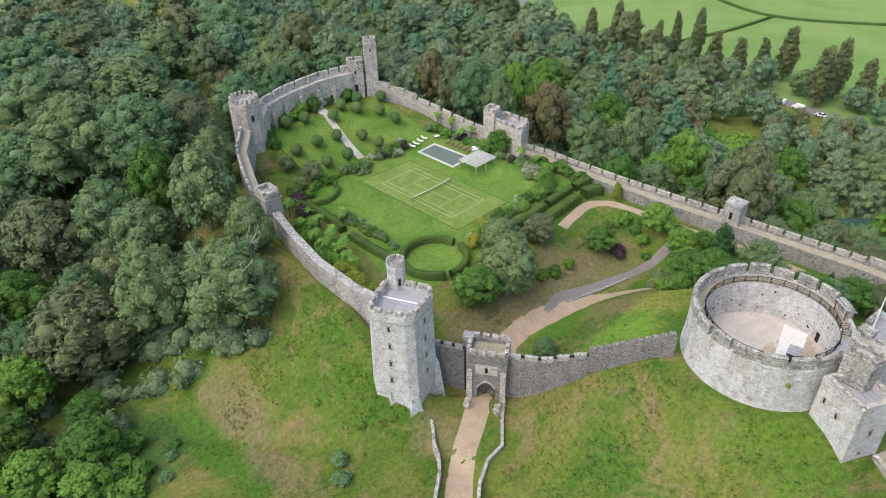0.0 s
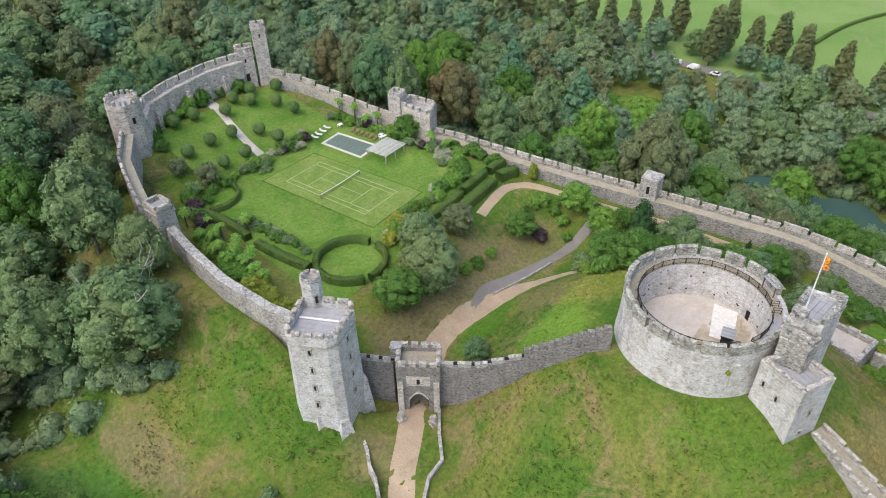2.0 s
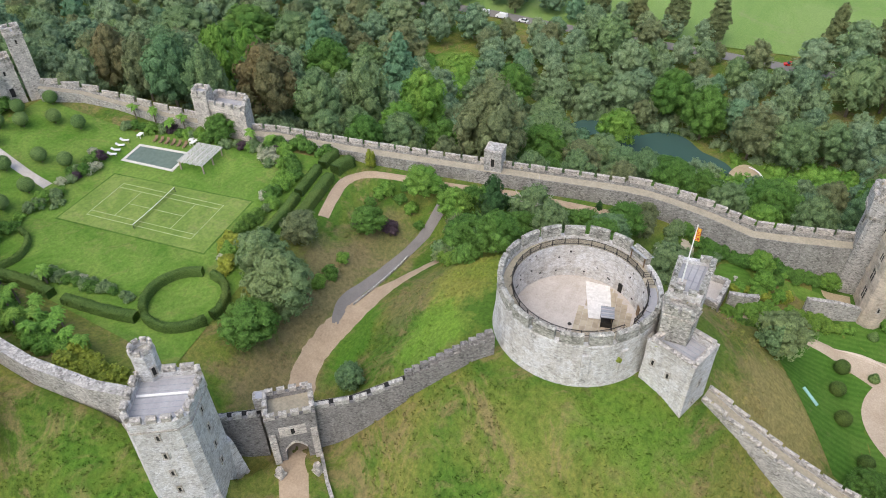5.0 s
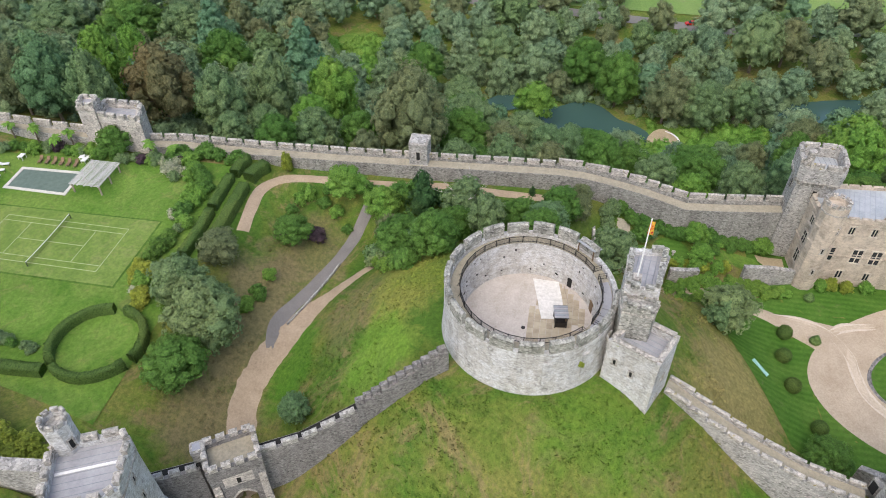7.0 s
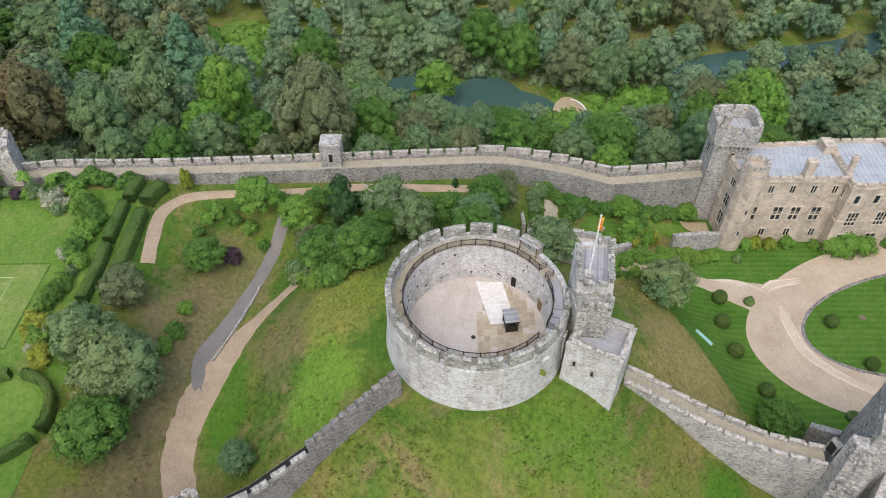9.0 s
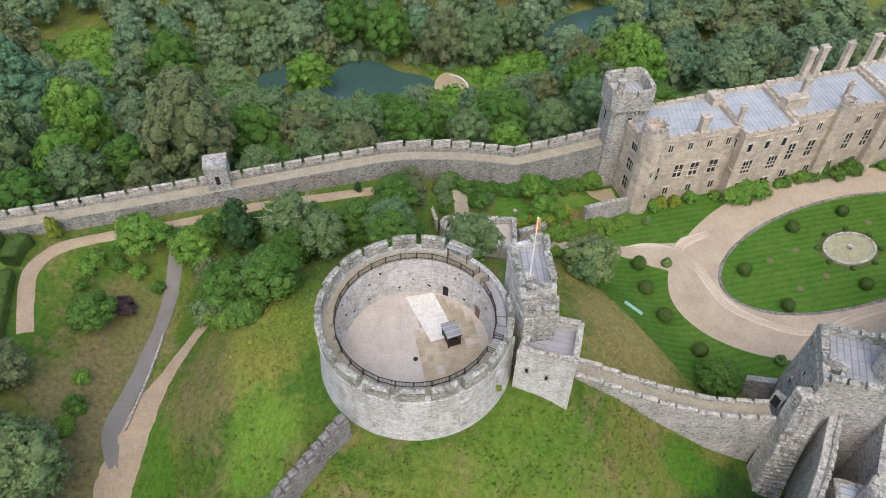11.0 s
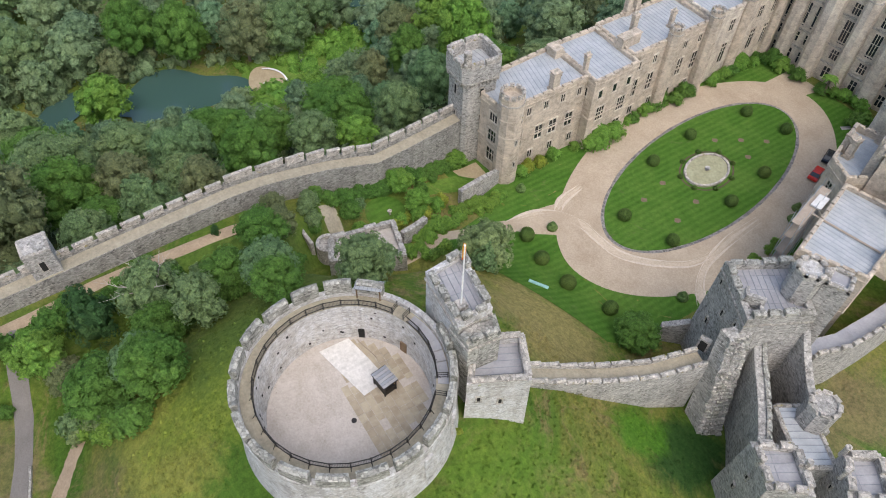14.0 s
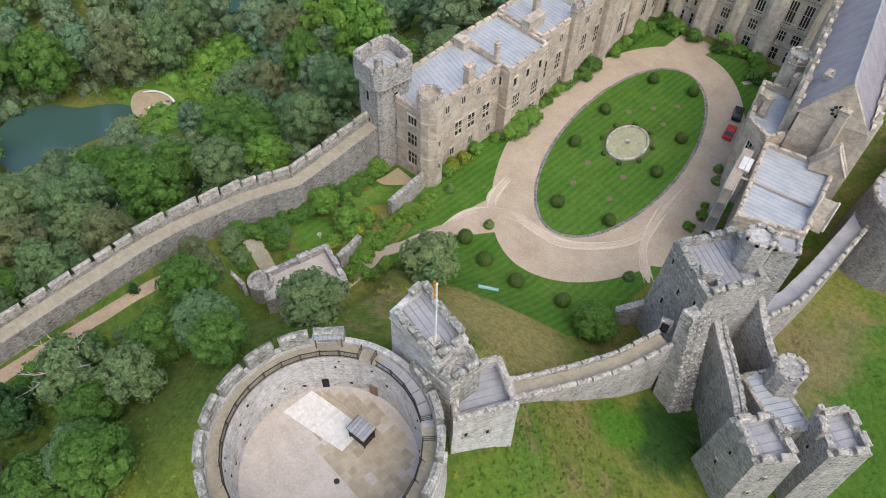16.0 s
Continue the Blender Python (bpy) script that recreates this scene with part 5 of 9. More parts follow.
curtain("wall_south", "stone wall walk with battlements behind the chapel range", [(71.0, -36.5, -3.2, -14), (69.4, -42, -3.6, -14), (69.0, -50, -3.8, -14), (69.0, -62, -3.8, -14), (70, -80, -3.8, -14), (72, -100, -3.8, -14)], 3.0, -1, 1.6, 0.6, M_STONE, 0.6, 0.8, M_LEADGREY)
tower("drum_tower", "dark round stone tower outside the wall", ngon(64.5, -68.5, 6.6, 20), -14, 2.0, 1.0, M_DARKSTONE, M_LEADGREY, 1.4, 0.6, 0.9, 1.2, 0.7, (), False)


# ---- the ranges round the quadrangle ----
def gothic(parent, a, b, s, z, w, h, lights=2, out=0.0, arched=True):
    """A mullioned stone window on the wall a-b: surround, mullions, panes."""
    a, b = Vector(a), Vector(b)
    d = (b - a).normalized()
    p = a + (b - a) * s
    m = pose(p.x + d.y * out, p.y - d.x * out, z, 0, 0, math.degrees(math.atan2(d.y, d.x)))
    bm = bmesh.new()
    t = 0.22
    box(bm, -w / 2 - t, -0.14, -h / 2, -w / 2, 0.25, h / 2, m)
    box(bm, w / 2, -0.14, -h / 2, w / 2 + t, 0.25, h / 2, m)
    box(bm, -w / 2 - t, -0.2, h / 2, w / 2 + t, 0.25, h / 2 + t, m)
    box(bm, -w / 2 - t - 0.05, -0.22, -h / 2 - t, w / 2 + t + 0.05, 0.25, -h / 2, m)
    fr = part("window", bm, M_WINSTONE, parent)
    bm = bmesh.new()
    for k in range(1, lights):
        x = -w / 2 + w * k / lights
        box(bm, x - 0.07, -0.09, -h / 2, x + 0.07, 0.2, h / 2, m)
    if h > 1.8:
        box(bm, -w / 2, -0.08, h * 0.08 - 0.06, w / 2, 0.2, h * 0.08 + 0.06, m)
    if lights > 1 or h > 1.8:
        part("mullion", bm, M_WINSTONE, fr)
    else:
        bm.free()
    for k in range(lights):
        x0 = -w / 2 + w * k / lights + 0.07
        x1 = -w / 2 + w * (k + 1) / lights - 0.07
        bm = bmesh.new()
        zs = h / 2 - (0.35 * (x1 - x0) if arched else 0)
        vs = [bm.verts.new(m @ Vector(q)) for q in ((x0, -0.02, -h / 2), (x1, -0.02, -h / 2), (x1, -0.02, zs), ((x0 + x1) / 2, -0.02, h / 2), (x0, -0.02, zs))]
        bm.faces.new(vs)
        part("pane", bm, M_GLASS, fr)
    return fr


M_WINSTONE = mat("window_stone", stone_build((0.522, 0.452, 0.370), (0.704, 0.619, 0.515), (0.293, 0.247, 0.194), amount=0.32, holes=0.18, weather=0.8, joints=0.12))


M_ROOFSEAM = mat("roof_seam_lead", lead_build((0.30, 0.33, 0.36), (0.46, 0.49, 0.52)), 0.5, 0.15, 0.5)


def block(name, label, pts, z0, ztop, stone=M_HALL, roof=M_LEAD, seam=None, drop=1.0, merlon=1.5, gap=0.5, tall=0.45, category="building", rows=(), faces=()):
    """A range of building with a parapet, a seamed lead roof and rows of windows (height, width, tall, lights, step) on the named faces."""
    n = len(pts)
    if sum(pts[i][0] * pts[(i + 1) % n][1] - pts[(i + 1) % n][0] * pts[i][1] for i in range(n)) < 0:
        pts = pts[::-1]
    t = thing(name, label, category)
    zr = ztop - drop
    bm = bmesh.new()
    prism(bm, pts, z0, zr, 0.0)
    part("wall", bm, stone, t)
    bm = bmesh.new()
    ring_wall(bm, inset(pts, -0.08), inset(pts, 0.45), zr - 0.1, ztop - tall)
    part("parapet", bm, stone, t)
    rp = inset(pts, 0.4)
    bm = bmesh.new()
    prism(bm, rp, zr, zr + 0.12)
    rf = part("roof", bm, roof, t)
    if seam:
        ribs(inset(pts, 0.6), zr + 0.14, seam, 0.85, M_ROOFSEAM, rf, 0.05)
        ribs(inset(pts, 0.6), zr + 0.13, (-seam[1], seam[0]), 2.8, M_ROOFSEAM, rf, 0.03)
    for z in (zr - 0.3, z0 + (zr - z0) * 0.52):
        bm = bmesh.new()
        ring_wall(bm, inset(pts, -0.18), inset(pts, 0.05), z, z + 0.22)
        part("string_course", bm, stone, t)
    mid = inset(pts, 0.19)
    for i in range(n):
        a, b = Vector(mid[i]), Vector(mid[(i + 1) % n])
        if (b - a).length > 1.2 and tall > 0.1:
            merlons_on(t, a, b, ztop - tall, ztop - tall, 0.5, merlon, gap, tall, stone)
    for f in faces:
        a, b = Vector(pts[f % n]), Vector(pts[(f + 1) % n])
        L = (b - a).length
        for z, w, h, lights, step in rows:
            c = max(1, int(L / step))
            for k in range(c):
                gothic(t, a, b, (k + 0.5) / c, z, w, h, lights)
    return t




def face_of(pts, a, b):
    n = len(pts)
    if sum(pts[i][0] * pts[(i + 1) % n][1] - pts[(i + 1) % n][0] * pts[i][1] for i in range(n)) < 0:
        pts = pts[::-1]
    best, out = None, 0
    for i in range(n):
        q = (Vector(pts[i]) + Vector(pts[(i + 1) % n])) / 2
        d = (q - (Vector(a) + Vector(b)) / 2).length
        if best is None or d < best:
            best, out = d, i
    return out


TOW = [(140.6, -22.0), (139.8, -21.1), (134.4, -20.7), (133.5, -21.6), (133.0, -27.4), (134.0, -28.4), (139.8, -28.9), (140.7, -28.0)]
crown = tower("round_corner_tower", "tall pale stone tower with a corbelled parapet and lead roof", TOW, 6.4, 10.4, 2.4, M_STONE, M_LEAD, 2.3, 0.55, 1.0, 0.0, 0.6, (), False, (1, 0.1, 0.9))
low = inset(TOW, 0.55)
bm = bmesh.new()
prism(bm, low, -12, 6.6, 0.25)
part("shaft", bm, M_STONE, crown)
bm = bmesh.new()
ring_wall(bm, inset(TOW, -0.08), inset(TOW, 0.3), 6.3, 6.6)
part("string_course", bm, M_COPING, crown)
for i in range(8):
    a, b = Vector(TOW[i]), Vector(TOW[(i + 1) % 8])
    n = max(1, round((b - a).length / 0.8))
    for k in range(n):
        p = a + (b - a) * ((k + 0.5) / n)
        d = (Vector((137.0, -24.8)) - p).normalized() * 0.32
        bm = bmesh.new()
        box(bm, -0.16, -0.34, 5.6, 0.16, 0.34, 6.3, pose(p.x + d.x, p.y + d.y, 0, 0, 0, math.degrees(math.atan2(b.y - a.y, b.x - a.x))))
        part("corbel", bm, M_COPING, crown)
area = sum(low[i][0] * low[(i + 1) % 8][1] - low[(i + 1) % 8][0] * low[i][1] for i in range(8))
ccw = low if area > 0 else low[::-1]
for i in range(8):
    a, b = Vector(ccw[i]), Vector(ccw[(i + 1) % 8])
    if (b - a).length > 3:
        for z, w, h in ((3.6, 0.7, 1.9), (-1.6, 0.45, 1.2)):
            slit(crown, a, b, 0.5, z, w, h, 0.08)
bm = bmesh.new()
prism(bm, ngon(134.6, -21.9, 0.7, 8), 6.4, 12.2)
part("chimney", bm, M_COPING, crown)
B1 = [(127.6, -24.8), (133.4, -24.2), (137.4, -29.2), (138.5, -43.4), (127.6, -43.4)]
f_w, f_q = face_of(B1, B1[0], B1[1]), face_of(B1, B1[4], B1[0])
hall = block("hall_range", "honey stone castle range with lead roof and mullioned windows", B1, -13, 4.2, M_HALL, M_LEAD, (1, -0.25), rows=((1.4, 0.9, 1.6, 2, 3.6), (-8.8, 1.0, 1.7, 2, 4.6)), faces=(f_q,))
P = B1 if sum(B1[i][0] * B1[(i + 1) % 5][1] - B1[(i + 1) % 5][0] * B1[i][1] for i in range(5)) > 0 else B1[::-1]
for s, z, w, h, l in ((0.62, 1.0, 1.9, 1.8, 3), (0.62, -3.2, 2.2, 2.8, 3), (0.62, -7.4, 2.2, 2.8, 3)):
    gothic(hall, P[f_w], P[f_w + 1 if f_w < 4 else 0], s, z, w, h, l)
for s in (0.2, 0.45, 0.62, 0.82):
    gothic(hall, P[f_q], P[(f_q + 1) % 5], s, -4.2, 1.7, 3.0, 2)
for z in (-9.4, -5.2, -1.0, 2.6):
    bm = bmesh.new()
    ring_wall(bm, ngon(127.2, -26.0, 2.32, 10, 0.39), ngon(127.2, -26.0, 2.1, 10, 0.39), z, z + 0.22)
    part("string_course", bm, M_HALL, hall)
tower("hall_turret", "octagonal stone corner turret on the hall", ngon(127.2, -26.0, 2.15, 10, 0.39), -13, 8.0, 1.3, M_HALL, M_HALL, 0.9, 0.5, 0.8, 0.15, 0.4, ((4, .5, -7, .3, 1.0), (4, .5, -2.0, .3, 1.0), (5, .5, 2.4, .3, 1.0)), True)
B2 = [(125.4, -43.0), (138.6, -43.6), (138.8, -54.0), (126.0, -53.6)]
q2 = face_of(B2, B2[3], B2[0])
block("hall_bay", "projecting honey stone bay with a lead roof", B2, -13, 4.4, M_HALL, M_LEAD, (1, -0.05), rows=((0.8, 1.0, 1.8, 1, 3.4), (-3.8, 1.9, 3.0, 3, 5), (-8.6, 1.8, 2.2, 2, 5)), faces=(q2, face_of(B2, B2[0], (130, -43.2))))
B3 = [(127.6, -53.8), (139.0, -54.2), (139.8, -74.5), (128.6, -74.5)]
q3 = face_of(B3, B3[3], B3[0])
block("middle_range", "long honey stone range with tall arched windows", B3, -13, 4.8, M_HALL, M_LEAD, (1, -0.05), rows=((1.4, 1.0, 1.7, 2, 4), (-3.6, 1.5, 3.8, 2, 3.6), (-9, 1.2, 1.8, 2, 5)), faces=(q3,))
B4 = [(128.2, -74.7), (140, -74.7), (141.4, -97), (129.4, -97)]
q4 = face_of(B4, B4[3], B4[0])
block("state_range", "grey stone range with tall windows and turrets", B4, -13, 5.4, M_WINSTONE, M_LEAD, (1, -0.05), rows=((1.2, 1.4, 2.6, 2, 4), (-5.2, 1.6, 4.6, 2, 4)), faces=(q4,))
for x, y in ((127.6, -63.6), (127.9, -74.6), (128.8, -85), (129.2, -96.5)):
    tower("range_turret", "slender octagonal stone turret on the range", ngon(x, y, 1.35, 8, 0.39), -13, 7.4, 0.8, M_HALL, M_HALL, 0.7, 0.35, 0.6, 0.1, 0.35, (), True)


def strip_course(parent, a, b, z):
    """A moulded stone band along the wall a-b, proud of it."""
    d = Vector(b) - Vector(a)
    bm = bmesh.new()
    m = pose(a[0], a[1], z, 0, 0, math.degrees(math.atan2(d.y, d.x)))
    box(bm, 0, -0.22, 0, d.length, 0.22, 0.2, m)
    box(bm, 0, -0.14, -0.18, d.length, 0.14, 0, m)
    part("string_course", bm, M_COPING, parent)


B5 = [(141.5, -97.5), (99, -102.5), (97, -116), (143, -114)]
q5 = face_of(B5, B5[0], B5[1])
er = block("east_range", "tall grey-brown stone range with traceried windows", B5, -13, 9.0, M_WINSTONE, M_SLATE, (0.1, 1), rows=((5.4, 1.7, 2.4, 3, 2.9), (0.2, 1.7, 5.2, 3, 2.9), (-5.0, 1.7, 2.2, 3, 2.9), (-9.2, 1.5, 2.6, 2, 2.9)), faces=(q5,))
for z in (-7.2, -3.3, 3.5):
    strip_course(er, B5[0], B5[1], z)
for k, (x, y) in enumerate(((134, -97.6), (126, -98.6), (119.5, -99.2), (113, -100.2), (106, -101.0))):
    tower("range_buttress", "tall polygonal stone bay buttress", ngon(x, y, 1.5 if k % 2 else 1.9, 8, 0.39), -13, 10.2, 0.8, M_WINSTONE, M_SLATE, 0.8, 0.35, 0.6, 0.15, 0.35, (), True)

S1 = [(81.6, -43.4), (86.6, -60.4), (76.2, -63.0), (72.9, -47.4)]
block("south_range", "stone range with a pale blue lead roof", S1, -13, 3.6, M_HALL, M_LEAD, (1, 0.15), rows=((-2, 1.3, 2.6, 2, 4.2), (-7, 1.2, 2.2, 2, 4.2)), faces=(face_of(S1, S1[0], S1[1]),))
S2 = [(86.9, -60.6), (91.2, -62.6), (94.6, -73.0), (88.2, -74.6), (84.6, -64.8)]
block("porch_block", "stone block with parapets and a blue lead flat roof", S2, -13, 4.4, M_HALL, M_LEAD, (1, 0.15), 1.6, 1.4, 0.5, 0.4, "building", ((-0.2, 1.2, 2.4, 2, 4), (-5.6, 1.3, 2.8, 2, 4)), (face_of(S2, S2[1], S2[2]), face_of(S2, S2[0], S2[1])))

def chapel():
    c = thing("chapel", "tall stone chapel with a steep purple slate roof", "chapel")
    ra, rb = Vector((80.4, -64.6)), Vector((91.6, -104.0))
    d = (rb - ra).normalized()
    nx, ny = -d.y, d.x
    L = (rb - ra).length
    W, ze, zt = 4.7, 9.4, 15.4
    yaw = math.degrees(math.atan2(d.y, d.x))
    m = pose(ra.x, ra.y, 0, 0, 0, yaw)
    bm = bmesh.new()
    box(bm, 0, -W, -13, L, W, ze, m)
    part("wall", bm, M_HALL, c)
    bm = bmesh.new()
    for s in (-1, 1):
        q = [bm.verts.new(m @ Vector(v)) for v in ((-0.1, s * (W + 0.3), ze - 0.2), (L, s * (W + 0.3), ze - 0.2), (L, 0, zt), (-0.1, 0, zt))]
        bm.faces.new(q)
        q = [bm.verts.new(m @ Vector(v)) for v in ((-0.1, s * (W + 0.3), ze + 0.05), (L, s * (W + 0.3), ze + 0.05), (L, 0, zt + 0.2), (-0.1, 0, zt + 0.2))]
        bm.faces.new(q)
    part("roof", bm, M_SLATE, c)
    bm = bmesh.new()
    for k in range(-1, 2, 2):
        for j in range(26):
            t = j / 26
            y, z = k * (W + 0.3) * (1 - t), ze + 0.08 + (zt - ze) * t
            tube(bm, m @ Vector((0, y, z + 0.05)), m @ Vector((L, y, z + 0.05)), 0.045, 3)
    tagged(part("slate_course", bm, M_SLATE, c), kind="stuff")
    bm = bmesh.new()
    g = [(-0.35, -W - 0.5, ze - 0.4), (-0.35, W + 0.5, ze - 0.4), (-0.35, 0, zt + 0.8)]
    f = [bm.verts.new(m @ Vector(v)) for v in g]
    h = [bm.verts.new(m @ Vector((0.35, v[1], v[2]))) for v in g]
    bm.faces.new(f)
    bm.faces.new(h[::-1])
    for i in range(3):
        bm.faces.new((f[i], f[(i + 1) % 3], h[(i + 1) % 3], h[i]))
    part("gable", bm, M_HALL, c)
    bm = bmesh.new()
    for k in range(8):
        a = k * math.tau / 8
        cc = m @ Vector((-0.40, 0.85 * math.cos(a), 11.2 + 0.85 * math.sin(a)))
        bm.faces.new([bm.verts.new(cc + (m.to_3x3() @ Vector((0, 0.3 * math.cos(q * math.tau / 7), 0.3 * math.sin(q * math.tau / 7))))) for q in range(7)])
    part("rose_window", bm, M_GLASS, c, "dark round traceried window")
    bm = bmesh.new()
    tube(bm, m @ Vector((-0.4, 0, zt + 0.25)), m @ Vector((L, 0, zt + 0.25)), 0.2, 6)
    part("ridge", bm, M_LEADGREY, c)
    # parapet walls and pinnacled buttresses along the eaves
    for side in (-1, 1):
        bm = bmesh.new()
        box(bm, 0.4, side * (W + 0.75) - 0.3, ze - 1.6, L, side * (W + 0.75) + 0.3, ze + 0.5, m)
        part("parapet", bm, M_WINSTONE, c)
        for j in range(8):
            x = 2.2 + j * 5.0
            bm = bmesh.new()
            box(bm, x - 0.55, side * (W + 0.9) - 0.7, -13, x + 0.55, side * (W + 0.9) + 0.7, ze + 0.9, m)
            b_ = part("buttress", bm, M_WINSTONE, c)
            bm = bmesh.new()
            prism(bm, [tuple((m @ Vector((x + p, side * (W + 0.9) + q, 0))).xy) for p, q in ((-0.3, -0.3), (0.3, -0.3), (0.3, 0.3), (-0.3, 0.3))], ze + 0.9, ze + 2.3, 0.12)
            part("pinnacle", bm, M_WINSTONE, b_)
            if j < 7:
                bm = bmesh.new()
                y0 = side * (W + 0.02)
                zs = -6.5 if side > 0 else 4.0
                box(bm, x + 1.2, y0 - 0.12, zs, x + 3.8, y0 + 0.12, ze - 3.4, m)
                box(bm, x + 1.6, y0 - 0.12, ze - 3.4, x + 3.4, y0 + 0.12, ze - 2.5, m)
                wn = part("tall_window", bm, M_GLASS, c)
                for q in (1.2, 2.07, 2.93, 3.8):
                    bm = bmesh.new()
                    box(bm, x + q - 0.1, y0 - 0.25, zs, x + q + 0.1, y0 + 0.25, ze - 2.8, m)
                    part("mullion", bm, M_WINSTONE, wn)
                for z in (zs - 0.3, zs + 5.0, ze - 3.5):
                    bm = bmesh.new()
                    box(bm, x + 0.9, y0 - 0.28, z, x + 4.1, y0 + 0.28, z + 0.22, m)
                    part("transom", bm, M_WINSTONE, wn)
    # raised lead rolls down the slopes
    for side in (-1, 1):
        for j in range(14):
            x = 1.5 + j * 2.9
            bm = bmesh.new()
            tube(bm, m @ Vector((x, side * (W + 0.25), ze + 0.12)), m @ Vector((x, 0, zt + 0.26)), 0.07, 4)
            part("lead_roll", bm, M_LEADGREY, c)


chapel()
tower("chapel_turret", "eight-sided pale stone stair turret against the chapel", ngon(92.3, -78.0, 1.9, 8, 0.39), -13, 8.6, 0.9, M_WINSTONE, M_LEADGREY, 0.6, 0.45, 0.7, 0.15, 0.4, ((1, .5, 2.0, .35, 1.2), (1, .5, -3.0, .35, 1.2)), True)


def small_gable(x, y, z, yaw, w=4.4, d=2.0, h=4.6):
    g = thing("gable_porch", "steep traceried stone gable with stepped coping", "gable")
    m = pose(x, y, z, 0, 0, yaw)
    bm = bmesh.new()
    o = [(-w / 2, 0), (w / 2, 0), (w / 2, 0.8), (0, h), (-w / 2, 0.8)]
    f = [bm.verts.new(m @ Vector((a, 0, b))) for a, b in o]
    k = [bm.verts.new(m @ Vector((a, d, b))) for a, b in o]
    bm.faces.new(f)
    bm.faces.new(k[::-1])
    for i in range(5):
        bm.faces.new((f[i], k[i], k[(i + 1) % 5], f[(i + 1) % 5]))
    part("wall", bm, M_HALL, g)
    bm = bmesh.new()
    for s in (-1, 1):
        tube(bm, m @ Vector((s * (w / 2 + 0.15), -0.15, 0.75)), m @ Vector((0, -0.15, h + 0.1)), 0.2, 4)
        tube(bm, m @ Vector((s * (w / 2 + 0.15), d + 0.15, 0.75)), m @ Vector((0, d + 0.15, h + 0.1)), 0.2, 4)
    part("coping", bm, M_WINSTONE, g)
    bm = bmesh.new()
    for a, b in ((-0.6, 1.6), (0.6, 1.6), (0, 2.6)):
        box(bm, a - 0.32, -0.02, b - 0.6, a + 0.32, 0.0, b + 0.5, m)
    part("lancet", bm, M_GLASS, g)


small_gable(74.2, -52.4, 1.8, 100)
small_gable(77.4, -62.4, 3.0, 20, 5, 1.6, 5)


def chimney(x, y, z, h, w=0.8, yaw=0, pots=2):
    c = thing("chimney_stack", "pale stone chimney stack with pots", "chimney", "chimney stacks")
    m = pose(x, y, z, 0, 0, yaw)
    bm = bmesh.new()
    box(bm, -w / 2, -w * 0.6, -0.2, w / 2, w * 0.6, h, m)
    st = part("shaft", bm, M_HALL, c)
    bm = bmesh.new()
    box(bm, -w / 2 - 0.12, -w * 0.6 - 0.12, h - 0.55, w / 2 + 0.12, w * 0.6 + 0.12, h - 0.3, m)
    part("band", bm, M_HALL, st)
    bm = bmesh.new()
    box(bm, -w / 2 - 0.15, -w * 0.6 - 0.15, h, w / 2 + 0.15, w * 0.6 + 0.15, h + 0.2, m)
    part("cap", bm, M_HALL, st)
    bm = bmesh.new()
    box(bm, -w / 2 - 0.15, -w * 0.6 - 0.15, -0.2, w / 2 + 0.15, w * 0.6 + 0.15, 0.5, m)
    part("plinth", bm, M_HALL, st)
    for k in range(pots):
        bm = bmesh.new()
        y0 = (k - (pots - 1) / 2) * 0.5
        tube(bm, m @ Vector((0, y0, h + 0.2)), m @ Vector((0, y0, h + 0.7)), 0.17, 8, 0.13)
        part("pot", bm, M_WINSTONE, c)


for a in ((139.0, -62.0, 4.3, 6), (139.2, -64.6, 4.3, 6.2), (139.6, -70.5, 4.3, 6), (140.2, -76.5, 4.8, 6), (140.4, -80.5, 4.8, 6), (140.7, -84.5, 4.8, 6), (141, -89, 4.8, 6), (141, -93, 4.8, 6)):
    chimney(*a, 1.0)
for a in ((128.4, -36.0, 3.3, 3.6, 1.2), (129.2, -43.6, 3.4, 3.8, 0.7), (131.6, -66.5, 3.9, 3.4, 0.7), (133.5, -58.5, 3.6, 4.4, 0.9), (92.0, -67, 2.9, 3.2, 0.9), (90.0, -73.8, 2.9, 4, 1.1), (84.8, -70.0, 3.0, 9.4, 1.5), (87.0, -68.6, 3.0, 6.0, 1.2), (79.4, -64.4, 3.0, 9.0, 1.3), (90.6, -66.2, 2.9, 3.6, 1.0)):
    chimney(*a)
for x, y, z, lx, ly, h in ((131.4, -55.6, 3.4, 1.6, 4.6, 2.6), (136.4, -42.4, 3.2, 2.4, 1.7, 1.8)):
    bm = bmesh.new()
    box(bm, -lx / 2, -ly / 2, 0, lx / 2, ly / 2, h, pose(x, y, z, 0, 0, 3))
    box(bm, -lx / 2 - 0.15, -ly / 2 - 0.15, h, lx / 2 + 0.15, ly / 2 + 0.15, h + 0.2, pose(x, y, z, 0, 0, 3))
    tagged(part("roof_block", bm, M_HALL), "squat stone block standing on the lead roof", "roof block")

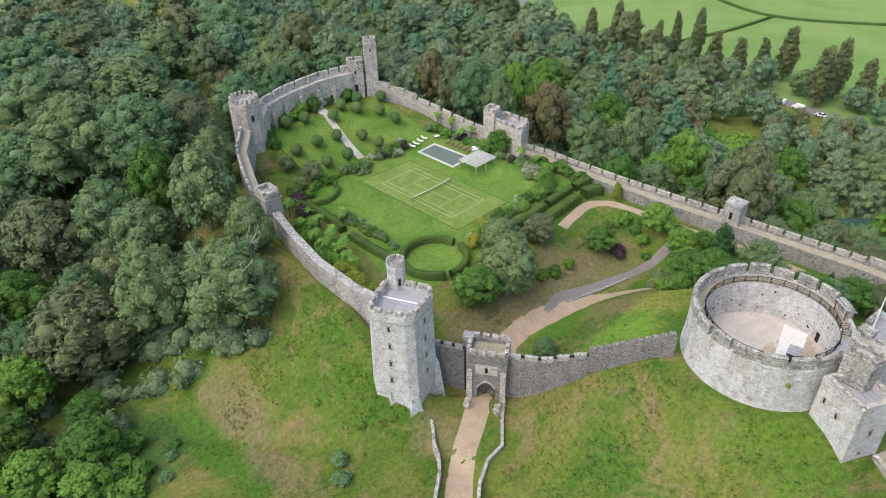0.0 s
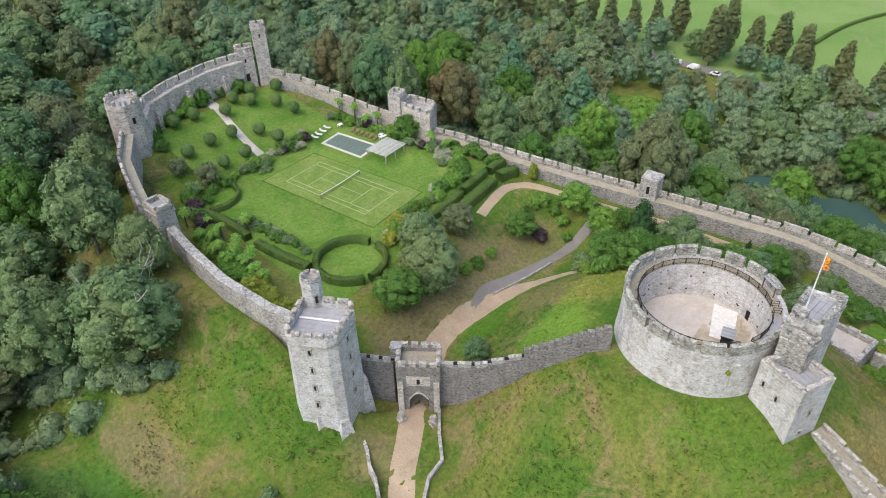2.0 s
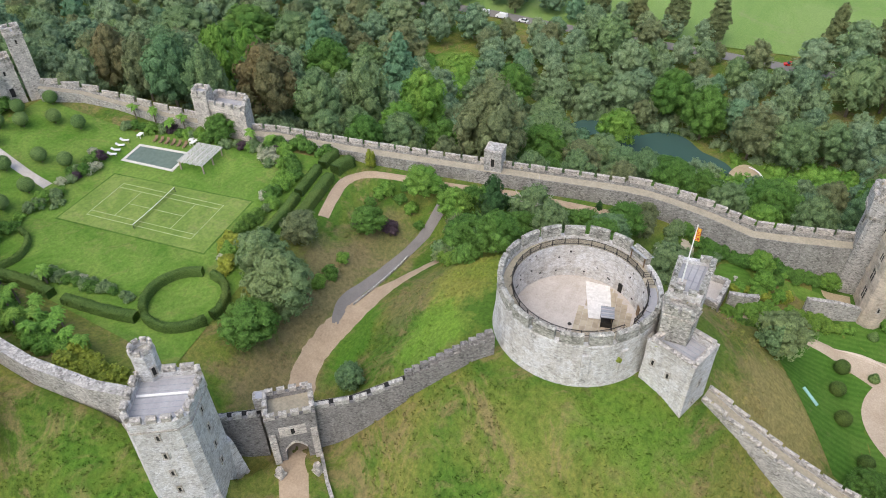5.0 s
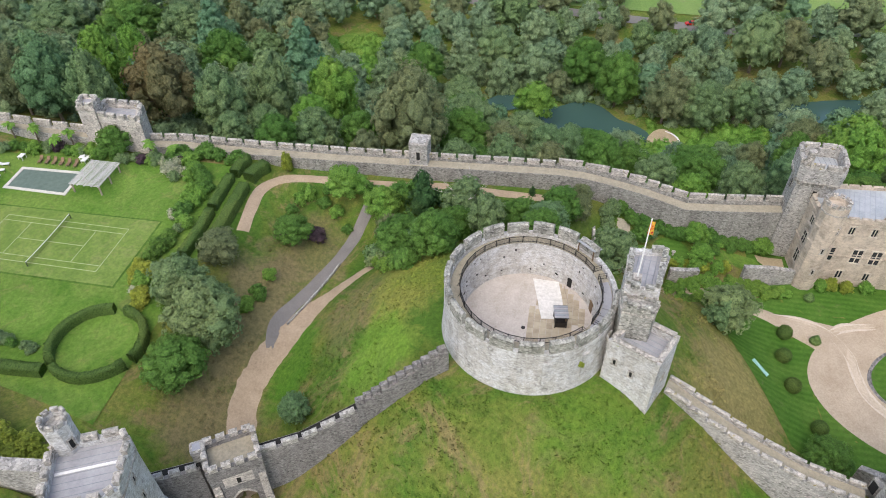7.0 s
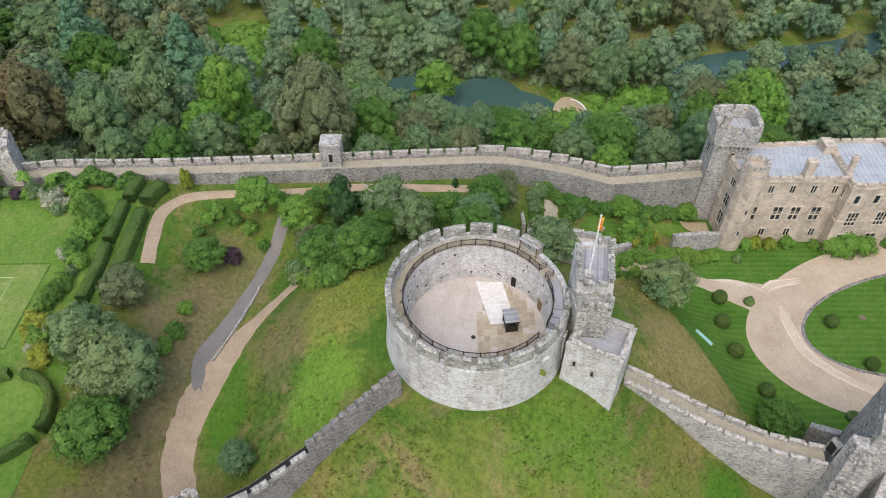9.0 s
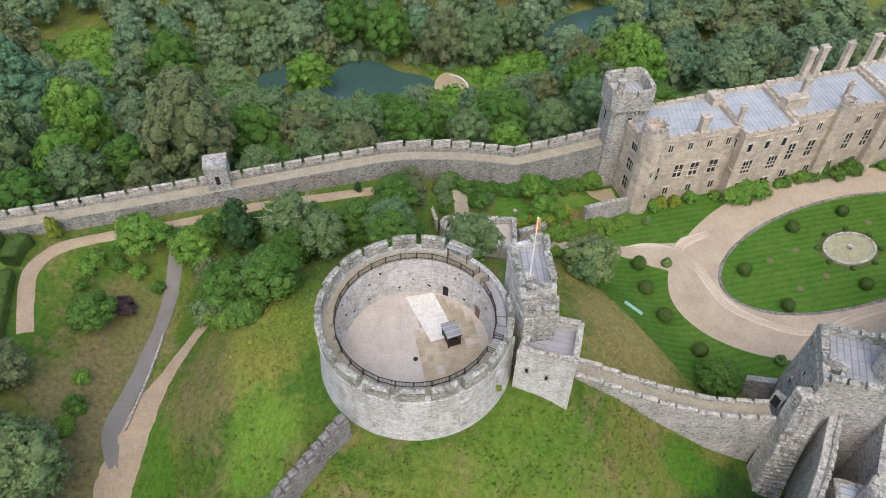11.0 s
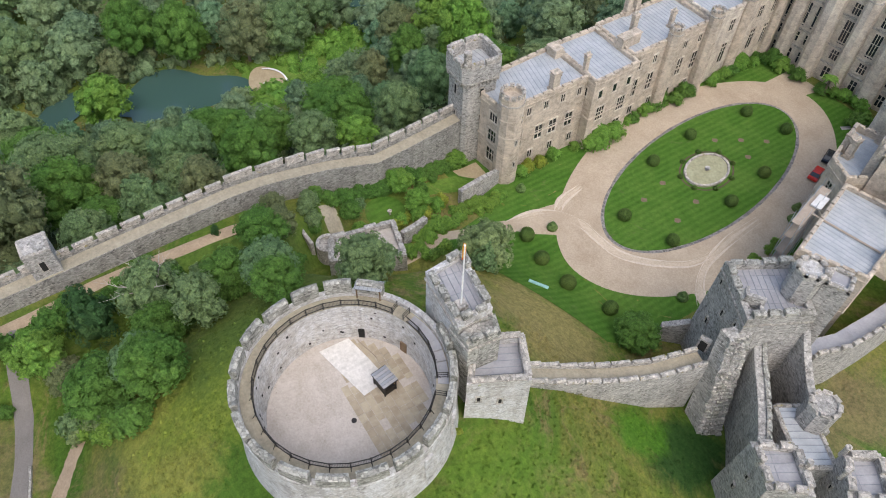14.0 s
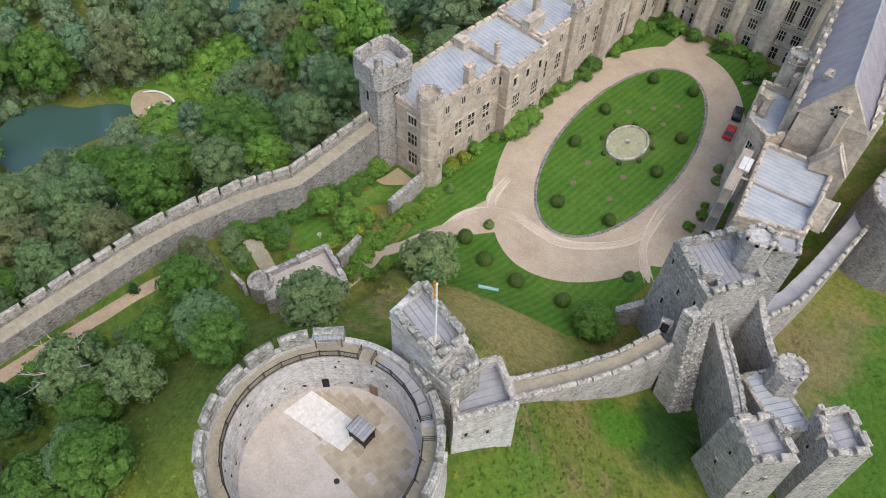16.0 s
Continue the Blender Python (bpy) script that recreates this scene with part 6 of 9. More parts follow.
# scaffold on the south range
sc = thing("scaffold", "steel tube scaffold with timber boards and sheeting", "scaffold")
for i in range(5):
    for j in range(2):
        p = Vector((84.6 + 0.55 * i * 1.3 / 1.3 + j * 1.6, -47.5 - i * 2.4 - j * 0.2))
        bm = bmesh.new()
        tube(bm, (p.x, p.y, -11.5), (p.x, p.y, 4.6), 0.05, 5)
        part("pole", bm, M_LEAD, sc)
for z in (-7, -3.6, -0.2, 2.8):
    for j in range(2):
        bm = bmesh.new()
        tube(bm, (84.3 + j * 1.6, -47 - j * 0.2, z), (87.1 + j * 1.6, -57.9 - j * 0.2, z), 0.045, 5)
        part("ledger", bm, M_LEAD, sc)
    bm = bmesh.new()
    box(bm, -5.2, -0.75, 0, 5.2, 0.75, 0.05, pose(86.4, -52.5, z + 0.05, 0, 0, -76))
    part("platform", bm, M_TEAK, sc, "weathered timber boards")
for x, y in ((86.2, -54.0),):
    bm = bmesh.new()
    box(bm, -1.7, -0.8, 0, 1.7, 0.8, 0.25, pose(x, y, 2.9, 0, 4, -76))
    part("sheeting", bm, M_SHEET, sc, "pale sheeting")
    bm = bmesh.new()
    box(bm, -5.5, -0.2, 0, 5.5, 0.2, 0.06, pose(80.5, -52.2, 2.85, 0, 0, 12))
    part("roof_board", bm, M_TEAK, sc)

M_BLOOM = mat("faded_blooms", simple((0.10, 0.12, 0.05), (0.27, 0.16, 0.14), 2.5, 6))
M_TRACK = mat("worn_gravel", simple((0.44, 0.36, 0.265), (0.60, 0.505, 0.39), 0.5, 3))
M_TRACK2 = mat("crushed_gravel", simple((0.49, 0.41, 0.315), (0.68, 0.59, 0.475), 0.6, 3))
# finials on the barbican towers
for x, y in ((62.9, -15.2), (59.8, -19.4), (56.9, -22.2), (58.6, -24.6)):
    fi = thing("corner_finial", "round pale stone finial at the tower's corner", "finial", "barbican finials")
    bm = bmesh.new()
    tube(bm, (x, y, 0.8), (x, y, 2.9), 0.34, 10, 0.3)
    part("shaft", bm, M_COPING, fi)
    bm = bmesh.new()
    tube(bm, (x, y, 2.9), (x, y, 3.1), 0.42, 10, 0.38)
    part("cap", bm, M_COPING, fi)
# fountain basin
fo = thing("fountain_basin", "round stone basin with shallow yellow-green water", "fountain")
bm = bmesh.new()
FC = (108.6, -59.2)


def basin(a, b):
    c, d = math.cos(OV_T), math.sin(OV_T)
    return [(FC[0] + a * math.cos(k * math.tau / 48) * c - b * math.sin(k * math.tau / 48) * d, FC[1] + a * math.cos(k * math.tau / 48) * d + b * math.sin(k * math.tau / 48) * c) for k in range(48)]


ring_wall(bm, basin(5.2, 3.7), basin(4.75, 3.25), -11.6, -10.95)
part("rim", bm, M_COPING, fo)
bm = bmesh.new()
prism(bm, basin(4.8, 3.3), -11.4, -11.15)
part("water", bm, mat("basin_water", simple((0.31, 0.30, 0.17), (0.44, 0.43, 0.27), 0.6, 2.0, 0.05), 0.15), fo)
bm = bmesh.new()
tube(bm, (*FC, -11.2), (*FC, -10.7), 0.35, 10, 0.2)
tube(bm, (*FC, -10.7), (*FC, -10.6), 0.5, 10, 0.5)
part("spout", bm, M_STONE, fo)
strip("flower_bed", [(*p, 0.9) for p in basin(5.9, 4.4)[::3] + basin(5.9, 4.4)[:1]], M_SOIL, "narrow dark planted bed round the basin", "flower bed", 0.18, 3, flat=-11.5)
patch("porch_paving", quad_fn((121.4, -88.6), (114.6, -89.6), (113.4, -97.8), (121.6, -97.6)), 10, 8, M_GRAVEL, "gravel apron before the porch", "paving", 0.14, flat=-11.5)
strip("court_path", [(103.4, -91.2, 1.0), (101.8, -95.0, 1.0), (100.4, -99.6, 1.0)], M_KEEPGRAVEL, "narrow paved path to the chapel door", "path", 0.14, 3, flat=-11.5)
# dark low edging round the oval
strip("oval_border", [(*oval_pt(26.7, 11.4, a * math.tau / 60), 0.7) for a in range(61)], M_DARKSTONE, "low dark grey stone edging round the oval lawn", "edging", 0.22, 3, flat=-11.5)


for x, y in ((103.8, -51.6), (102.2, -45.5), (109.0, -43.9), (110.4, -49.8), (107.1, -68.7), (113.8, -66.8), (111.2, -71.2), (108.3, -75.2)):
    patch("flower_bed", lambda u, v: (x + (0.58 + 0.12 * math.sin(5 * u * math.tau + x)) * v * math.cos(u * math.tau), y + (0.58 + 0.1 * math.cos(4 * u * math.tau)) * v * math.sin(u * math.tau)), 14, 2, M_BLOOM, "small round bed of faded pink flowers in the lawn", "flower bed", 0.19, flat=-11.5)
# pale wheel tracks worn into the drive
for track in ([(117.2, -19.5), (116.6, -24.2), (114.6, -28.2), (110.2, -30.7), (106.7, -30.8), (102.2, -31.5), (98.0, -34.6), (94.2, -40.2), (93.6, -46)], [(95.0, -58), (94.4, -51), (93.6, -46.9), (92.3, -42.2), (90.1, -38.6), (86.8, -35.8)], [(114.6, -28.4), (116.4, -31.5), (117.6, -36.5)]):
    last = len(track) - 1
    strip("worn_drive", [(p[0], p[1], 2.6 if 0 < i < last else 0.4) for i, p in enumerate(track)], M_TRACK, "broad pale worn strip in the gravel drive", "wheel track", 0.155, 3, flat=-11.5)
    for side in (-0.7, 0.7):
        pts = []
        for i, p in enumerate(track):
            d = (Vector(track[min(i + 1, last)]) - Vector(track[max(i - 1, 0)])).normalized()
            off = side + random.uniform(-0.2, 0.2)
            pts.append((p[0] - d.y * off, p[1] + d.x * off, random.uniform(0.15, 0.95) if 0 < i < last else 0.1))
        strip("wheel_track", pts, M_TRACK2, "pale worn wheel track in the gravel", "wheel track", 0.175, 3, flat=-11.5)



def car(x, y, yaw, paint, label, z=None, long=4.3, tall=1.45, van=False):
    c = thing("van" if van else "car", label, "van" if van else "car", "parked vehicles")
    zz = (lz(x, y) if z is None else z)
    c.matrix_world = pose(x, y, zz, 0, 0, yaw)
    w = 0.88 if not van else 1.0
    bm = bmesh.new()
    L = long / 2
    body = [(-L, 0.35), (-L + 0.1, 0.82), (-L * 0.5, 0.92), (L * 0.42, 0.95), (L - 0.15, 0.75), (L, 0.4), (L - 0.2, 0.22), (-L + 0.2, 0.22)]
    if van:
        body = [(-L, 0.35), (-L, 1.3), (L * 0.55, 1.3), (L - 0.1, 1.0), (L, 0.4), (L - 0.2, 0.25), (-L + 0.2, 0.25)]
    a = [bm.verts.new((p, -w, q)) for p, q in body]
    b = [bm.verts.new((p, w, q)) for p, q in body]
    bm.faces.new(a)
    bm.faces.new(b[::-1])
    for i in range(len(body)):
        j = (i + 1) % len(body)
        bm.faces.new((a[i], b[i], b[j], a[j]))
    part("body", bm, paint, c)
    bm = bmesh.new()
    cab = [(-L * 0.78, 0.9), (-L * 0.55, tall), (L * 0.12, tall), (L * 0.45, 0.93)]
    if van:
        cab = [(-L * 0.98, 1.29), (-L * 0.96, tall), (L * 0.42, tall), (L * 0.62, 1.29)]
    a = [bm.verts.new((p, -w * (0.95 if q < 1.29 or van else 0.75), q)) for p, q in cab]
    b = [bm.verts.new((p, w * (0.95 if q < 1.29 or van else 0.75), q)) for p, q in cab]
    bm.faces.new(a)
    bm.faces.new(b[::-1])
    for i in range(4):
        j = (i + 1) % 4
        bm.faces.new((a[i], b[i], b[j], a[j]))
    part("cabin", bm, paint if van else M_GLASS, c)
    if not van:
        bm = bmesh.new()
        box(bm, -L * 0.53, -w * 0.72, tall, L * 0.1, w * 0.72, tall + 0.03)
        part("roof", bm, paint, c)
    for px in (-L * 0.62, L * 0.62):
        for s in (-1, 1):
            bm = bmesh.new()
            tube(bm, (px, s * w - s * 0.18, 0.32), (px, s * w + s * 0.02, 0.32), 0.32, 12)
            part("wheel", bm, M_IRON, c)
    return c


M_RED = mat("red_paint", plain((0.55, 0.03, 0.02)), 0.25, 0, 0.5)
M_BLACK = mat("black_paint", plain((0.015, 0.02, 0.025)), 0.2, 0, 0.5)
M_CARW = mat("white_car_paint", plain((0.75, 0.75, 0.75)), 0.3, 0, 0.5)
car(97.0, -75.7, -76, M_RED, "red hatchback car parked on the gravel drive", -11.38)
car(98.8, -81.6, -70, M_BLACK, "black car with a dark glass roof on the gravel drive", -11.38)
for x, y, yaw, p, vn in ((306.5, 100.5, 82, M_CARW, True), (305.0, 92.0, 82, M_CARW, True), (303.5, 82, 84, M_CARW, False), (302.5, 74, 84, M_CARW, False), (310.5, 178, 88, M_CARW, False), (311.5, 187, 75, M_CARW, True), (318.5, 203, 72, M_CARW, True), (321.5, 211, 72, M_CARW, False)):
    car(x, y, yaw, p, "white van parked beside the valley road" if vn else "pale car parked beside the valley road", lz(x, y) + 0.5, 5.2 if vn else 4.3, 2.1 if vn else 1.45, vn)
car(294.2, -24, 98, M_RED, "red car on the valley road", lz(294, -24) + 0.5)

# walled garden by the round corner tower
curtain("garden_wall", "low flint garden wall", [(126.6, -24.0, -8.4, -13), (125.4, -19.4, -7.2, -13), (124.6, -14.6, -7.0, -13)], 0.9, 1, 1, 1, M_STONE, 0, 0, None)
curtain("garden_wall", "low flint garden wall", [(122.4, -6.4, -7.0, -13), (121.9, -4.4, -7.0, -13), (121.2, -1.2, -6.6, -13)], 0.9, 1, 1, 1, M_STONE, 0, 0, None)
CT = [(116.2, 0.8), (123.8, -1.2), (126.0, 9.4), (121.2, 11.8)]
tw = thing("ruined_bastion", "low roofless flint bastion with a gravel floor", "ruin")
bm = bmesh.new()
ring_wall(bm, CT, inset(CT, 0.7), -13, -5.9)
part("wall", bm, M_STONE, tw)
bm = bmesh.new()
prism(bm, inset(CT, 0.65), -12, -6.9)
part("floor", bm, M_KEEPGRAVEL, tw)
for i in range(4):
    a, b = Vector(inset(CT, 0.35)[i]), Vector(inset(CT, 0.35)[(i + 1) % 4])
    u = (b - a).normalized()
    merlons_on(tw, a + u * 0.2, b - u * 0.2, -5.9, -5.9, 0.72, 1.8, 0.8, 0.5, M_STONE, True, True)
bm = bmesh.new()
prism(bm, ngon(125.0, 10.2, 1.9, 16), -13, -6.5, 0.3)
part("round_bastion", bm, M_STONE, tw)
bm = bmesh.new()
ring_wall(bm, ngon(125.0, 10.2, 1.9, 16), ngon(125.0, 10.2, 1.4, 16), -6.5, -5.95)
part("round_parapet", bm, M_STONE, tw)
curtain("garden_wall", "low flint wall closing the garden", [(125.4, 12.6, -5.2, -9), (129.0, 13.0, -4.4, -9), (133.4, 12.0, -3.6, -9)], 0.6, 1, 1, 1, M_STONE, 0, 0, None)
patch("hall_terrace", quad_fn((132.8, -18.4), (131.2, -18.8), (127.2, -23.6), (132.8, -23.6)), 4, 6, M_SAND, "narrow paved terrace at the hall's foot", "paving", 0.12)
patch("knot_lawn", lambda u, v: (128.4 + 3.4 * v * math.cos(u * math.tau), -2.0 + 3.4 * v * math.sin(u * math.tau)), 28, 4, M_QUAD, "small mown lawn in the walled garden", "lawn", 0.12)
patch("bed_lawn", quad_fn((126.2, -22.0), (131.4, -18.2), (131.6, -10.4), (128.6, -10.4)), 8, 12, M_LAWN, "bright green plot under the curtain wall", "lawn", 0.10)
strip("walled_path", [(131.6, 7.2, 2.6), (129.4, 7.2, 2.6), (127.2, 7.2, 2.4)], M_WALK, "pale path in the walled garden", "path", 0.16)
bb = thing("bird_bath", "pale stone bird bath on the small lawn", "bird bath")
bm = bmesh.new()
zb = lz(127.6, -2.4)
tube(bm, (127.6, -2.4, zb), (127.6, -2.4, zb + 0.8), 0.2, 8, 0.14)
part("pedestal", bm, M_COPING, bb)
bm = bmesh.new()
tube(bm, (127.6, -2.4, zb + 0.8), (127.6, -2.4, zb + 1.0), 0.3, 10, 0.42)
part("bowl", bm, M_COPING, bb)
# rolled sheet on the slope
bm = bmesh.new()
tube(bm, (103.0, -13.2, lz(103, -13.2) + 0.25), (100.8, -15.4, lz(100.8, -15.4) + 0.25), 0.28, 8)
tagged(part("rolled_sheet", bm, mat("teal_sheet", plain((0.25, 0.45, 0.42)), 0.6)), "pale teal rolled sheet lying on the grass", "rolled sheet")


# ---- garden things ----
def court():
    c = thing("tennis_court", "grass tennis court with white lines and a net", "tennis court")
    z = lz(100, 106) + 0.225
    X, Y = 96.15, 94.5
    lines = [(0, 0, 10.97, .05), (0, 23.72, 10.97, 23.77), (0, 0, .05, 23.77), (10.92, 0, 10.97, 23.77), (1.37, 0, 1.42, 23.77), (9.55, 0, 9.6, 23.77), (1.37, 5.48, 9.6, 5.53), (1.37, 18.24, 9.6, 18.29), (5.46, 5.48, 5.51, 18.29)]
    for x0, y0, x1, y1 in lines:
        bm = bmesh.new()
        box(bm, X + x0 - 0.02, Y + y0 - 0.02, z - 0.02, X + x1 + 0.02, Y + y1 + 0.02, z + 0.012)
        part("line", bm, M_LINE, c)
    y = Y + 11.885
    bm = bmesh.new()
    for k in range(31):
        t = k / 30
        x = X - 0.9 + 12.77 * t
        if k < 30:
            x2 = X - 0.9 + 12.77 * (k + 1) / 30
            s = lambda u: 1.07 - 0.16 * (1 - (2 * u - 1) ** 2)
            vs = [bm.verts.new(v) for v in ((x, y, z), (x2, y, z), (x2, y, z + s((k + 1) / 30)), (x, y, z + s(t)))]
            bm.faces.new(vs)
    net = part("net", bm, M_NET, c)
    bm = bmesh.new()
    for k in range(30):
        s = lambda u: 1.07 - 0.16 * (1 - (2 * u - 1) ** 2)
        tube(bm, (X - 0.9 + 12.77 * k / 30, y, z + s(k / 30)), (X - 0.9 + 12.77 * (k + 1) / 30, y, z + s((k + 1) / 30)), 0.07, 4)
    part("net_band", bm, M_WHITE, net)
    for px in (X - 0.9, X + 11.87):
        bm = bmesh.new()
        tube(bm, (px, y, z - 0.1), (px, y, z + 1.1), 0.06, 8)
        part("net_post", bm, M_IRON, c)


M_LINE = mat("chalk_line", simple((0.27, 0.34, 0.13), (0.50, 0.54, 0.34), 0.9, 5, 0.1))


def net_build(t, b):
    b.inputs["Base Color"].default_value = (0.03, 0.04, 0.03, 1)
    b.inputs["Alpha"].default_value = 0.3


M_NET = mat("net_cord", net_build)
court()


M_GREYWOOD = mat("silvered_timber", simple((0.44, 0.43, 0.40), (0.60, 0.59, 0.56), 1.5))


def pool():
    p = thing("swimming_pool", "rectangular pool of grey-green water with a pale stone rim", "swimming pool")
    z = lz(117, 118) + 0.12
    O = [(114.0, 111.4), (121.4, 111.9), (120.9, 125.0), (114.1, 124.6)]
    bm = bmesh.new()
    ring_wall(bm, O, inset(O, 0.65), z - 0.3, z + 0.12)
    part("rim", bm, M_RIM, p)
    bm = bmesh.new()
    prism(bm, inset(O, 0.6), z - 0.3, z + 0.02)
    part("water", bm, M_POOL, p)
    # pergola
    g = thing("pergola", "pale timber slatted pergola beside the pool", "pergola")
    Q = [(115.4, 104.6), (122.6, 104.9), (122.6, 110.4), (115.4, 110.2)]
    for x, y in [Q[0], Q[1], Q[2], Q[3], (119.0, 104.7), (119.0, 110.3)]:
        bm = bmesh.new()
        box(bm, x - 0.12, y - 0.12, z - 0.2, x + 0.12, y + 0.12, z + 1.9)
        part("post", bm, M_TEAK, g)
    for k in range(5):
        y = 104.6 + k * 1.42
        bm = bmesh.new()
        box(bm, 115.1, y - 0.08, z + 1.9, 122.9, y + 0.08, z + 2.1)
        part("beam", bm, M_GREYWOOD, g)
    for k in range(24):
        x = 115.2 + k * 0.33
        bm = bmesh.new()
        box(bm, x - 0.06, 104.4, z + 2.1, x + 0.06, 110.6, z + 2.2)
        part("slat", bm, M_GREYWOOD, g)
    # loungers
    def lounger(x, y, yaw, material, label):
        l = thing("sun_lounger", label, "lounger", "pool loungers")
        l.matrix_world = pose(x, y, lz(x, y) + 0.12, 0, 0, yaw)
        bm = bmesh.new()
        box(bm, -0.33, -0.95, 0.3, 0.33, 0.35, 0.42)
        part("seat", bm, material, l)
        bm = bmesh.new()
        box(bm, -0.33, 0, 0, 0.33, 0.75, 0.1, pose(0, 0.35, 0.33, 40))
        part("backrest", bm, material, l)
        for a in (-0.28, 0.28):
            for b in (-0.85, 0.3):
                bm = bmesh.new()
                box(bm, a - 0.03, b - 0.03, -0.15, a + 0.03, b + 0.03, 0.3)
                part("leg", bm, M_TEAK, l)
    for x, y in ((114.6, 127.0), (116.2, 127.3), (118.0, 127.6), (119.9, 127.9)):
        lounger(x, y, 20, M_WHITE, "cream cushioned sun lounger on the grass")
    for k in range(6):
        lounger(123.4, 114.8 + k * 1.55, -80, M_WOOD, "brown timber sun lounger beside the pool")
    for x, y in ((124.6, 113.6), (125.6, 114.6), (126.0, 113.2), (123.2, 126.4)):
        t = thing("garden_table", "white garden table on the pool lawn", "table", "white garden furniture")
        zz = lz(x, y) + 0.1
        bm = bmesh.new()
        box(bm, x - 0.7, y - 0.5, zz + 0.66, x + 0.7, y + 0.5, zz + 0.74)
        part("tabletop", bm, M_WHITE, t)
        for a in (-0.6, 0.6):
            for b in (-0.4, 0.4):
                bm = bmesh.new()
                box(bm, x + a - 0.04, y + b - 0.04, zz - 0.1, x + a + 0.04, y + b + 0.04, zz + 0.66)
                part("leg", bm, M_WHITE, t)


pool()


def np_mesh(name, verts, quads, smooth=False, tris=None):
    """A mesh of quads, and triangles if given, from arrays."""
    me = bpy.data.meshes.new(name)
    me.vertices.add(len(verts))
    me.vertices.foreach_set("co", np.ascontiguousarray(verts, np.float32).ravel())
    nt = 0 if tris is None else len(tris)
    idx = quads.ravel() if not nt else np.concatenate([quads.ravel(), tris.ravel()])
    start = np.arange(len(quads)) * 4
    if nt:
        start = np.concatenate([start, quads.size + np.arange(nt) * 3])
    me.loops.add(len(idx))
    me.loops.foreach_set("vertex_index", np.ascontiguousarray(idx, np.int32))
    me.polygons.add(len(start))
    me.polygons.foreach_set("loop_start", np.ascontiguousarray(start, np.int32))
    me.update(calc_edges=True)
    if smooth:
        me.polygons.foreach_set("use_smooth", [True] * len(me.polygons))
    return me


def sphere_quads(n=6, m=4):
    v, q = [], []
    for j in range(m + 1):
        th = math.pi * (0.04 + 0.92 * j / m)
        for i in range(n):
            a = i * math.tau / n + j * 0.4
            v.append((math.sin(th) * math.cos(a), math.sin(th) * math.sin(a), math.cos(th)))
    for j in range(m):
        for i in range(n):
            q.append((j * n + i, (j + 1) * n + i, (j + 1) * n + (i + 1) % n, j * n + (i + 1) % n))
    return np.array(v), np.array(q)


SPH_V, SPH_Q = sphere_quads()
BALL_V, BALL_Q = sphere_quads(14, 9)


def foliage(seed, lobes, count, leaf, tilt=0.8, core=0.86, clumps=4):
    """Leaves in ragged clumps over a set of lobes (x, y, z, rx, rz): corners, quads of the inner mass, triangles of the leaves."""
    rng = np.random.RandomState(seed)
    L = np.array(lobes, float)
    w = L[:, 3] ** 2
    pick = rng.choice(len(L), size=int(count * 2.6), p=w / w.sum())
    d = rng.normal(size=(len(pick), 3))
    d /= np.linalg.norm(d, axis=1)[:, None]
    d[:, 2] = np.where((d[:, 2] < -0.5), -d[:, 2], d[:, 2])
    # gather the leaves round the tips of twigs
    tips = rng.normal(size=(len(L), 26, 3))
    tips /= np.linalg.norm(tips, axis=2)[:, :, None]
    T = tips[pick]
    near = (T * d[:, None, :]).sum(2).argmax(1)
    T = T[np.arange(len(pick)), near]
    clipped = core > 0.95
    d = d if clipped else d * 0.55 + T * 0.45
    d /= np.linalg.norm(d, axis=1)[:, None]
    close = np.clip((d * T).sum(1), 0, 1) ** 6
    S = np.stack([L[pick, 3], L[pick, 3], L[pick, 4]], 1)
    p = L[pick, :3] + d * S * (rng.uniform(0.96, 1.03, len(pick)) if clipped else rng.uniform(0.84, 1.06, len(pick)) + 0.14 * close)[:, None]
    inside = np.zeros(len(p), bool)
    for l in L:
        inside |= (((p - l[:3]) / np.array([l[3], l[3], l[4]])) ** 2).sum(1) < 0.68
    keep = np.where(~inside)[0][:count]
    p, n = p[keep], d[keep] / S[keep]
    n /= np.linalg.norm(n, axis=1)[:, None]
    n = n + rng.normal(size=n.shape) * tilt * 0.5
    n[:, 2] += 0.3
    n /= np.linalg.norm(n, axis=1)[:, None]
    a = np.cross(n, rng.normal(size=n.shape))
    a /= np.linalg.norm(a, axis=1)[:, None]
    b = np.cross(n, a)
    s = leaf * rng.uniform(0.55, 1.3, (len(p), 1))
    c = np.stack([p + a * s, p - a * s * 0.55 + b * s * 0.8, p - a * s * 0.55 - b * s * 0.8], 1)
    v, q = [], []
    off = 0
    for k, l in enumerate(L):
        bv, bq = (BALL_V, BALL_Q) if clipped else (SPH_V, SPH_Q)
        bump_ = 1 + rng.uniform(-0.16, 0.1, (len(bv), 1)) * (0.25 if clipped else 1.0)
        v.append(l[:3] + bv * bump_ * np.array([l[3], l[3], l[4]]) * core)
        q.append(bq + off)
        off += len(bv)
    v.append(c.reshape(-1, 3))
    tri = np.arange(len(p) * 3).reshape(-1, 3) + off
    return np.concatenate(v), np.concatenate(q), tri


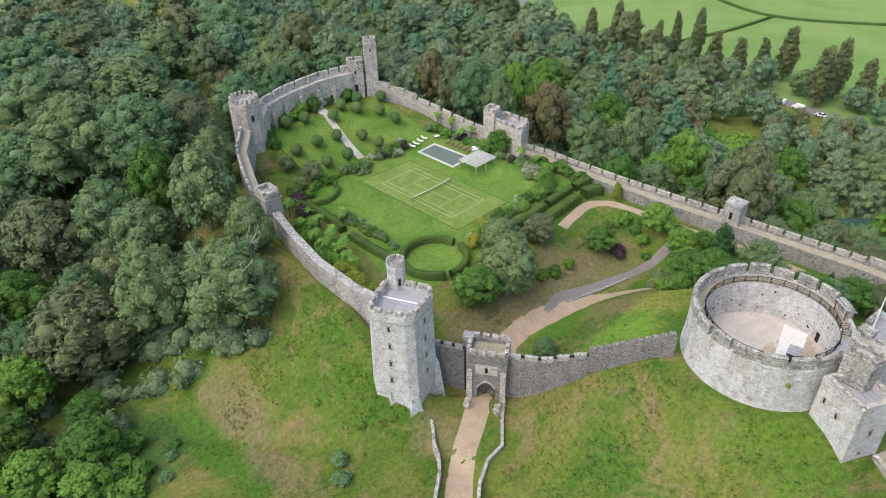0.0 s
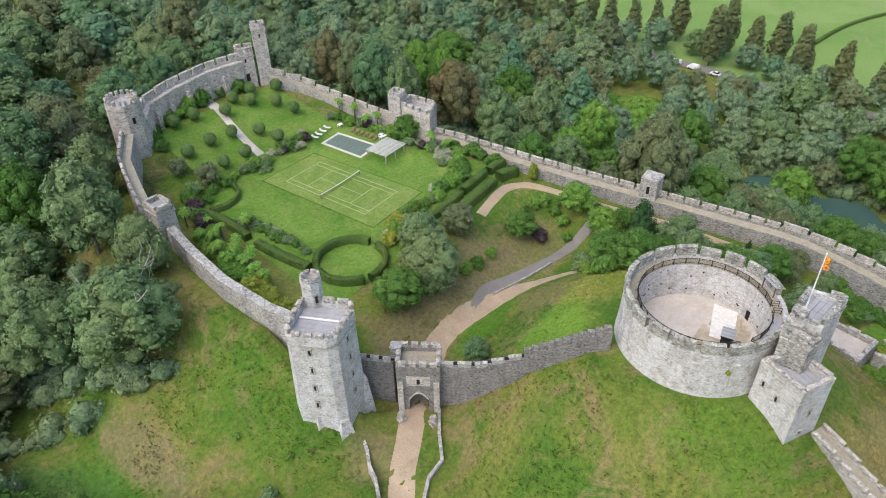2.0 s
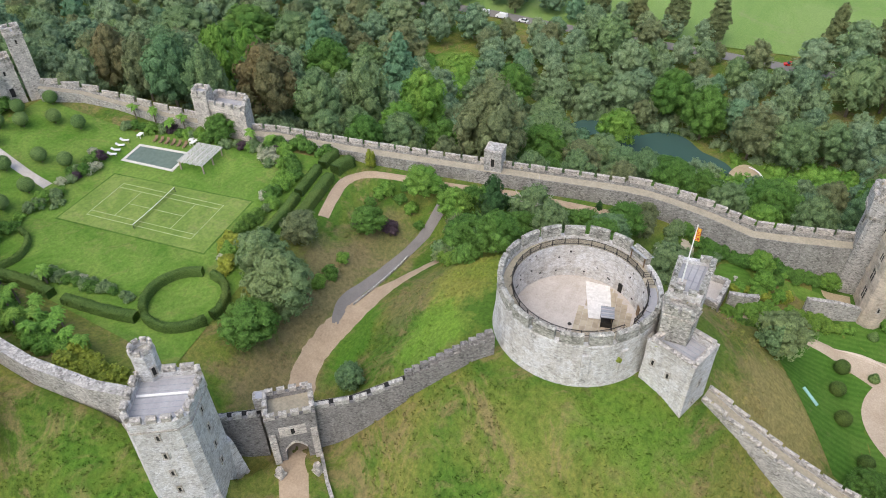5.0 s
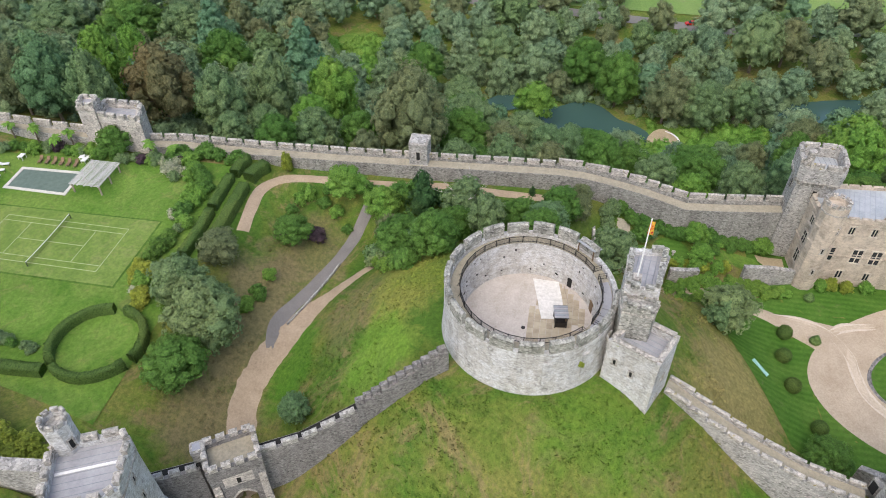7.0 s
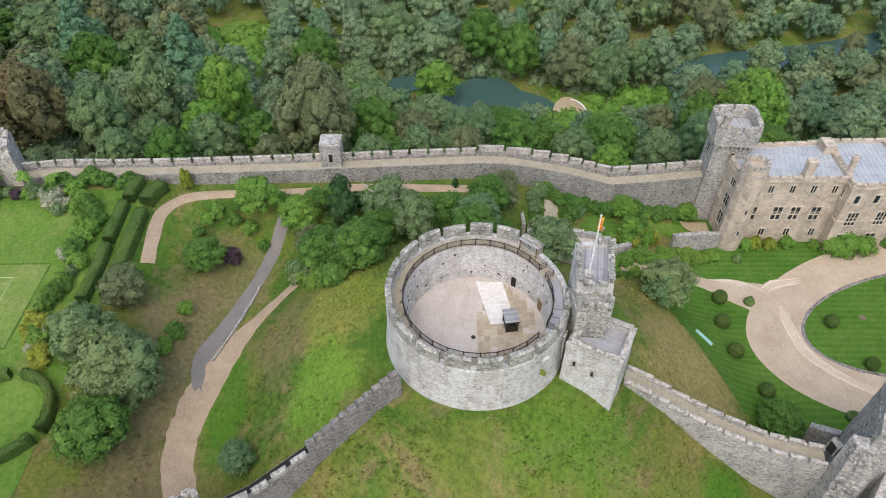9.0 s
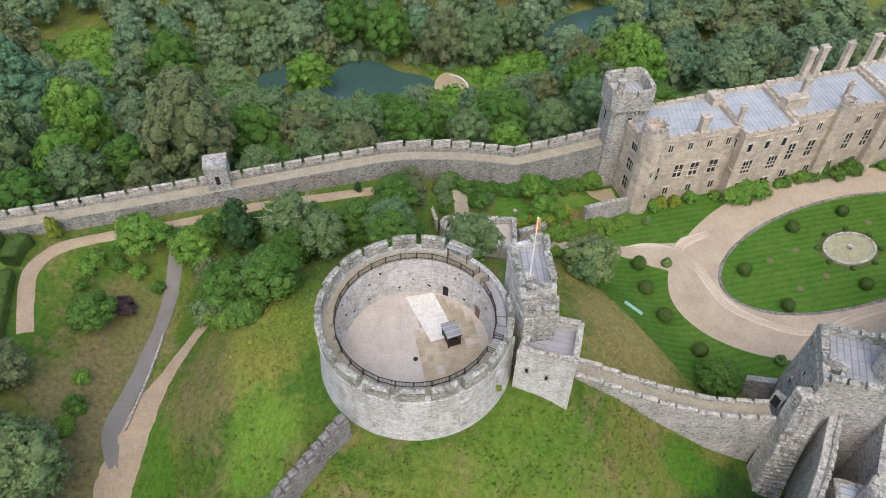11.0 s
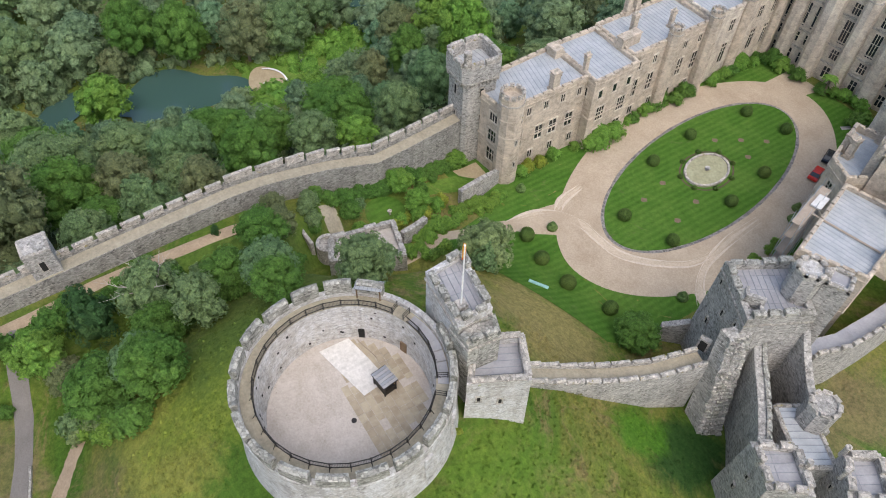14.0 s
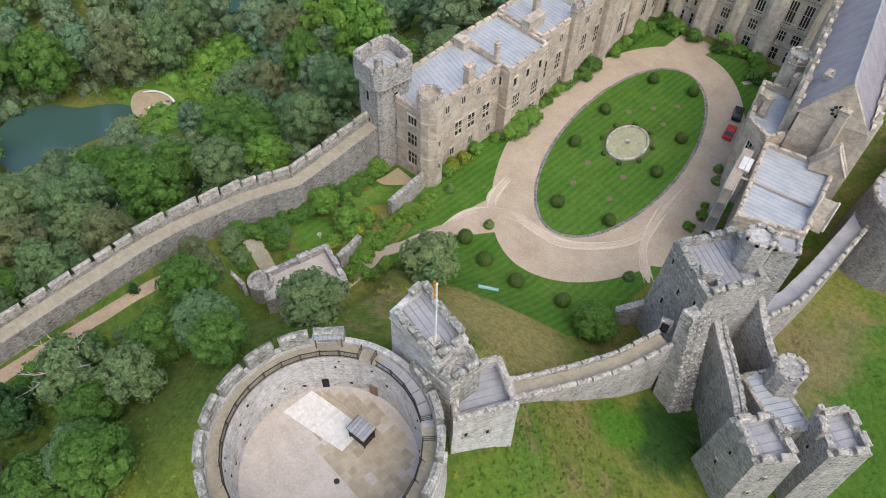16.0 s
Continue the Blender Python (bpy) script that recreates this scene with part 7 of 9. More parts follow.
def lobes_round(seed, R, z0, z1, n=9):
    """Lobes filling a rounded crown of radius R between the heights."""
    rng = random.Random(seed)
    H = z1 - z0
    out = [(0, 0, z0 + H * 0.5, R * 0.72, H * 0.42)]
    for k in range(n):
        a = k * 2.4 + rng.uniform(-0.4, 0.4)
        lev = (k + 0.5) / n
        small = n > 18
        rr = R * math.sqrt(max(0.05, 1 - (2 * lev - 0.85) ** 2)) * (0.74 if small else 0.62)
        r = R * (rng.uniform(0.2, 0.36) if small else rng.uniform(0.32, 0.5))
        out.append((rr * math.cos(a), rr * math.sin(a), z0 + H * (0.15 + 0.73 * lev if small else 0.18 + 0.68 * lev), r, r * rng.uniform(0.7, 0.95)))
    return out


def trunk_mesh(name, h, r, seed, limbs=5, spread=2.0):
    rng = random.Random(seed)
    bm = bmesh.new()
    p, q = Vector((0, 0, -0.6)), Vector((rng.uniform(-.2, .2), rng.uniform(-.2, .2), h * 0.5))
    tube(bm, p, q, r, 7, r * 0.75)
    t = Vector((rng.uniform(-.4, .4), rng.uniform(-.4, .4), h))
    tube(bm, q, t, r * 0.75, 7, r * 0.35)
    for k in range(limbs):
        a = k * 2.4 + rng.uniform(-.3, .3)
        s = q + (t - q) * rng.uniform(0.0, 0.7)
        e = s + Vector((math.cos(a) * spread, math.sin(a) * spread, rng.uniform(0.6, 1.5) * spread * 0.7))
        tube(bm, s, e, r * 0.4, 5, r * 0.12)
    me = bpy.data.meshes.new(name)
    bm.to_mesh(me)
    bm.free()
    me.materials.append(M_BARK)
    return me


_kinds, _size = {}, {}


def tree_kind(key, R, H, material, count, leaf, clear=0.22, n=9, tilt=0.7, lobes=None, name="tree", core=0.86):
    v, q, tri = foliage(hash_of(key), lobes or lobes_round(hash_of(key), R, H * clear, H, n), count, leaf, tilt, core)
    crown = np_mesh("crown", v, q, True, tri)
    crown.materials.append(material)
    _size[key] = (R, H)
    _kinds[key] = (trunk_mesh("trunk", H * 0.62, max(0.08, R * 0.07), hash_of(key), 5, R * 0.5), crown, name)


def hash_of(s):
    return sum((i + 1) * ord(c) for i, c in enumerate(s)) % 9973


_label = {}


def grow(key, x, y, R, H, label="", group="woodland trees"):
    """A tree of the kind with a crown of that radius and that height."""
    r, h = _size[key]
    return plant(key, x, y, R / r, H / h, label, group=group)


def plant(key, x, y, s=1.0, sz=None, label="", category="tree", group="", z=None, turn=None):
    trunk, crown, name = _kinds[key]
    e = thing(name, label or _label.get(key, "broadleaf tree in full summer leaf"), category, group)
    yaw = random.uniform(0, 360) if turn is None else turn
    sz = s if sz is None else sz
    e.matrix_world = pose(x, y, lz(x, y) - 0.1 if z is None else z, 0, 0, yaw) @ Matrix.Diagonal((s, s * random.uniform(0.92, 1.08), sz, 1))
    for nm, me in (("trunk", trunk), ("crown", crown)):
        o = new(nm, me)
        o.parent = e
    return e


for i in range(4):
    tree_kind(f"broad{i}", 5.2 + 0.3 * i, 12 + i, M_LEAF, 6000, 0.2, 0.1, 32)
for i in range(3):
    tree_kind(f"dark{i}", 5.0 + 0.3 * i, 12.5 + i, M_LEAF2, 6000, 0.2, 0.1, 32)
for i in range(2):
    tree_kind(f"light{i}", 4.6, 10.5 + i, M_LEAF3, 4200, 0.22, 0.1, 22)
tree_kind("bronze0", 5.2, 12, M_BRONZE, 5600, 0.2, 0.1, 30)
tree_kind("olive0", 5.4, 13, M_OLIVE, 6000, 0.2, 0.08, 32)
tree_kind("spire0", 4.6, 14, M_SPIRE, 5600, 0.2, 0.04, lobes=[(1.5 * (1 - k / 20) * math.cos(k * 2.4) * 1.6, 1.5 * (1 - k / 20) * math.sin(k * 2.4) * 1.6, 1.8 + k * 0.58, 2.6 * (1 - k / 26), 1.9 * (1 - k / 34)) for k in range(20)])
tree_kind("silver0", 4.8, 11, M_LEAF4, 4200, 0.22, 0.1, 22)
tree_kind("rust0", 5.0, 11.5, M_LEAF5, 4400, 0.24, 0.1, 22)
tree_kind("rust1", 5.4, 12.5, M_LEAF5, 4400, 0.24, 0.1, 24)
tree_kind("poplar0", 2.6, 17, M_POPLAR, 3600, 0.26, 0.15, lobes=[(0.55 * math.sin(k * 2.4), 0.55 * math.cos(k * 2.4), 2.4 + k * 0.68, (1.75 - abs(k - 8) * 0.085) * (0.85 + 0.25 * ((k * 37) % 10) / 10), 1.35) for k in range(22)])
tree_kind("yew0", 2.6, 7, M_YEW, 1500, 0.22, 0.0, lobes=[(0, 0, 1.6, 2.5, 2.0), (0.5, 0, 3.2, 2.1, 2.0), (-0.4, 0.3, 4.6, 1.5, 1.7), (0, 0, 5.9, 0.9, 1.3)])
tree_kind("willow0", 4.0, 8, M_LEAF4, 4200, 0.2, 0.03, 13, name="tree")
tree_kind("holm0", 4.6, 8.5, M_LEAF, 4600, 0.21, 0.02, 16, name="tree")
for i in range(3):
    tree_kind(f"shrub{i}", 1.5, 2.2, (M_LEAFG, M_LEAF3, M_LEAFG)[i], 650, 0.15, -0.02, 7, name="shrub")
tree_kind("yellow0", 1.5, 2.2, mat("leaf_yellow", leaf_build((0.20, 0.23, 0.03), (0.36, 0.40, 0.06), (0.28, 0.34, 0.05)), 0.7, 0, 0.25), 650, 0.17, -0.02, 7, name="shrub")
tree_kind("purple0", 1.5, 2.4, M_LEAFP, 600, 0.16, -0.02, 7, name="shrub")
tree_kind("grey0", 1.4, 1.8, M_LEAF4, 600, 0.15, -0.02, 7, name="shrub")
tree_kind("rustshrub0", 2.6, 4.2, M_LEAF5, 1300, 0.2, 0.0, 9, name="shrub")
tree_kind("ball0", 1.5, 3.2, M_TOPIARY, 1300, 0.1, 0.3, lobes=[(0, 0, 1.95, 1.4, 1.35)], name="topiary_tree", tilt=0.35, core=0.97)
tree_kind("dome0", 1.1, 1.9, M_HEDGE, 1000, 0.075, 0.0, lobes=[(0, 0, 0.9, 1.02, 1.05)], name="topiary_ball", tilt=0.3, core=0.98)
tree_kind("cone0", 0.9, 1.9, M_TOPIARY, 800, 0.07, 0.0, lobes=[(0, 0, 0.6, 0.95, 0.7), (0, 0, 1.15, 0.6, 0.65), (0, 0, 1.6, 0.3, 0.4)], name="topiary_cone", tilt=0.3, core=0.97)
for i in range(2):
    tree_kind(f"green{i}", 5.2 + 0.4 * i, 12 + i, M_LEAFG, 6000, 0.2, 0.1, 32)


def palm_kind():
    bm = bmesh.new()
    rng = random.Random(4)
    for k in range(22):
        a, e = k * 2.4, rng.uniform(0.1, 1.1)
        L = rng.uniform(1.0, 1.5)
        prev = None
        for j in range(6):
            t = j / 5
            r = L * t * math.cos(e * (1 - t * 0.4))
            z = 2.6 + L * t * math.sin(e) - 1.0 * t * t
            w = 0.26 * math.sin(math.pi * min(1, 0.15 + t * 0.8))
            c = Vector((math.cos(a) * r, math.sin(a) * r, z))
            s = Vector((-math.sin(a), math.cos(a), 0)) * w
            row = [bm.verts.new(c - s), bm.verts.new(c + Vector((0, 0, 0.06))), bm.verts.new(c + s)]
            if prev:
                bm.faces.new((prev[0], prev[1], row[1], row[0]))
                bm.faces.new((prev[1], prev[2], row[2], row[1]))
            prev = row
    me = bpy.data.meshes.new("crown")
    bm.to_mesh(me)
    bm.free()
    me.materials.append(M_LEAF3)
    bm = bmesh.new()
    tube(bm, (0, 0, -0.3), (0.1, 0, 2.6), 0.16, 7, 0.13)
    tr = bpy.data.meshes.new("trunk")
    bm.to_mesh(tr)
    bm.free()
    tr.materials.append(M_BARK)
    _kinds["palm0"] = (tr, me, "palm")


palm_kind()
_label.update({"silver0": "silvery grey-green tree, thin in leaf", "rust0": "broad tree turning rusty brown", "rust1": "broad tree turning rusty brown", "poplar0": "tall narrow poplar in a row",
               "yew0": "dense dark green yew", "willow0": "rounded grey-green tree on the slope", "ball0": "clipped round topiary tree on the lawn", "dome0": "clipped round topiary bush", "cone0": "small clipped conical topiary",
               "bronze0": "broad tree turning bronze and brown", "olive0": "broad olive-green tree in heavy leaf", "spire0": "tall dark blue-green pointed tree", "green0": "fresh green broadleaf tree", "green1": "fresh green broadleaf tree", "holm0": "dense rounded broadleaf tree on the slope", "palm0": "small palm with a rough trunk in the border", "purple0": "dark purple-leaved shrub in the border", "grey0": "silver-grey shrub in the border", "yellow0": "bright yellow-green shrub in the border",
               "shrub0": "loose green shrub in the border", "shrub1": "fresh light green shrub in the border", "shrub2": "dark green shrub in the border", "rustshrub0": "large bronze-leaved shrub in the border",
               "light0": "fresh light green tree", "light1": "fresh light green tree", "dark0": "dark green broadleaf tree", "dark1": "dark green broadleaf tree", "dark2": "dark green broadleaf tree"})

# orchard of clipped trees
for x, y in ((108.8, 149.2), (111.9, 146.1), (105.0, 136.0), (116.7, 142.2), (118.0, 137.2), (106.7, 131.4), (104.0, 146.5), (96.8, 149.3), (91.5, 150.0), (93.4, 139.8), (99.2, 139.1), (86.7, 139.5), (90.4, 132.0), (96.6, 131.8), (121.5, 147.0), (115.0, 149.6)):
    plant("ball0", x, y, 1.12, category="topiary", group="orchard topiary")
# quadrangle topiary
for x, y in ((112.8, -20.6), (107.2, -19.4), (100.7, -19.6), (93.6, -22.4)):
    plant("dome0", x, y, 1.25, category="topiary", group="quadrangle topiary")
for x, y in ((107.6, -37.9), (98.9, -41.0), (100.2, -56.5), (102.2, -67.3), (108.4, -80.6), (116.2, -78.0), (117.0, -63.2), (115.2, -51.8)):
    plant("dome0", x, y, 1.15, category="topiary", group="oval lawn topiary")
for x, y in ((112.2, -25.6), (89.6, -34.2), (122.5, -26.5), (93.1, -65.6), (91.7, -62.8)):
    plant("cone0", x, y, 1.0, category="topiary", group="drive topiary")
for k in range(8):
    a = k * math.tau / 8 + 0.3
    plant("dome0", *basin(6.0, 4.5)[(k * 6 + 2) % 48], 0.5, category="topiary", group="basin topiary")

# single trees in the wards: kind, place, radius of the crown, height
WARD = (("green0", 80.0, 72.0, 4.6, 8), ("holm0", 88.6, 71.2, 5.6, 11), ("holm0", 93.6, 77.6, 4.6, 8.5), ("dark0", 77.6, 53.6, 2.4, 4.8), ("olive0", 103.6, 75.6, 3.8, 6.6), ("light0", 126.0, 60.0, 4.0, 6.8), ("green0", 114.4, 67.0, 3.4, 5.4),
        ("yew0", 124.6, 44.8, 3.3, 10), ("silver0", 116.0, 31.8, 3.8, 9.6), ("light0", 123.1, 52.2, 3.6, 7.6), ("olive0", 119.6, 50.2, 2.8, 6.6), ("green1", 113.2, 46.4, 4.4, 9), ("green0", 108.6, 39.6, 4.2, 8.6), ("dark1", 112.6, 41.0, 3.6, 8))
WARD_EAST = (("green0", 121.0, 26.4, 4.0, 8.2), ("dark0", 116.8, 21.6, 3.9, 8), ("green1", 111.4, 22.4, 3.4, 7.2), ("green1", 126.4, 19.2, 3.8, 7.6), ("olive0", 127.4, 16.2, 2.6, 6), ("olive0", 131.0, 15.8, 2.2, 5.4), ("willow0", 109.6, 10.6, 4.1, 8),
             ("willow0", 109.2, -9.0, 4.2, 8.4), ("grey0", 132.0, 9.8, 1.9, 3.0), ("light0", 131.7, -6.6, 2.5, 4.8), ("light1", 126.2, -7.0, 2.4, 4.6), ("light0", 134.0, -19.6, 2.3, 3.8), ("green1", 87.2, -21.6, 3.4, 5.6), ("green0", 129.6, 3.8, 2.0, 3.4), ("light1", 126.8, 3.6, 1.6, 2.6),
             ("green0", 128.6, 108.6, 3.4, 6.6), ("dark1", 67.0, 124.5, 2.6, 5.6), ("green1", 118.0, 37.4, 3.6, 7.6))
for key, x, y, R, H in WARD + WARD_EAST:
    grow(key, x, y, R, H, group="ward trees")
plant("palm0", 112.2, -96.8, 1.7, 1.7, "small palm beside the porch")
plant("yellow0", 130.4, 73.4, 0.85, 2.1, "slender small tree turning yellow beside the path")
plant("rustshrub0", 84.6, 130.8, 1.2, 1.1, category="shrub")
plant("rustshrub0", 81.6, 137.0, 0.9, 0.9, category="shrub")
plant("yew0", 131.6, 25.0, 0.26, 0.34, "small clipped dark yew by the path", "topiary")
for x, y in ((113.8, 68.6), (116.8, 63.4)):
    plant("purple0", x, y, 1.3, 1.2, category="shrub")


def dead_limbs(tree, R, H, seed):
    """Bare bleached branches standing out of a crown."""
    r = random.Random(seed)
    for k in range(7):
        a = r.uniform(0, 6.3)
        s0 = Vector((math.cos(a) * R * 0.3, math.sin(a) * R * 0.3, H * r.uniform(0.55, 0.75)))
        bm = bmesh.new()
        p, d = s0, Vector((math.cos(a), math.sin(a), r.uniform(0.3, 1.0))).normalized()
        w = 0.13
        for j in range(4):
            q = p + d * R * 0.24
            tube(bm, p, q, w, 5, w * 0.65)
            w *= 0.65
            side = (d + Vector((r.uniform(-.8, .8), r.uniform(-.8, .8), r.uniform(-.2, .5)))).normalized()
            tube(bm, q, q + side * R * 0.2, w * 0.8, 4, 0.015)
            d = (d + Vector((r.uniform(-.4, .4), r.uniform(-.4, .4), r.uniform(-.2, .3)))).normalized()
            p = q
        part("dead_branch", bm, M_DEADWOOD, tree, "bare bleached branch")


M_DEADWOOD = mat("bleached_wood", simple((0.36, 0.33, 0.29), (0.55, 0.52, 0.47), 2))
dead_limbs(grow("silver0", 123.6, 36.8, 4.8, 11, "thin silvery tree with bare bleached branches", "ward trees"), 4.8, 11, 5)
rnd = random.Random(11)
for x, y, z, k in WEEDS:
    plant("yellow0", x, y, k, k, "yellow-green weed rooted in the old masonry", "weed", "wall weeds", z)


def border(poly, step, kinds, lo=0.5, hi=1.0, group="border shrubs"):
    """Shrubs scattered along a line."""
    for p in catmull([(*q, 0) for q in poly], step):
        k = rnd.choice(kinds)
        s = rnd.uniform(lo, hi) * 1.3
        plant(k, p.x + rnd.uniform(-0.7, 0.7), p.y + rnd.uniform(-0.7, 0.7), s, s * rnd.uniform(0.8, 1.2), category="shrub", group=group)


def cover(name, poly, step, key, lo, hi, label, rows=1, spread=1.2):
    """Low planting too dense to count, along a line: one mesh of many small clumps."""
    src = _kinds[key][1]
    n = len(src.vertices)
    co = np.empty(n * 3, np.float32)
    src.vertices.foreach_get("co", co)
    co = co.reshape(-1, 3)
    loops = np.empty(len(src.loops), np.int32)
    src.loops.foreach_get("vertex_index", loops)
    size = np.empty(len(src.polygons), np.int32)
    src.polygons.foreach_get("loop_total", size)
    nq = int((size == 4).sum())
    q0, t0 = loops[:nq * 4].reshape(-1, 4), loops[nq * 4:].reshape(-1, 3)
    V, Q, T, off = [], [], [], 0
    for p in catmull([(*q, 0) for q in poly], step):
        for k in range(rows):
            x, y = p.x + rnd.uniform(-spread, spread), p.y + rnd.uniform(-spread, spread)
            s, a = rnd.uniform(lo, hi), rnd.uniform(0, 6.3)
            m = np.array([[math.cos(a), -math.sin(a), 0], [math.sin(a), math.cos(a), 0], [0, 0, rnd.uniform(0.8, 1.2)]]) * s
            V.append(co @ m.T + np.array([x, y, lz(x, y) - 0.1]))
            Q.append(q0 + off)
            T.append(t0 + off)
            off += n
    me = np_mesh(name, np.concatenate(V), np.concatenate(Q), True, np.concatenate(T))
    me.materials.append(src.materials[0])
    return tagged(new(name, me), label, "ground cover", kind="stuff")


mixed = ("shrub0", "shrub1", "shrub2", "shrub0", "grey0", "purple0")
border([(112, 86.5), (118, 86.0), (124, 88.5), (127.4, 93)], 1.6, ("shrub1", "shrub0", "grey0", "shrub2"), 0.6, 1.1)
border([(127.6, 93), (127.6, 98.5), (126.6, 104), (127.6, 118), (127.2, 124), (124.6, 131)], 1.7, mixed, 0.6, 1.1)
border([(129.4, 84), (130.2, 90), (129.8, 96)], 1.5, mixed, 0.6, 1.1)
border([(101, 87), (106, 85.5), (110, 85)], 1.7, ("shrub1", "shrub0", "grey0"), 0.55, 1.0)
border([(90, 83), (94, 85), (97.5, 85.4), (99.5, 83)], 1.5, ("yellow0", "shrub1", "shrub0"), 0.6, 1.0)
border([(103, 128.6), (108, 128.6), (112.4, 127.8)], 1.6, ("grey0", "shrub0", "shrub2"), 0.45, 0.8)
border([(90.5, 127.6), (95, 128.4), (98, 127.4)], 1.5, ("shrub1", "shrub0", "grey0"), 0.5, 0.9)
border([(78.6, 114), (79.4, 109), (79.0, 104), (79.6, 98.5), (79.8, 95)], 1.3, ("grey0", "shrub0", "shrub1", "grey0"), 0.45, 0.8)
border([(86.5, 151.6), (91, 153.4), (98, 154.2), (104, 155.2)], 2.0, ("shrub0", "shrub2", "shrub1"), 0.8, 1.4)
border([(110, 155.4), (114, 154)], 1.6, ("shrub1", "shrub2"), 0.8, 1.3)
border([(84, 146), (85.4, 150)], 2.0, ("shrub2", "shrub0"), 0.8, 1.3)
border([(76, 125), (82, 127), (88, 127)], 1.8, ("shrub0", "shrub2", "rustshrub0"), 0.5, 0.9)
border([(126.8, 63.4), (127.6, 55), (128.4, 44), (128.8, 36)], 2.6, ("shrub0", "shrub2", "shrub1"), 0.6, 1.1)
border([(104.6, 42.6), (108, 47.4), (113, 50.4)], 1.8, ("shrub0", "grey0", "shrub1"), 0.9, 1.5)
border([(127.4, 50), (127.6, 40), (127.2, 30)], 1.7, ("shrub0", "shrub2", "grey0"), 0.7, 1.2)
border([(120, 32), (119.4, 24), (121, 17)], 1.8, ("shrub2", "shrub0"), 0.8, 1.3)
border([(120.6, 58.4), (124, 66.5), (120, 70)], 2.2, ("shrub0", "shrub1"), 0.6, 1.1)
border([(119, 49.5), (113, 51.2), (109.5, 49)], 2.0, ("shrub0", "shrub1", "shrub2"), 0.6, 1.2)
border([(98.5, 67.4), (96, 69), (103.4, 67)], 3.5, ("shrub2", "shrub1"), 0.5, 0.8)
cover("wall_planting", [(133.0, 0), (133.2, -6), (133.6, -12), (134.0, -17)], 0.9, "shrub2", 0.7, 1.2, "dense dark green planting under the curtain wall", 2, 0.9)
border([(131.0, -9.5), (131.6, -13)], 1.2, ("grey0", "shrub1", "shrub0"), 0.4, 0.7)
border([(133.4, 8), (132.2, 4), (131.6, 1.4)], 1.3, ("shrub0", "grey0", "shrub2"), 0.7, 1.1)
border([(128.4, 10.4), (130.4, 10.8), (132.2, 10.6)], 1.1, ("shrub2", "shrub0", "grey0"), 0.6, 1.0)
border([(125.4, 1.6), (124.8, -3), (124.8, -8), (125.6, -12)], 1.1, ("shrub0", "shrub1", "yellow0"), 0.4, 0.8)
border([(129.6, -10.6), (128.4, -8.4)], 1.1, ("shrub2", "shrub0", "shrub1"), 0.45, 0.7)
cover("ground_cover", [(119.8, -2.6), (121.2, -9), (122.6, -16), (123.2, -22)], 0.8, "shrub1", 0.5, 0.75, "dense bright green ground cover beside the drive", 3, 1.6)
border([(116.6, -2.6), (115.2, -5.0), (113.4, -7.4)], 1.1, ("shrub1", "shrub0"), 0.5, 0.7)
border([(126.0, -28.8), (125.8, -33), (126.0, -41.6)], 2.9, ("shrub1", "yellow0", "shrub1"), 0.6, 0.9)
border([(124.4, -44.0), (124.8, -50)], 3.0, ("shrub1",), 1.2, 1.5)
border([(126.4, -55), (126.8, -63), (127.4, -73)], 2.2, ("shrub1", "shrub0"), 0.6, 1.1)
border([(127.2, -79), (128, -92)], 1.9, ("shrub1", "shrub0"), 0.7, 1.2)
border([(131, -95), (125, -96.2), (119, -96.8)], 1.6, ("shrub1", "shrub0", "shrub2"), 0.7, 1.2)
border([(113.5, -97.4), (109, -98.6), (105, -98.6), (102, -95)], 1.6, ("shrub1", "shrub0", "shrub2"), 0.7, 1.3)
border([(88.4, -50.5), (89.6, -56)], 2.4, ("shrub1",), 0.4, 0.7)
M_FLOWER = mat("pale_flowers", leaf_build((0.20, 0.22, 0.13), (0.62, 0.60, 0.50), (0.38, 0.42, 0.24)), 0.75, 0, 0.15)
tree_kind("flower0", 1.4, 1.7, M_FLOWER, 650, 0.13, -0.02, 7, name="shrub")
_label["flower0"] = "shrub with pale flower heads in the border"
border([(112, 88), (117, 87.6), (122.6, 90.4), (126, 95)], 2.4, ("flower0", "shrub1"), 0.6, 0.9)
border([(101.5, 129.6), (99, 126.6), (96, 125.4)], 1.6, ("flower0", "grey0", "shrub1"), 0.45, 0.8)
border([(104.5, 127.4), (110, 127.2), (113, 129.4)], 1.5, ("flower0", "shrub0", "purple0"), 0.5, 0.85)
border([(80.4, 112), (80.8, 106), (80.6, 100)], 1.4, ("flower0", "grey0"), 0.4, 0.7)
border([(92, 84.4), (95, 86.8), (98.4, 87.6)], 1.3, ("flower0", "yellow0", "shrub1"), 0.5, 0.8)
border([(127.2, 100), (126.4, 97), (123, 92.6)], 1.4, ("flower0", "shrub0", "grey0"), 0.7, 1.1)
cover("palm_bed", [(64.4, 92), (66.0, 99), (68.6, 107), (71, 115)], 1.0, "shrub1", 0.6, 1.2, "dense mixed green planting under the palms", 3, 2.2)
cover("yellow_bed", [(62.4, 78), (62.6, 86), (63.6, 92)], 1.0, "yellow0", 0.8, 1.4, "dense yellow-green planting inside the wall", 2, 1.6)
border([(73, 118), (76.4, 126.4), (80, 130)], 1.5, ("shrub0", "grey0", "purple0", "shrub2"), 0.8, 1.3)
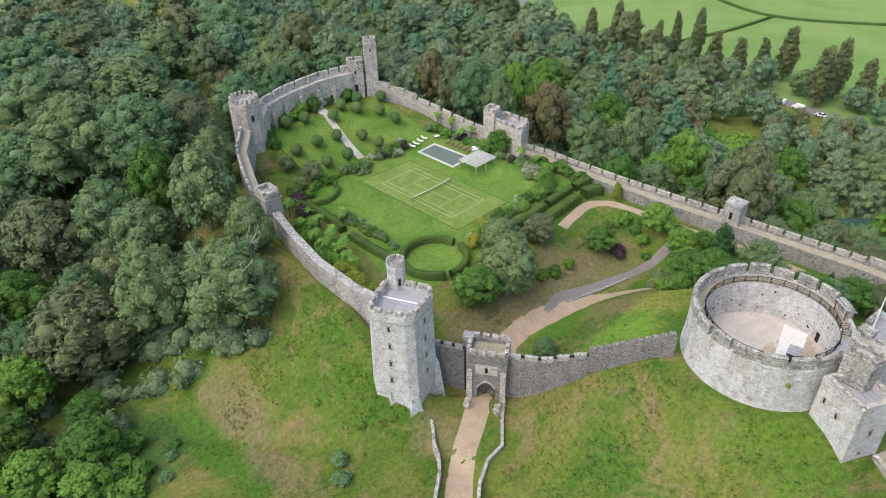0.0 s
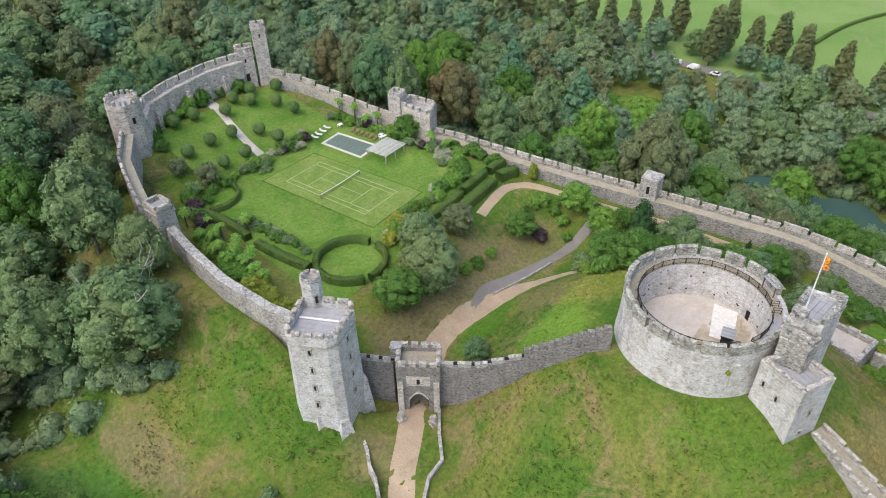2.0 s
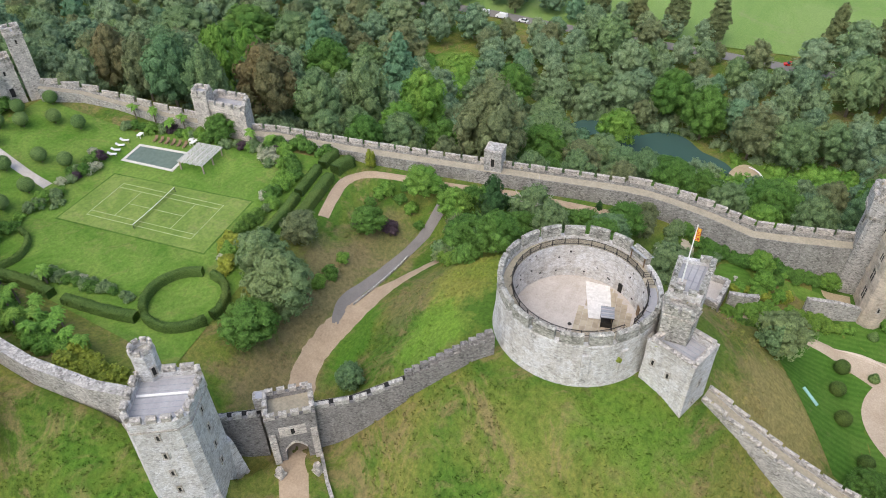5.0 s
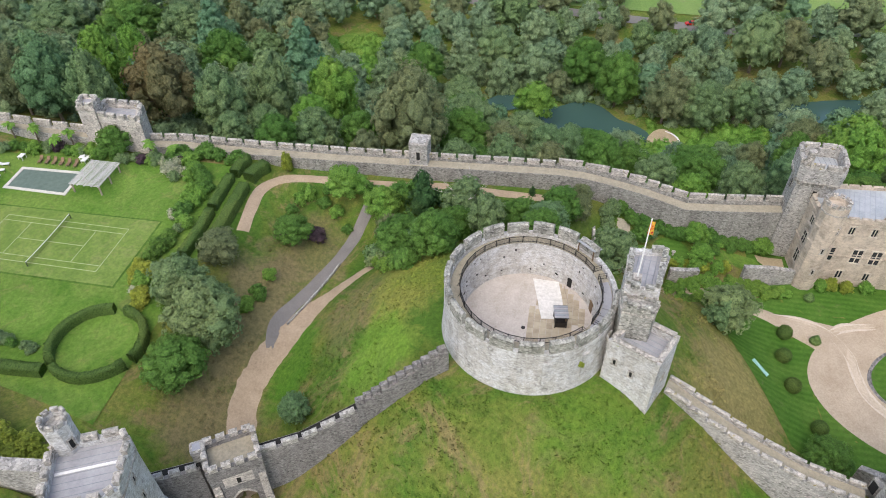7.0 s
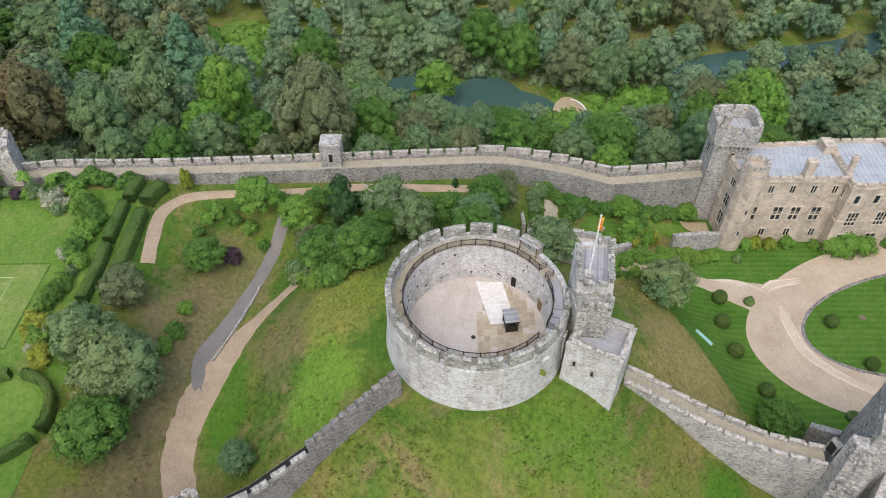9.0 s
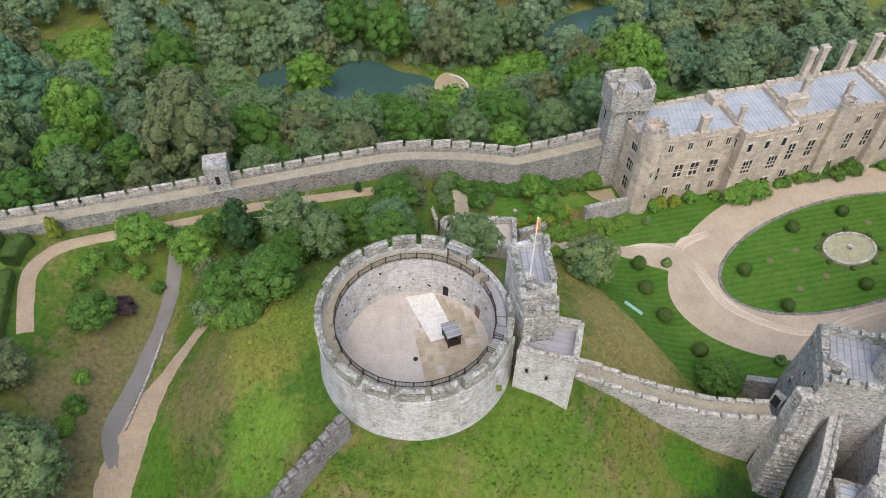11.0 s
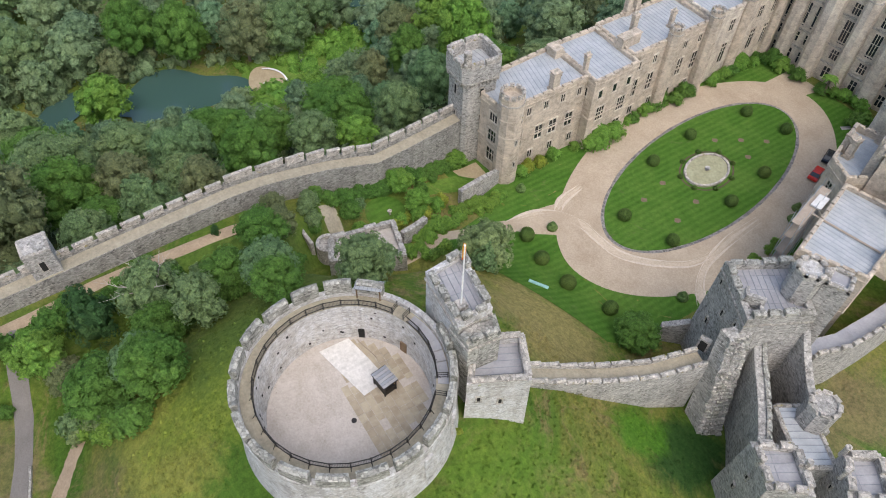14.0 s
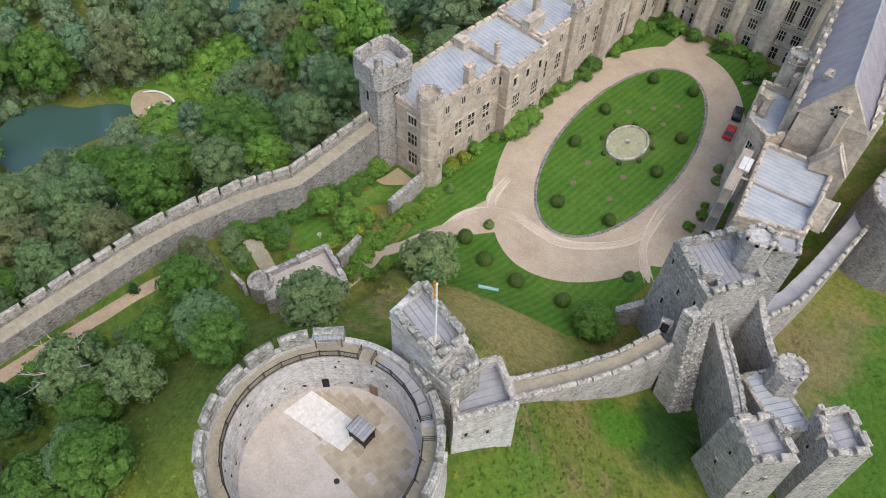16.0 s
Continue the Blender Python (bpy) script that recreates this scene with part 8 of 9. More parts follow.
for x, y in ((64.8, 99.5), (66.0, 104.4), (69.4, 109.6), (72.4, 111.4), (65.4, 90.4), (71.0, 121.0), (129.0, 118.6), (128.8, 126.4), (127.8, 100.6)):
    plant("palm0", x, y, 1.2, 1.5, category="palm", group="garden palms")
for x, y in ((71.5, 106), (68.5, 103), (67, 98), (70, 100), (66.5, 94.5), (78, 111), (68, 112), (73, 117), (128.4, 96), (127.2, 121), (128.2, 131)):
    plant("palm0", x, y, 1.25, 1.25, category="palm", group="garden palms")
for x, y, k, s in ((39.9, 65.0, "grey0", 1.2), (37.6, 61.6, "grey0", 1.25), (22.3, 88.7, "grey0", 0.9), (24.2, 91.0, "shrub0", 0.8), (17.3, 88.9, "shrub0", 1.6), (14.6, 86.0, "shrub1", 1.9), (12.0, 90.5, "shrub0", 2.3), (15.4, 93.6, "shrub1", 2.0), (19.5, 84.6, "grey0", 0.9), (10.6, 83.0, "shrub1", 2.2), (7.5, 88.0, "shrub0", 2.4), (18.8, 97.0, "shrub2", 2.0), (43.0, 74.6, "shrub1", 0.5), (46.0, 66.2, "shrub0", 0.45)):
    plant(k, x, y, s, s * 0.8, "low bush on the grass bank", "shrub", "bank bushes")


def hedge(name, pts, w, h, label):
    """A clipped hedge along a line: a solid body with ragged leaves over it."""
    line = catmull([(*p, 0) for p in pts], 0.7)
    v, q = [], []
    rng = np.random.RandomState(hash_of(label) + len(line))
    prof = [(-w / 2, -0.3), (-w / 2, h * 0.85), (-w / 2 + 0.18, h), (w / 2 - 0.18, h), (w / 2, h * 0.85), (w / 2, -0.3)]
    for k, p in enumerate(line):
        a, b = line[max(0, k - 1)], line[min(len(line) - 1, k + 1)]
        d = Vector((b.x - a.x, b.y - a.y)).normalized()
        z = lz(p.x, p.y)
        for s, t in prof:
            s2, t2 = s + rng.uniform(-0.05, 0.05), t + rng.uniform(-0.06, 0.06)
            v.append((p.x - d.y * s2, p.y + d.x * s2, z + t2))
        if k:
            o = (k - 1) * 6
            for j in range(5):
                q.append((o + j, o + j + 1, o + 7 + j, o + 6 + j))
    n = len(line)
    q.append((0, 1, 2, 5))
    q.append(((n - 1) * 6, (n - 1) * 6 + 1, (n - 1) * 6 + 2, (n - 1) * 6 + 5))
    q.append((2, 3, 4, 5))
    q.append(((n - 1) * 6 + 2, (n - 1) * 6 + 3, (n - 1) * 6 + 4, (n - 1) * 6 + 5))
    V = np.array(v)
    m = int(n * 26)
    i = rng.randint(0, n - 1, m)
    j = rng.randint(0, 5, m)
    u, t = rng.uniform(0, 1, (m, 1)), rng.uniform(0, 1, (m, 1))
    c = (V[i * 6 + j] * (1 - t) + V[i * 6 + j + 1] * t) * (1 - u) + (V[(i + 1) * 6 + j] * (1 - t) + V[(i + 1) * 6 + j + 1] * t) * u
    a = rng.normal(size=(m, 3)) * 0.13
    b = rng.normal(size=(m, 3)) * 0.09
    V2 = np.concatenate([V, np.stack([c - a, c - b, c + a, c + b], 1).reshape(-1, 3)])
    Q = np.concatenate([np.array(q), np.arange(m * 4).reshape(-1, 4) + len(V)])
    me = np_mesh(name, V2, Q)
    me.materials.append(M_HEDGE)
    return tagged(new(name, me), label, "hedge")


RC = (81.9, 85.6)
for a0, a1 in ((8, 132), (146, 244), (254, 352)):
    hedge("round_hedge", [(RC[0] + 6.7 * math.cos(radians(a0 + (a1 - a0) * k / 8)), RC[1] + 6.7 * math.sin(radians(a0 + (a1 - a0) * k / 8))) for k in range(9)], 1.2, 1.7, "curved clipped hedge round a small lawn")
hedge("border_hedge", [(75.6, 90.4), (75.2, 96), (75.3, 104.6)], 1.7, 1.7, "long clipped hedge beside the palm border")
hedge("border_hedge", [(75.6, 107.6), (76.6, 114), (76.6, 123.6)], 1.7, 1.7, "long clipped hedge beside the palm border")
hedge("border_hedge", [(77.6, 122.0), (81.6, 120.6), (86.0, 122.6), (87.6, 126.0)], 0.9, 1.3, "curving low clipped hedge at the lawn's corner")
hedge("walk_hedge", [(101.8, 81.6), (108, 81.6), (113.6, 81.9)], 1.7, 1.8, "thick clipped hedge beside the gravel path")
hedge("walk_hedge", [(114.6, 82.0), (119, 82.2), (124, 82.4)], 1.7, 1.8, "thick clipped hedge beside the gravel path")
hedge("walk_hedge", [(103.0, 78.4), (110, 78.6), (116, 78.8), (122.4, 79.0)], 2.0, 1.7, "thick clipped hedge beside the gravel path")
hedge("walk_hedge", [(125.0, 82.0), (128, 82.0), (130.6, 81.6)], 1.8, 1.9, "thick clipped hedge beside the gravel path")
hedge("walk_hedge", [(124.6, 79.0), (127.4, 78.6), (130.0, 77.6)], 2.2, 2.0, "thick clipped hedge beside the gravel path")


def tufts():
    """Tussocks of long grass and weeds on the banks."""
    r = random.Random(17)
    V, T, n = [], [], 0
    for _ in range(60000):
        x, y = r.uniform(22, 118), r.uniform(-48, 100)
        if n >= 14000:
            break
        keep_r = math.hypot(x - MOTTE[0], y - MOTTE[1])
        bank = x < float(wall_x(y)) - 2.5
        slope = 13.5 < keep_r < 33 and y > -6
        ward = 64 < y < 74 and 72 < x < 112
        if not (bank or slope or ward) or noise.noise((x * 0.11, y * 0.11, 1)) < r.uniform(-0.35, 0.25) or wood_at(x, y):
            continue
        if 40 < y < 64 and math.hypot(x - 60, y - 53) < 9 or (34 < x < 54 and abs(y - (36 + (x - 40) * 1.05)) < 4.5) or (54 < x < 66 and 18 > abs(y + 22) and x > 50):
            continue
        if 58 < y < 65.5 and x > 66:
            continue
        z = lz(x, y)
        s = r.uniform(0.2, 0.5)
        for k in range(3):
            a = r.uniform(0, 6.3)
            c, d = math.cos(a) * s, math.sin(a) * s
            o, q = r.uniform(-s, s), r.uniform(-s, s)
            V += [(x + o - d * 0.6, y + q + c * 0.6, z - 0.05), (x + o + d * 0.6, y + q - c * 0.6, z - 0.05), (x + o + c * 0.7, y + q + d * 0.7, z + s * r.uniform(0.25, 0.55))]
            T.append((n * 9 + k * 3, n * 9 + k * 3 + 1, n * 9 + k * 3 + 2))
        n += 1
    me = np_mesh("grass_tufts", np.array(V), np.zeros((0, 4), int), False, np.array(T))
    me.materials.append(M_GROUND)
    tagged(new("grass_tufts", me), "tussocks of long rough grass on the banks", "grass", kind="stuff")



# ---- woods ----
def wood_at(x, y):
    """Whether trees grow here."""
    xw = float(wall_x(y))
    if math.hypot(x - 79, y - 148) < 11 or (62 < y < 150 and xw - 6.5 <= x < xw):
        return False
    if y > 62 and x < xw - 3 and y < 150:
        return y > np.interp(x, (-60, -10, 4, 12, 18, 24, 30, 36, 43, 50, 56), (40, 62, 80, 94, 103, 104, 102, 94, 91, 97, 104))
    yn = float(np.interp(x, (60, 80, 92, 110, 122, 132), (150, 160, 164, 165, 163, 156)))
    xe = float(np.interp(y, (-140, -24, -3, 3, 21, 47, 100, 128, 142, 152), (156, 147, 145, 145, 146, 143, 143, 140, 138, 134)))
    if y >= 140 and x < 132:
        return y > yn and not (math.hypot(x - 106, y - 432) < 34)
    if x < xe or (284 < x < 312 and 66 < y < 112):
        return False
    if x > float(np.interp(y, (-140, -75, -50, -15, 70, 105, 140, 180, 230, 430), (305, 303, 306, 300, 318, 322, 324, 324, 332, 345))) or (x > 290 and -45 < y < 0):
        return False
    if ((x - 214) / 15) ** 2 + ((y - 12) / 22) ** 2 < 1 or ((x - 224) / 8) ** 2 + ((y - 34) / 13) ** 2 < 1 or math.hypot(x - 207, y + 10) < 13 or math.hypot(x - 196, y + 11) < 12:
        return False
    if ((x - 211) / 9) ** 2 + ((y + 29) / 7) ** 2 < 1:
        return False
    if -120 < y < -30 and abs(x - float(np.interp(y, (-150, -105, -70, -46, -40), (262, 246, 239, 226, 211)))) < 8:
        return False
    if ((x - 256) / 17) ** 2 + ((y - 98) / 13) ** 2 < 1 or ((x - 236) / 10) ** 2 + ((y - 93) / 9) ** 2 < 1:
        return False
    if y < 240 and abs(x - float(np.interp(y, (-90, -45, -20, 10, 60, 90, 125, 160, 220), (297, 292, 293, 297, 303, 307, 311, 312, 325)))) < 6.5:
        return False
    return True


# the great trees of the woods: kind, place, radius of the crown, height
WEST_FAR = (("dark0", 61.8, 247.9, 13.0, 21), ("olive0", 108.1, 348.8, 13.2, 20), ("rust0", 90.9, 279.1, 11.6, 20), ("broad0", 69.9, 189.0, 12.6, 24), ("broad2", 48.2, 192.9, 11.6, 24),
            ("broad1", 96.4, 227.0, 10.8, 22), ("olive0", 116.4, 254.2, 11.6, 22), ("dark2", 128.2, 241.8, 12.6, 22), ("silver0", 111.2, 185.9, 8.0, 19), ("olive0", 129.3, 195.5, 7.8, 21), ("rust1", 102.0, 207.6, 7.2, 19))
WEST_NEAR = (("bronze0", 90.2, 176.6, 5.1, 15), ("dark1", 54.9, 151.5, 8.9, 22), ("broad3", 46.2, 166.5, 11.4, 25), ("dark0", 36.0, 181.1, 10.0, 22), ("rust0", 66.8, 153.0, 6.7, 18), ("silver0", 52.6, 121.4, 7.4, 19),
             ("green0", 49.9, 138.0, 5.8, 17), ("rust1", 30.1, 156.5, 9.0, 20), ("dark2", 40.5, 142.0, 7.5, 19), ("broad1", 36.3, 114.8, 7.7, 19))
WEST_EDGE = (("olive0", 22.7, 120.6, 9.4, 20), ("light1", 10.2, 117.9, 5.8, 13), ("green1", 18.1, 140.6, 6.9, 16), ("broad0", 23.6, 170.1, 6.7, 17), ("dark1", 13.9, 126.9, 4.2, 14),
             ("green0", 2.0, 109.0, 6.2, 12), ("green1", 13.2, 98.0, 5.4, 9), ("light0", 4.0, 98.5, 5.3, 9), ("light1", 9.5, 90.0, 4.4, 7.5), ("green0", 16.5, 107.5, 3.9, 7), ("light0", -2.0, 91.0, 5.0, 9), ("holm0", 53.6, 107.0, 4.4, 12), ("rust0", 56.0, 130.5, 5.0, 14), ("broad1", 64.5, 138.0, 5.0, 14))
EAST_NORTH = (("rust0", 140.5, 136.5, 4.6, 18), ("dark0", 139.6, 128.5, 5.4, 19), ("broad1", 140.4, 119.0, 5.0, 19), ("light0", 157.9, 128.1, 5.6, 22), ("light1", 183.2, 137.2, 4.6, 20), ("broad2", 231.8, 200.0, 11.6, 20), ("green1", 240.5, 176.6, 11.7, 20),
              ("broad0", 239.7, 154.6, 9.6, 20), ("green0", 204.7, 122.6, 8.2, 20), ("broad3", 152.0, 97.1, 5.6, 19), ("dark1", 149.0, 136.5, 7.0, 20), ("bronze0", 143.0, 147.0, 5.4, 18), ("bronze0", 151.6, 110.6, 7.8, 21))
EAST_WALL = (("silver0", 166.0, 90.8, 6.2, 23), ("light0", 176.0, 79.4, 7.0, 21), ("olive0", 154.6, 53.6, 8.6, 25), ("green1", 143.6, 81.0, 4.6, 11), ("broad1", 151.0, 75.0, 5.4, 12), ("green0", 159.0, 67.2, 5.0, 11), ("rust0", 145.6, 62.0, 3.6, 10),
             ("broad0", 144.4, 41.6, 4.2, 11), ("olive0", 146.4, 22.4, 4.2, 12), ("silver0", 144.8, 31.6, 4.6, 13), ("spire0", 208.1, 99.2, 10.6, 29), ("spire0", 232.0, 140.0, 9.6, 27), ("light1", 213.4, 29.4, 6.6, 15))
EAST_POND = (("broad2", 174.3, 43.9, 7.6, 17), ("green0", 169.0, 11.4, 5.7, 11), ("light0", 188.7, -52.3, 7.8, 19), ("olive0", 195.3, -42.3, 5.7, 16), ("green1", 228.0, 66.9, 7.3, 18), ("broad3", 243.8, 44.1, 7.6, 18), ("silver0", 207.9, 50.7, 7.4, 15), ("green1", 190.5, 46.6, 7.0, 14),
             ("broad2", 179.7, 30.5, 6.4, 12), ("dark1", 165.9, 23.0, 5.0, 12), ("green0", 180.0, 13.6, 5.0, 9), ("green1", 161.6, 5.2, 4.9, 11), ("green0", 229.5, 4.7, 6.9, 19), ("rust0", 222.0, -9.9, 6.6, 19), ("green1", 238.3, 15.5, 7.6, 19))
EAST_SOUTH = (("broad1", 219.9, -21.3, 7.0, 17), ("broad3", 225.0, -31.4, 6.3, 16), ("light0", 169.8, -45.5, 7.0, 20), ("green0", 177.0, -34.9, 4.7, 15), ("olive0", 178.5, -25.7, 4.4, 11), ("dark2", 155.4, -27.6, 5.1, 15), ("green1", 157.6, -10.1, 4.8, 11),
              ("broad0", 150.0, -17.0, 4.5, 12), ("broad2", 152.5, 0.0, 4.7, 11), ("green0", 153.6, 12.2, 5.4, 13), ("dark0", 167.2, 19.0, 4.6, 12), ("olive0", 160.0, 33.4, 5.5, 13), ("silver0", 260.0, -41.0, 8.6, 22), ("olive0", 266.0, -52.0, 7.0, 18))
GREAT = WEST_FAR + WEST_NEAR + WEST_EDGE + EAST_NORTH + EAST_WALL + EAST_POND + EAST_SOUTH
for key, x, y, R, H in GREAT:
    grow(key, x, y, R, H)
dead_limbs(grow("broad2", 43.4, 98.4, 8.4, 19, "broad green tree with a few dead branches"), 5.8, 13, 9)


def scatter():
    """The rest of the woods: places and crown widths, clear of the great trees."""
    rng = random.Random(21)
    cell, grid, out = 6.0, {}, []
    for key, x, y, R, H in GREAT + (("broad2", 43.4, 98.4, 8.4, 19),):
        grid.setdefault((int(x // cell), int(y // cell)), []).append((x, y, R * 1.75))
    for _ in range(45000):
        x, y = rng.uniform(-45, 372), rng.uniform(-135, 430)
        if y < 60 and x < 130 or (x < 30 and y < 118):
            continue
        west = x < 132
        dist = rng.choice((rng.uniform(9, 14), rng.uniform(12, 18))) if west else rng.choice((rng.uniform(6.5, 9), rng.uniform(8, 12), rng.uniform(11, 16)))
        gx, gy = int(x // cell), int(y // cell)
        if any((x - a) ** 2 + (y - b) ** 2 < ((dist + d) / 2) ** 2 for i in (-3, -2, -1, 0, 1, 2, 3) for j in (-3, -2, -1, 0, 1, 2, 3) for a, b, d in grid.get((gx + i, gy + j), ())):
            continue
        if not wood_at(x, y):
            continue
        grid.setdefault((gx, gy), []).append((x, y, dist))
        out.append((x, y, dist))
    return out


WOOD = scatter()
tufts()
kinds_w = ("broad0", "broad1", "broad2", "broad3", "dark0", "dark1", "dark2", "broad1", "green0", "broad3", "olive0", "silver0", "silver0", "rust0", "dark0", "broad2", "rust1", "bronze0")
kinds_e = ("green0", "green1", "light0", "silver0", "green1", "dark0", "broad0", "green0", "silver0", "green0", "olive0", "broad2", "dark1", "light1", "broad3", "spire0", "green1", "green0")
near, far = [], []
for x, y, d in WOOD:
    close = (x < 62 and y < 150) or (138 < x < 168 and -60 < y < 125) or (60 < x < 135 and y < 176)
    (near if close else far).append((x, y, d))
rng = random.Random(8)
for x, y, d in near:
    west = x < 62
    R = d * 0.56 * rng.uniform(0.95, 1.15)
    H = (R * rng.uniform(1.5, 2.0) + 5) if west else (R * rng.uniform(1.2, 1.7) + 5)
    if not west and y < 40:
        H *= 0.72
    grow(rng.choice(kinds_w if west or y > 150 else kinds_e), x, y, R, H)


def far_wood():
    """The woods too far off to tell single trees apart, one mesh for each kind of leaf."""
    r = np.random.RandomState(5)
    # The mixed, dark, light and silver leaves carry the painted haze.
    for name, material, key, label, share in (("woodland", M_HAZED1, "fw1", "mixed green woodland canopy", 0.30), ("dark_woodland", M_HAZED2, "fw2", "dark green woodland canopy", 0.20), ("light_woodland", M_HAZED3, "fw3", "light green woodland canopy", 0.08), ("silver_woodland", M_HAZED4, "fw4", "silvery woodland canopy, leaf colour paled for haze", 0.16), ("rusty_woodland", M_LEAF5, "fw5", "rusty brown woodland canopy", 0.08), ("olive_woodland", M_OLIVE, "fw6", "olive-green woodland canopy", 0.08), ("blue_woodland", M_SPIRE, "fw7", "dark blue-green woodland canopy", 0.10)):
        temps = []
        for i in range(4):
            temps.append(foliage(100 + i * 7 + len(name), lobes_round(300 + i + len(name), 5.0, 1.0, 12.5, 20), 1100, 0.34, 0.8, 0.88))
        V, Q, T, off = [], [], [], 0
        for (x, y, d), u, c in zip(far, FARPICK, FARTURN):
            if not (share_lo[name] <= u < share_lo[name] + share):
                continue
            v, q, tri = temps[int(c * 97) % 4]
            s = d / 9.2 * (0.95 + 0.25 * ((c * 31) % 1))
            a = c * math.tau
            m = np.array([[math.cos(a), -math.sin(a), 0], [math.sin(a), math.cos(a), 0], [0, 0, 1.0]]) * s
            m[2, 2] *= (0.75 + 0.3 * ((c * 57) % 1)) * (12.0 / d) ** 0.35
            if 160 < x < 212 and -32 < y < 46:
                m *= 0.62
            V.append(v @ m.T + np.array([x, y, lz(x, y) - 0.5]))
            Q.append(q + off)
            T.append(tri + off)
            off += len(v)
        if not V:
            continue
        me = np_mesh(name, np.concatenate(V), np.concatenate(Q), True, np.concatenate(T))
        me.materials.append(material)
        tagged(new(name, me), label, "woodland", kind="stuff")


share_lo = {"woodland": 0.0, "dark_woodland": 0.30, "light_woodland": 0.50, "silver_woodland": 0.58, "rusty_woodland": 0.74, "olive_woodland": 0.82, "blue_woodland": 0.90}
_r = np.random.RandomState(77)
FARPICK, FARTURN = _r.uniform(0, 1, len(far)), _r.uniform(0, 1, len(far))
far_wood()


def undergrowth():
    """Brambles and saplings between the trees."""
    r = random.Random(31)
    temps = [foliage(60 + i, [(0, 0, 0.9, 2.4, 1.7), (1.6, 0.6, 0.6, 1.4, 1.1), (-1.2, 1.3, 0.5, 1.5, 1.2)], 110, 0.3, 0.9, 0.85) for i in range(4)]
    V, Q, T, off = [], [], [], 0
    for _ in range(4200):
        x, y = r.uniform(-40, 250), r.uniform(-60, 190)
        if not (x < 62 or x > 138 or y > 150) or not wood_at(x, y):
            continue
        v, q, tri = r.choice(temps)
        s, a = r.uniform(0.6, 1.5), r.uniform(0, 6.3)
        m = np.array([[math.cos(a), -math.sin(a), 0], [math.sin(a) * 0.8, math.cos(a) * 0.8, 0], [0, 0, r.uniform(0.8, 1.5)]]) * s
        V.append(v @ m.T + np.array([x, y, lz(x, y) - 0.1]))
        Q.append(q + off)
        T.append(tri + off)
        off += len(v)
    me = np_mesh("undergrowth", np.concatenate(V), np.concatenate(Q), True, np.concatenate(T))
    # Shares the mixed far leaf, with haze in its colour.
    me.materials.append(M_HAZED1)
    tagged(new("undergrowth", me), "low green brambles and saplings under the trees", "undergrowth", kind="stuff")


undergrowth()


def pond_scrub():
    """Willow scrub and reeds round the pond and in the clearings."""
    r = random.Random(41)
    temps = [foliage(80 + i, [(0, 0, 0.6, 1.8, 1.3), (1.3, 0.5, 0.4, 1.2, 0.9), (-1.0, 0.9, 0.5, 1.3, 1.1)], 60, 0.34, 0.9, 0.88) for i in range(3)]
    V, Q, T, off = [], [], [], 0
    for _ in range(1500):
        x, y = r.uniform(184, 262), r.uniform(-40, 110)
        if wood_at(x, y) or ((x - 216) / 16) ** 2 + ((y - 12) / 19) ** 2 < 1 or ((x - 224) / 8) ** 2 + ((y - 34) / 13) ** 2 < 1 or math.hypot(x - 208.5, y + 10) < 8.5 or math.hypot(x - 205, y + 3) < 4 or math.hypot(x - 208.6, y + 26.6) < 4.5 or noise.noise((x * 0.06, y * 0.06, 2)) < -0.25:
            continue
        v, q, tri = r.choice(temps)
        s, a = r.uniform(0.6, 1.9), r.uniform(0, 6.3)
        m = np.array([[math.cos(a), -math.sin(a), 0], [math.sin(a), math.cos(a), 0], [0, 0, r.uniform(0.7, 1.5)]]) * s
        V.append(v @ m.T + np.array([x, y, lz(x, y) - 0.1]))
        Q.append(q + off)
        T.append(tri + off)
        off += len(v)
    me = np_mesh("pond_scrub", np.concatenate(V), np.concatenate(Q), True, np.concatenate(T))
    me.materials.append(M_LEAF3)
    tagged(new("pond_scrub", me), "light green scrub and reeds round the pond", "scrub", kind="stuff")


pond_scrub()
# poplars along the valley road
for x, y, R, H in ((313, 204, 3.6, 17), (325, 196, 3.8, 19), (322, 184, 3.4, 18), (317.5, 168, 2.8, 17), (331.7, 166, 2.6, 18), (331, 154, 3.6, 21), (319.2, 139, 4.0, 17), (321.4, 128, 3.4, 16), (331.4, 121, 3.0, 15), (334, 111, 4.4, 20), (312.5, 88, 4.6, 21), (327, 86, 4.2, 21), (321, 73, 4.0, 18), (327, 64, 4.4, 19),
                   (312, 52, 4.4, 20), (310, 36, 4.0, 18), (308, 20, 4.2, 19), (306, 4, 4.0, 17), (306, -38, 4.0, 17), (309, -56, 4.4, 18)):
    grow("poplar0", x, y, R * 1.25, H * 1.2, group="road poplars")
# hedgerow lines in the meadow
for pts in ([(470, 240), (446, 199), (432, 157), (454, 106), (500, 40)], [(432, 157), (389, 164), (350, 176)], [(345, 60), (420, 40), (520, -30)]):
    hedge("field_hedge", pts, 1.6, 1.6, "thin dark field hedge across the meadow")
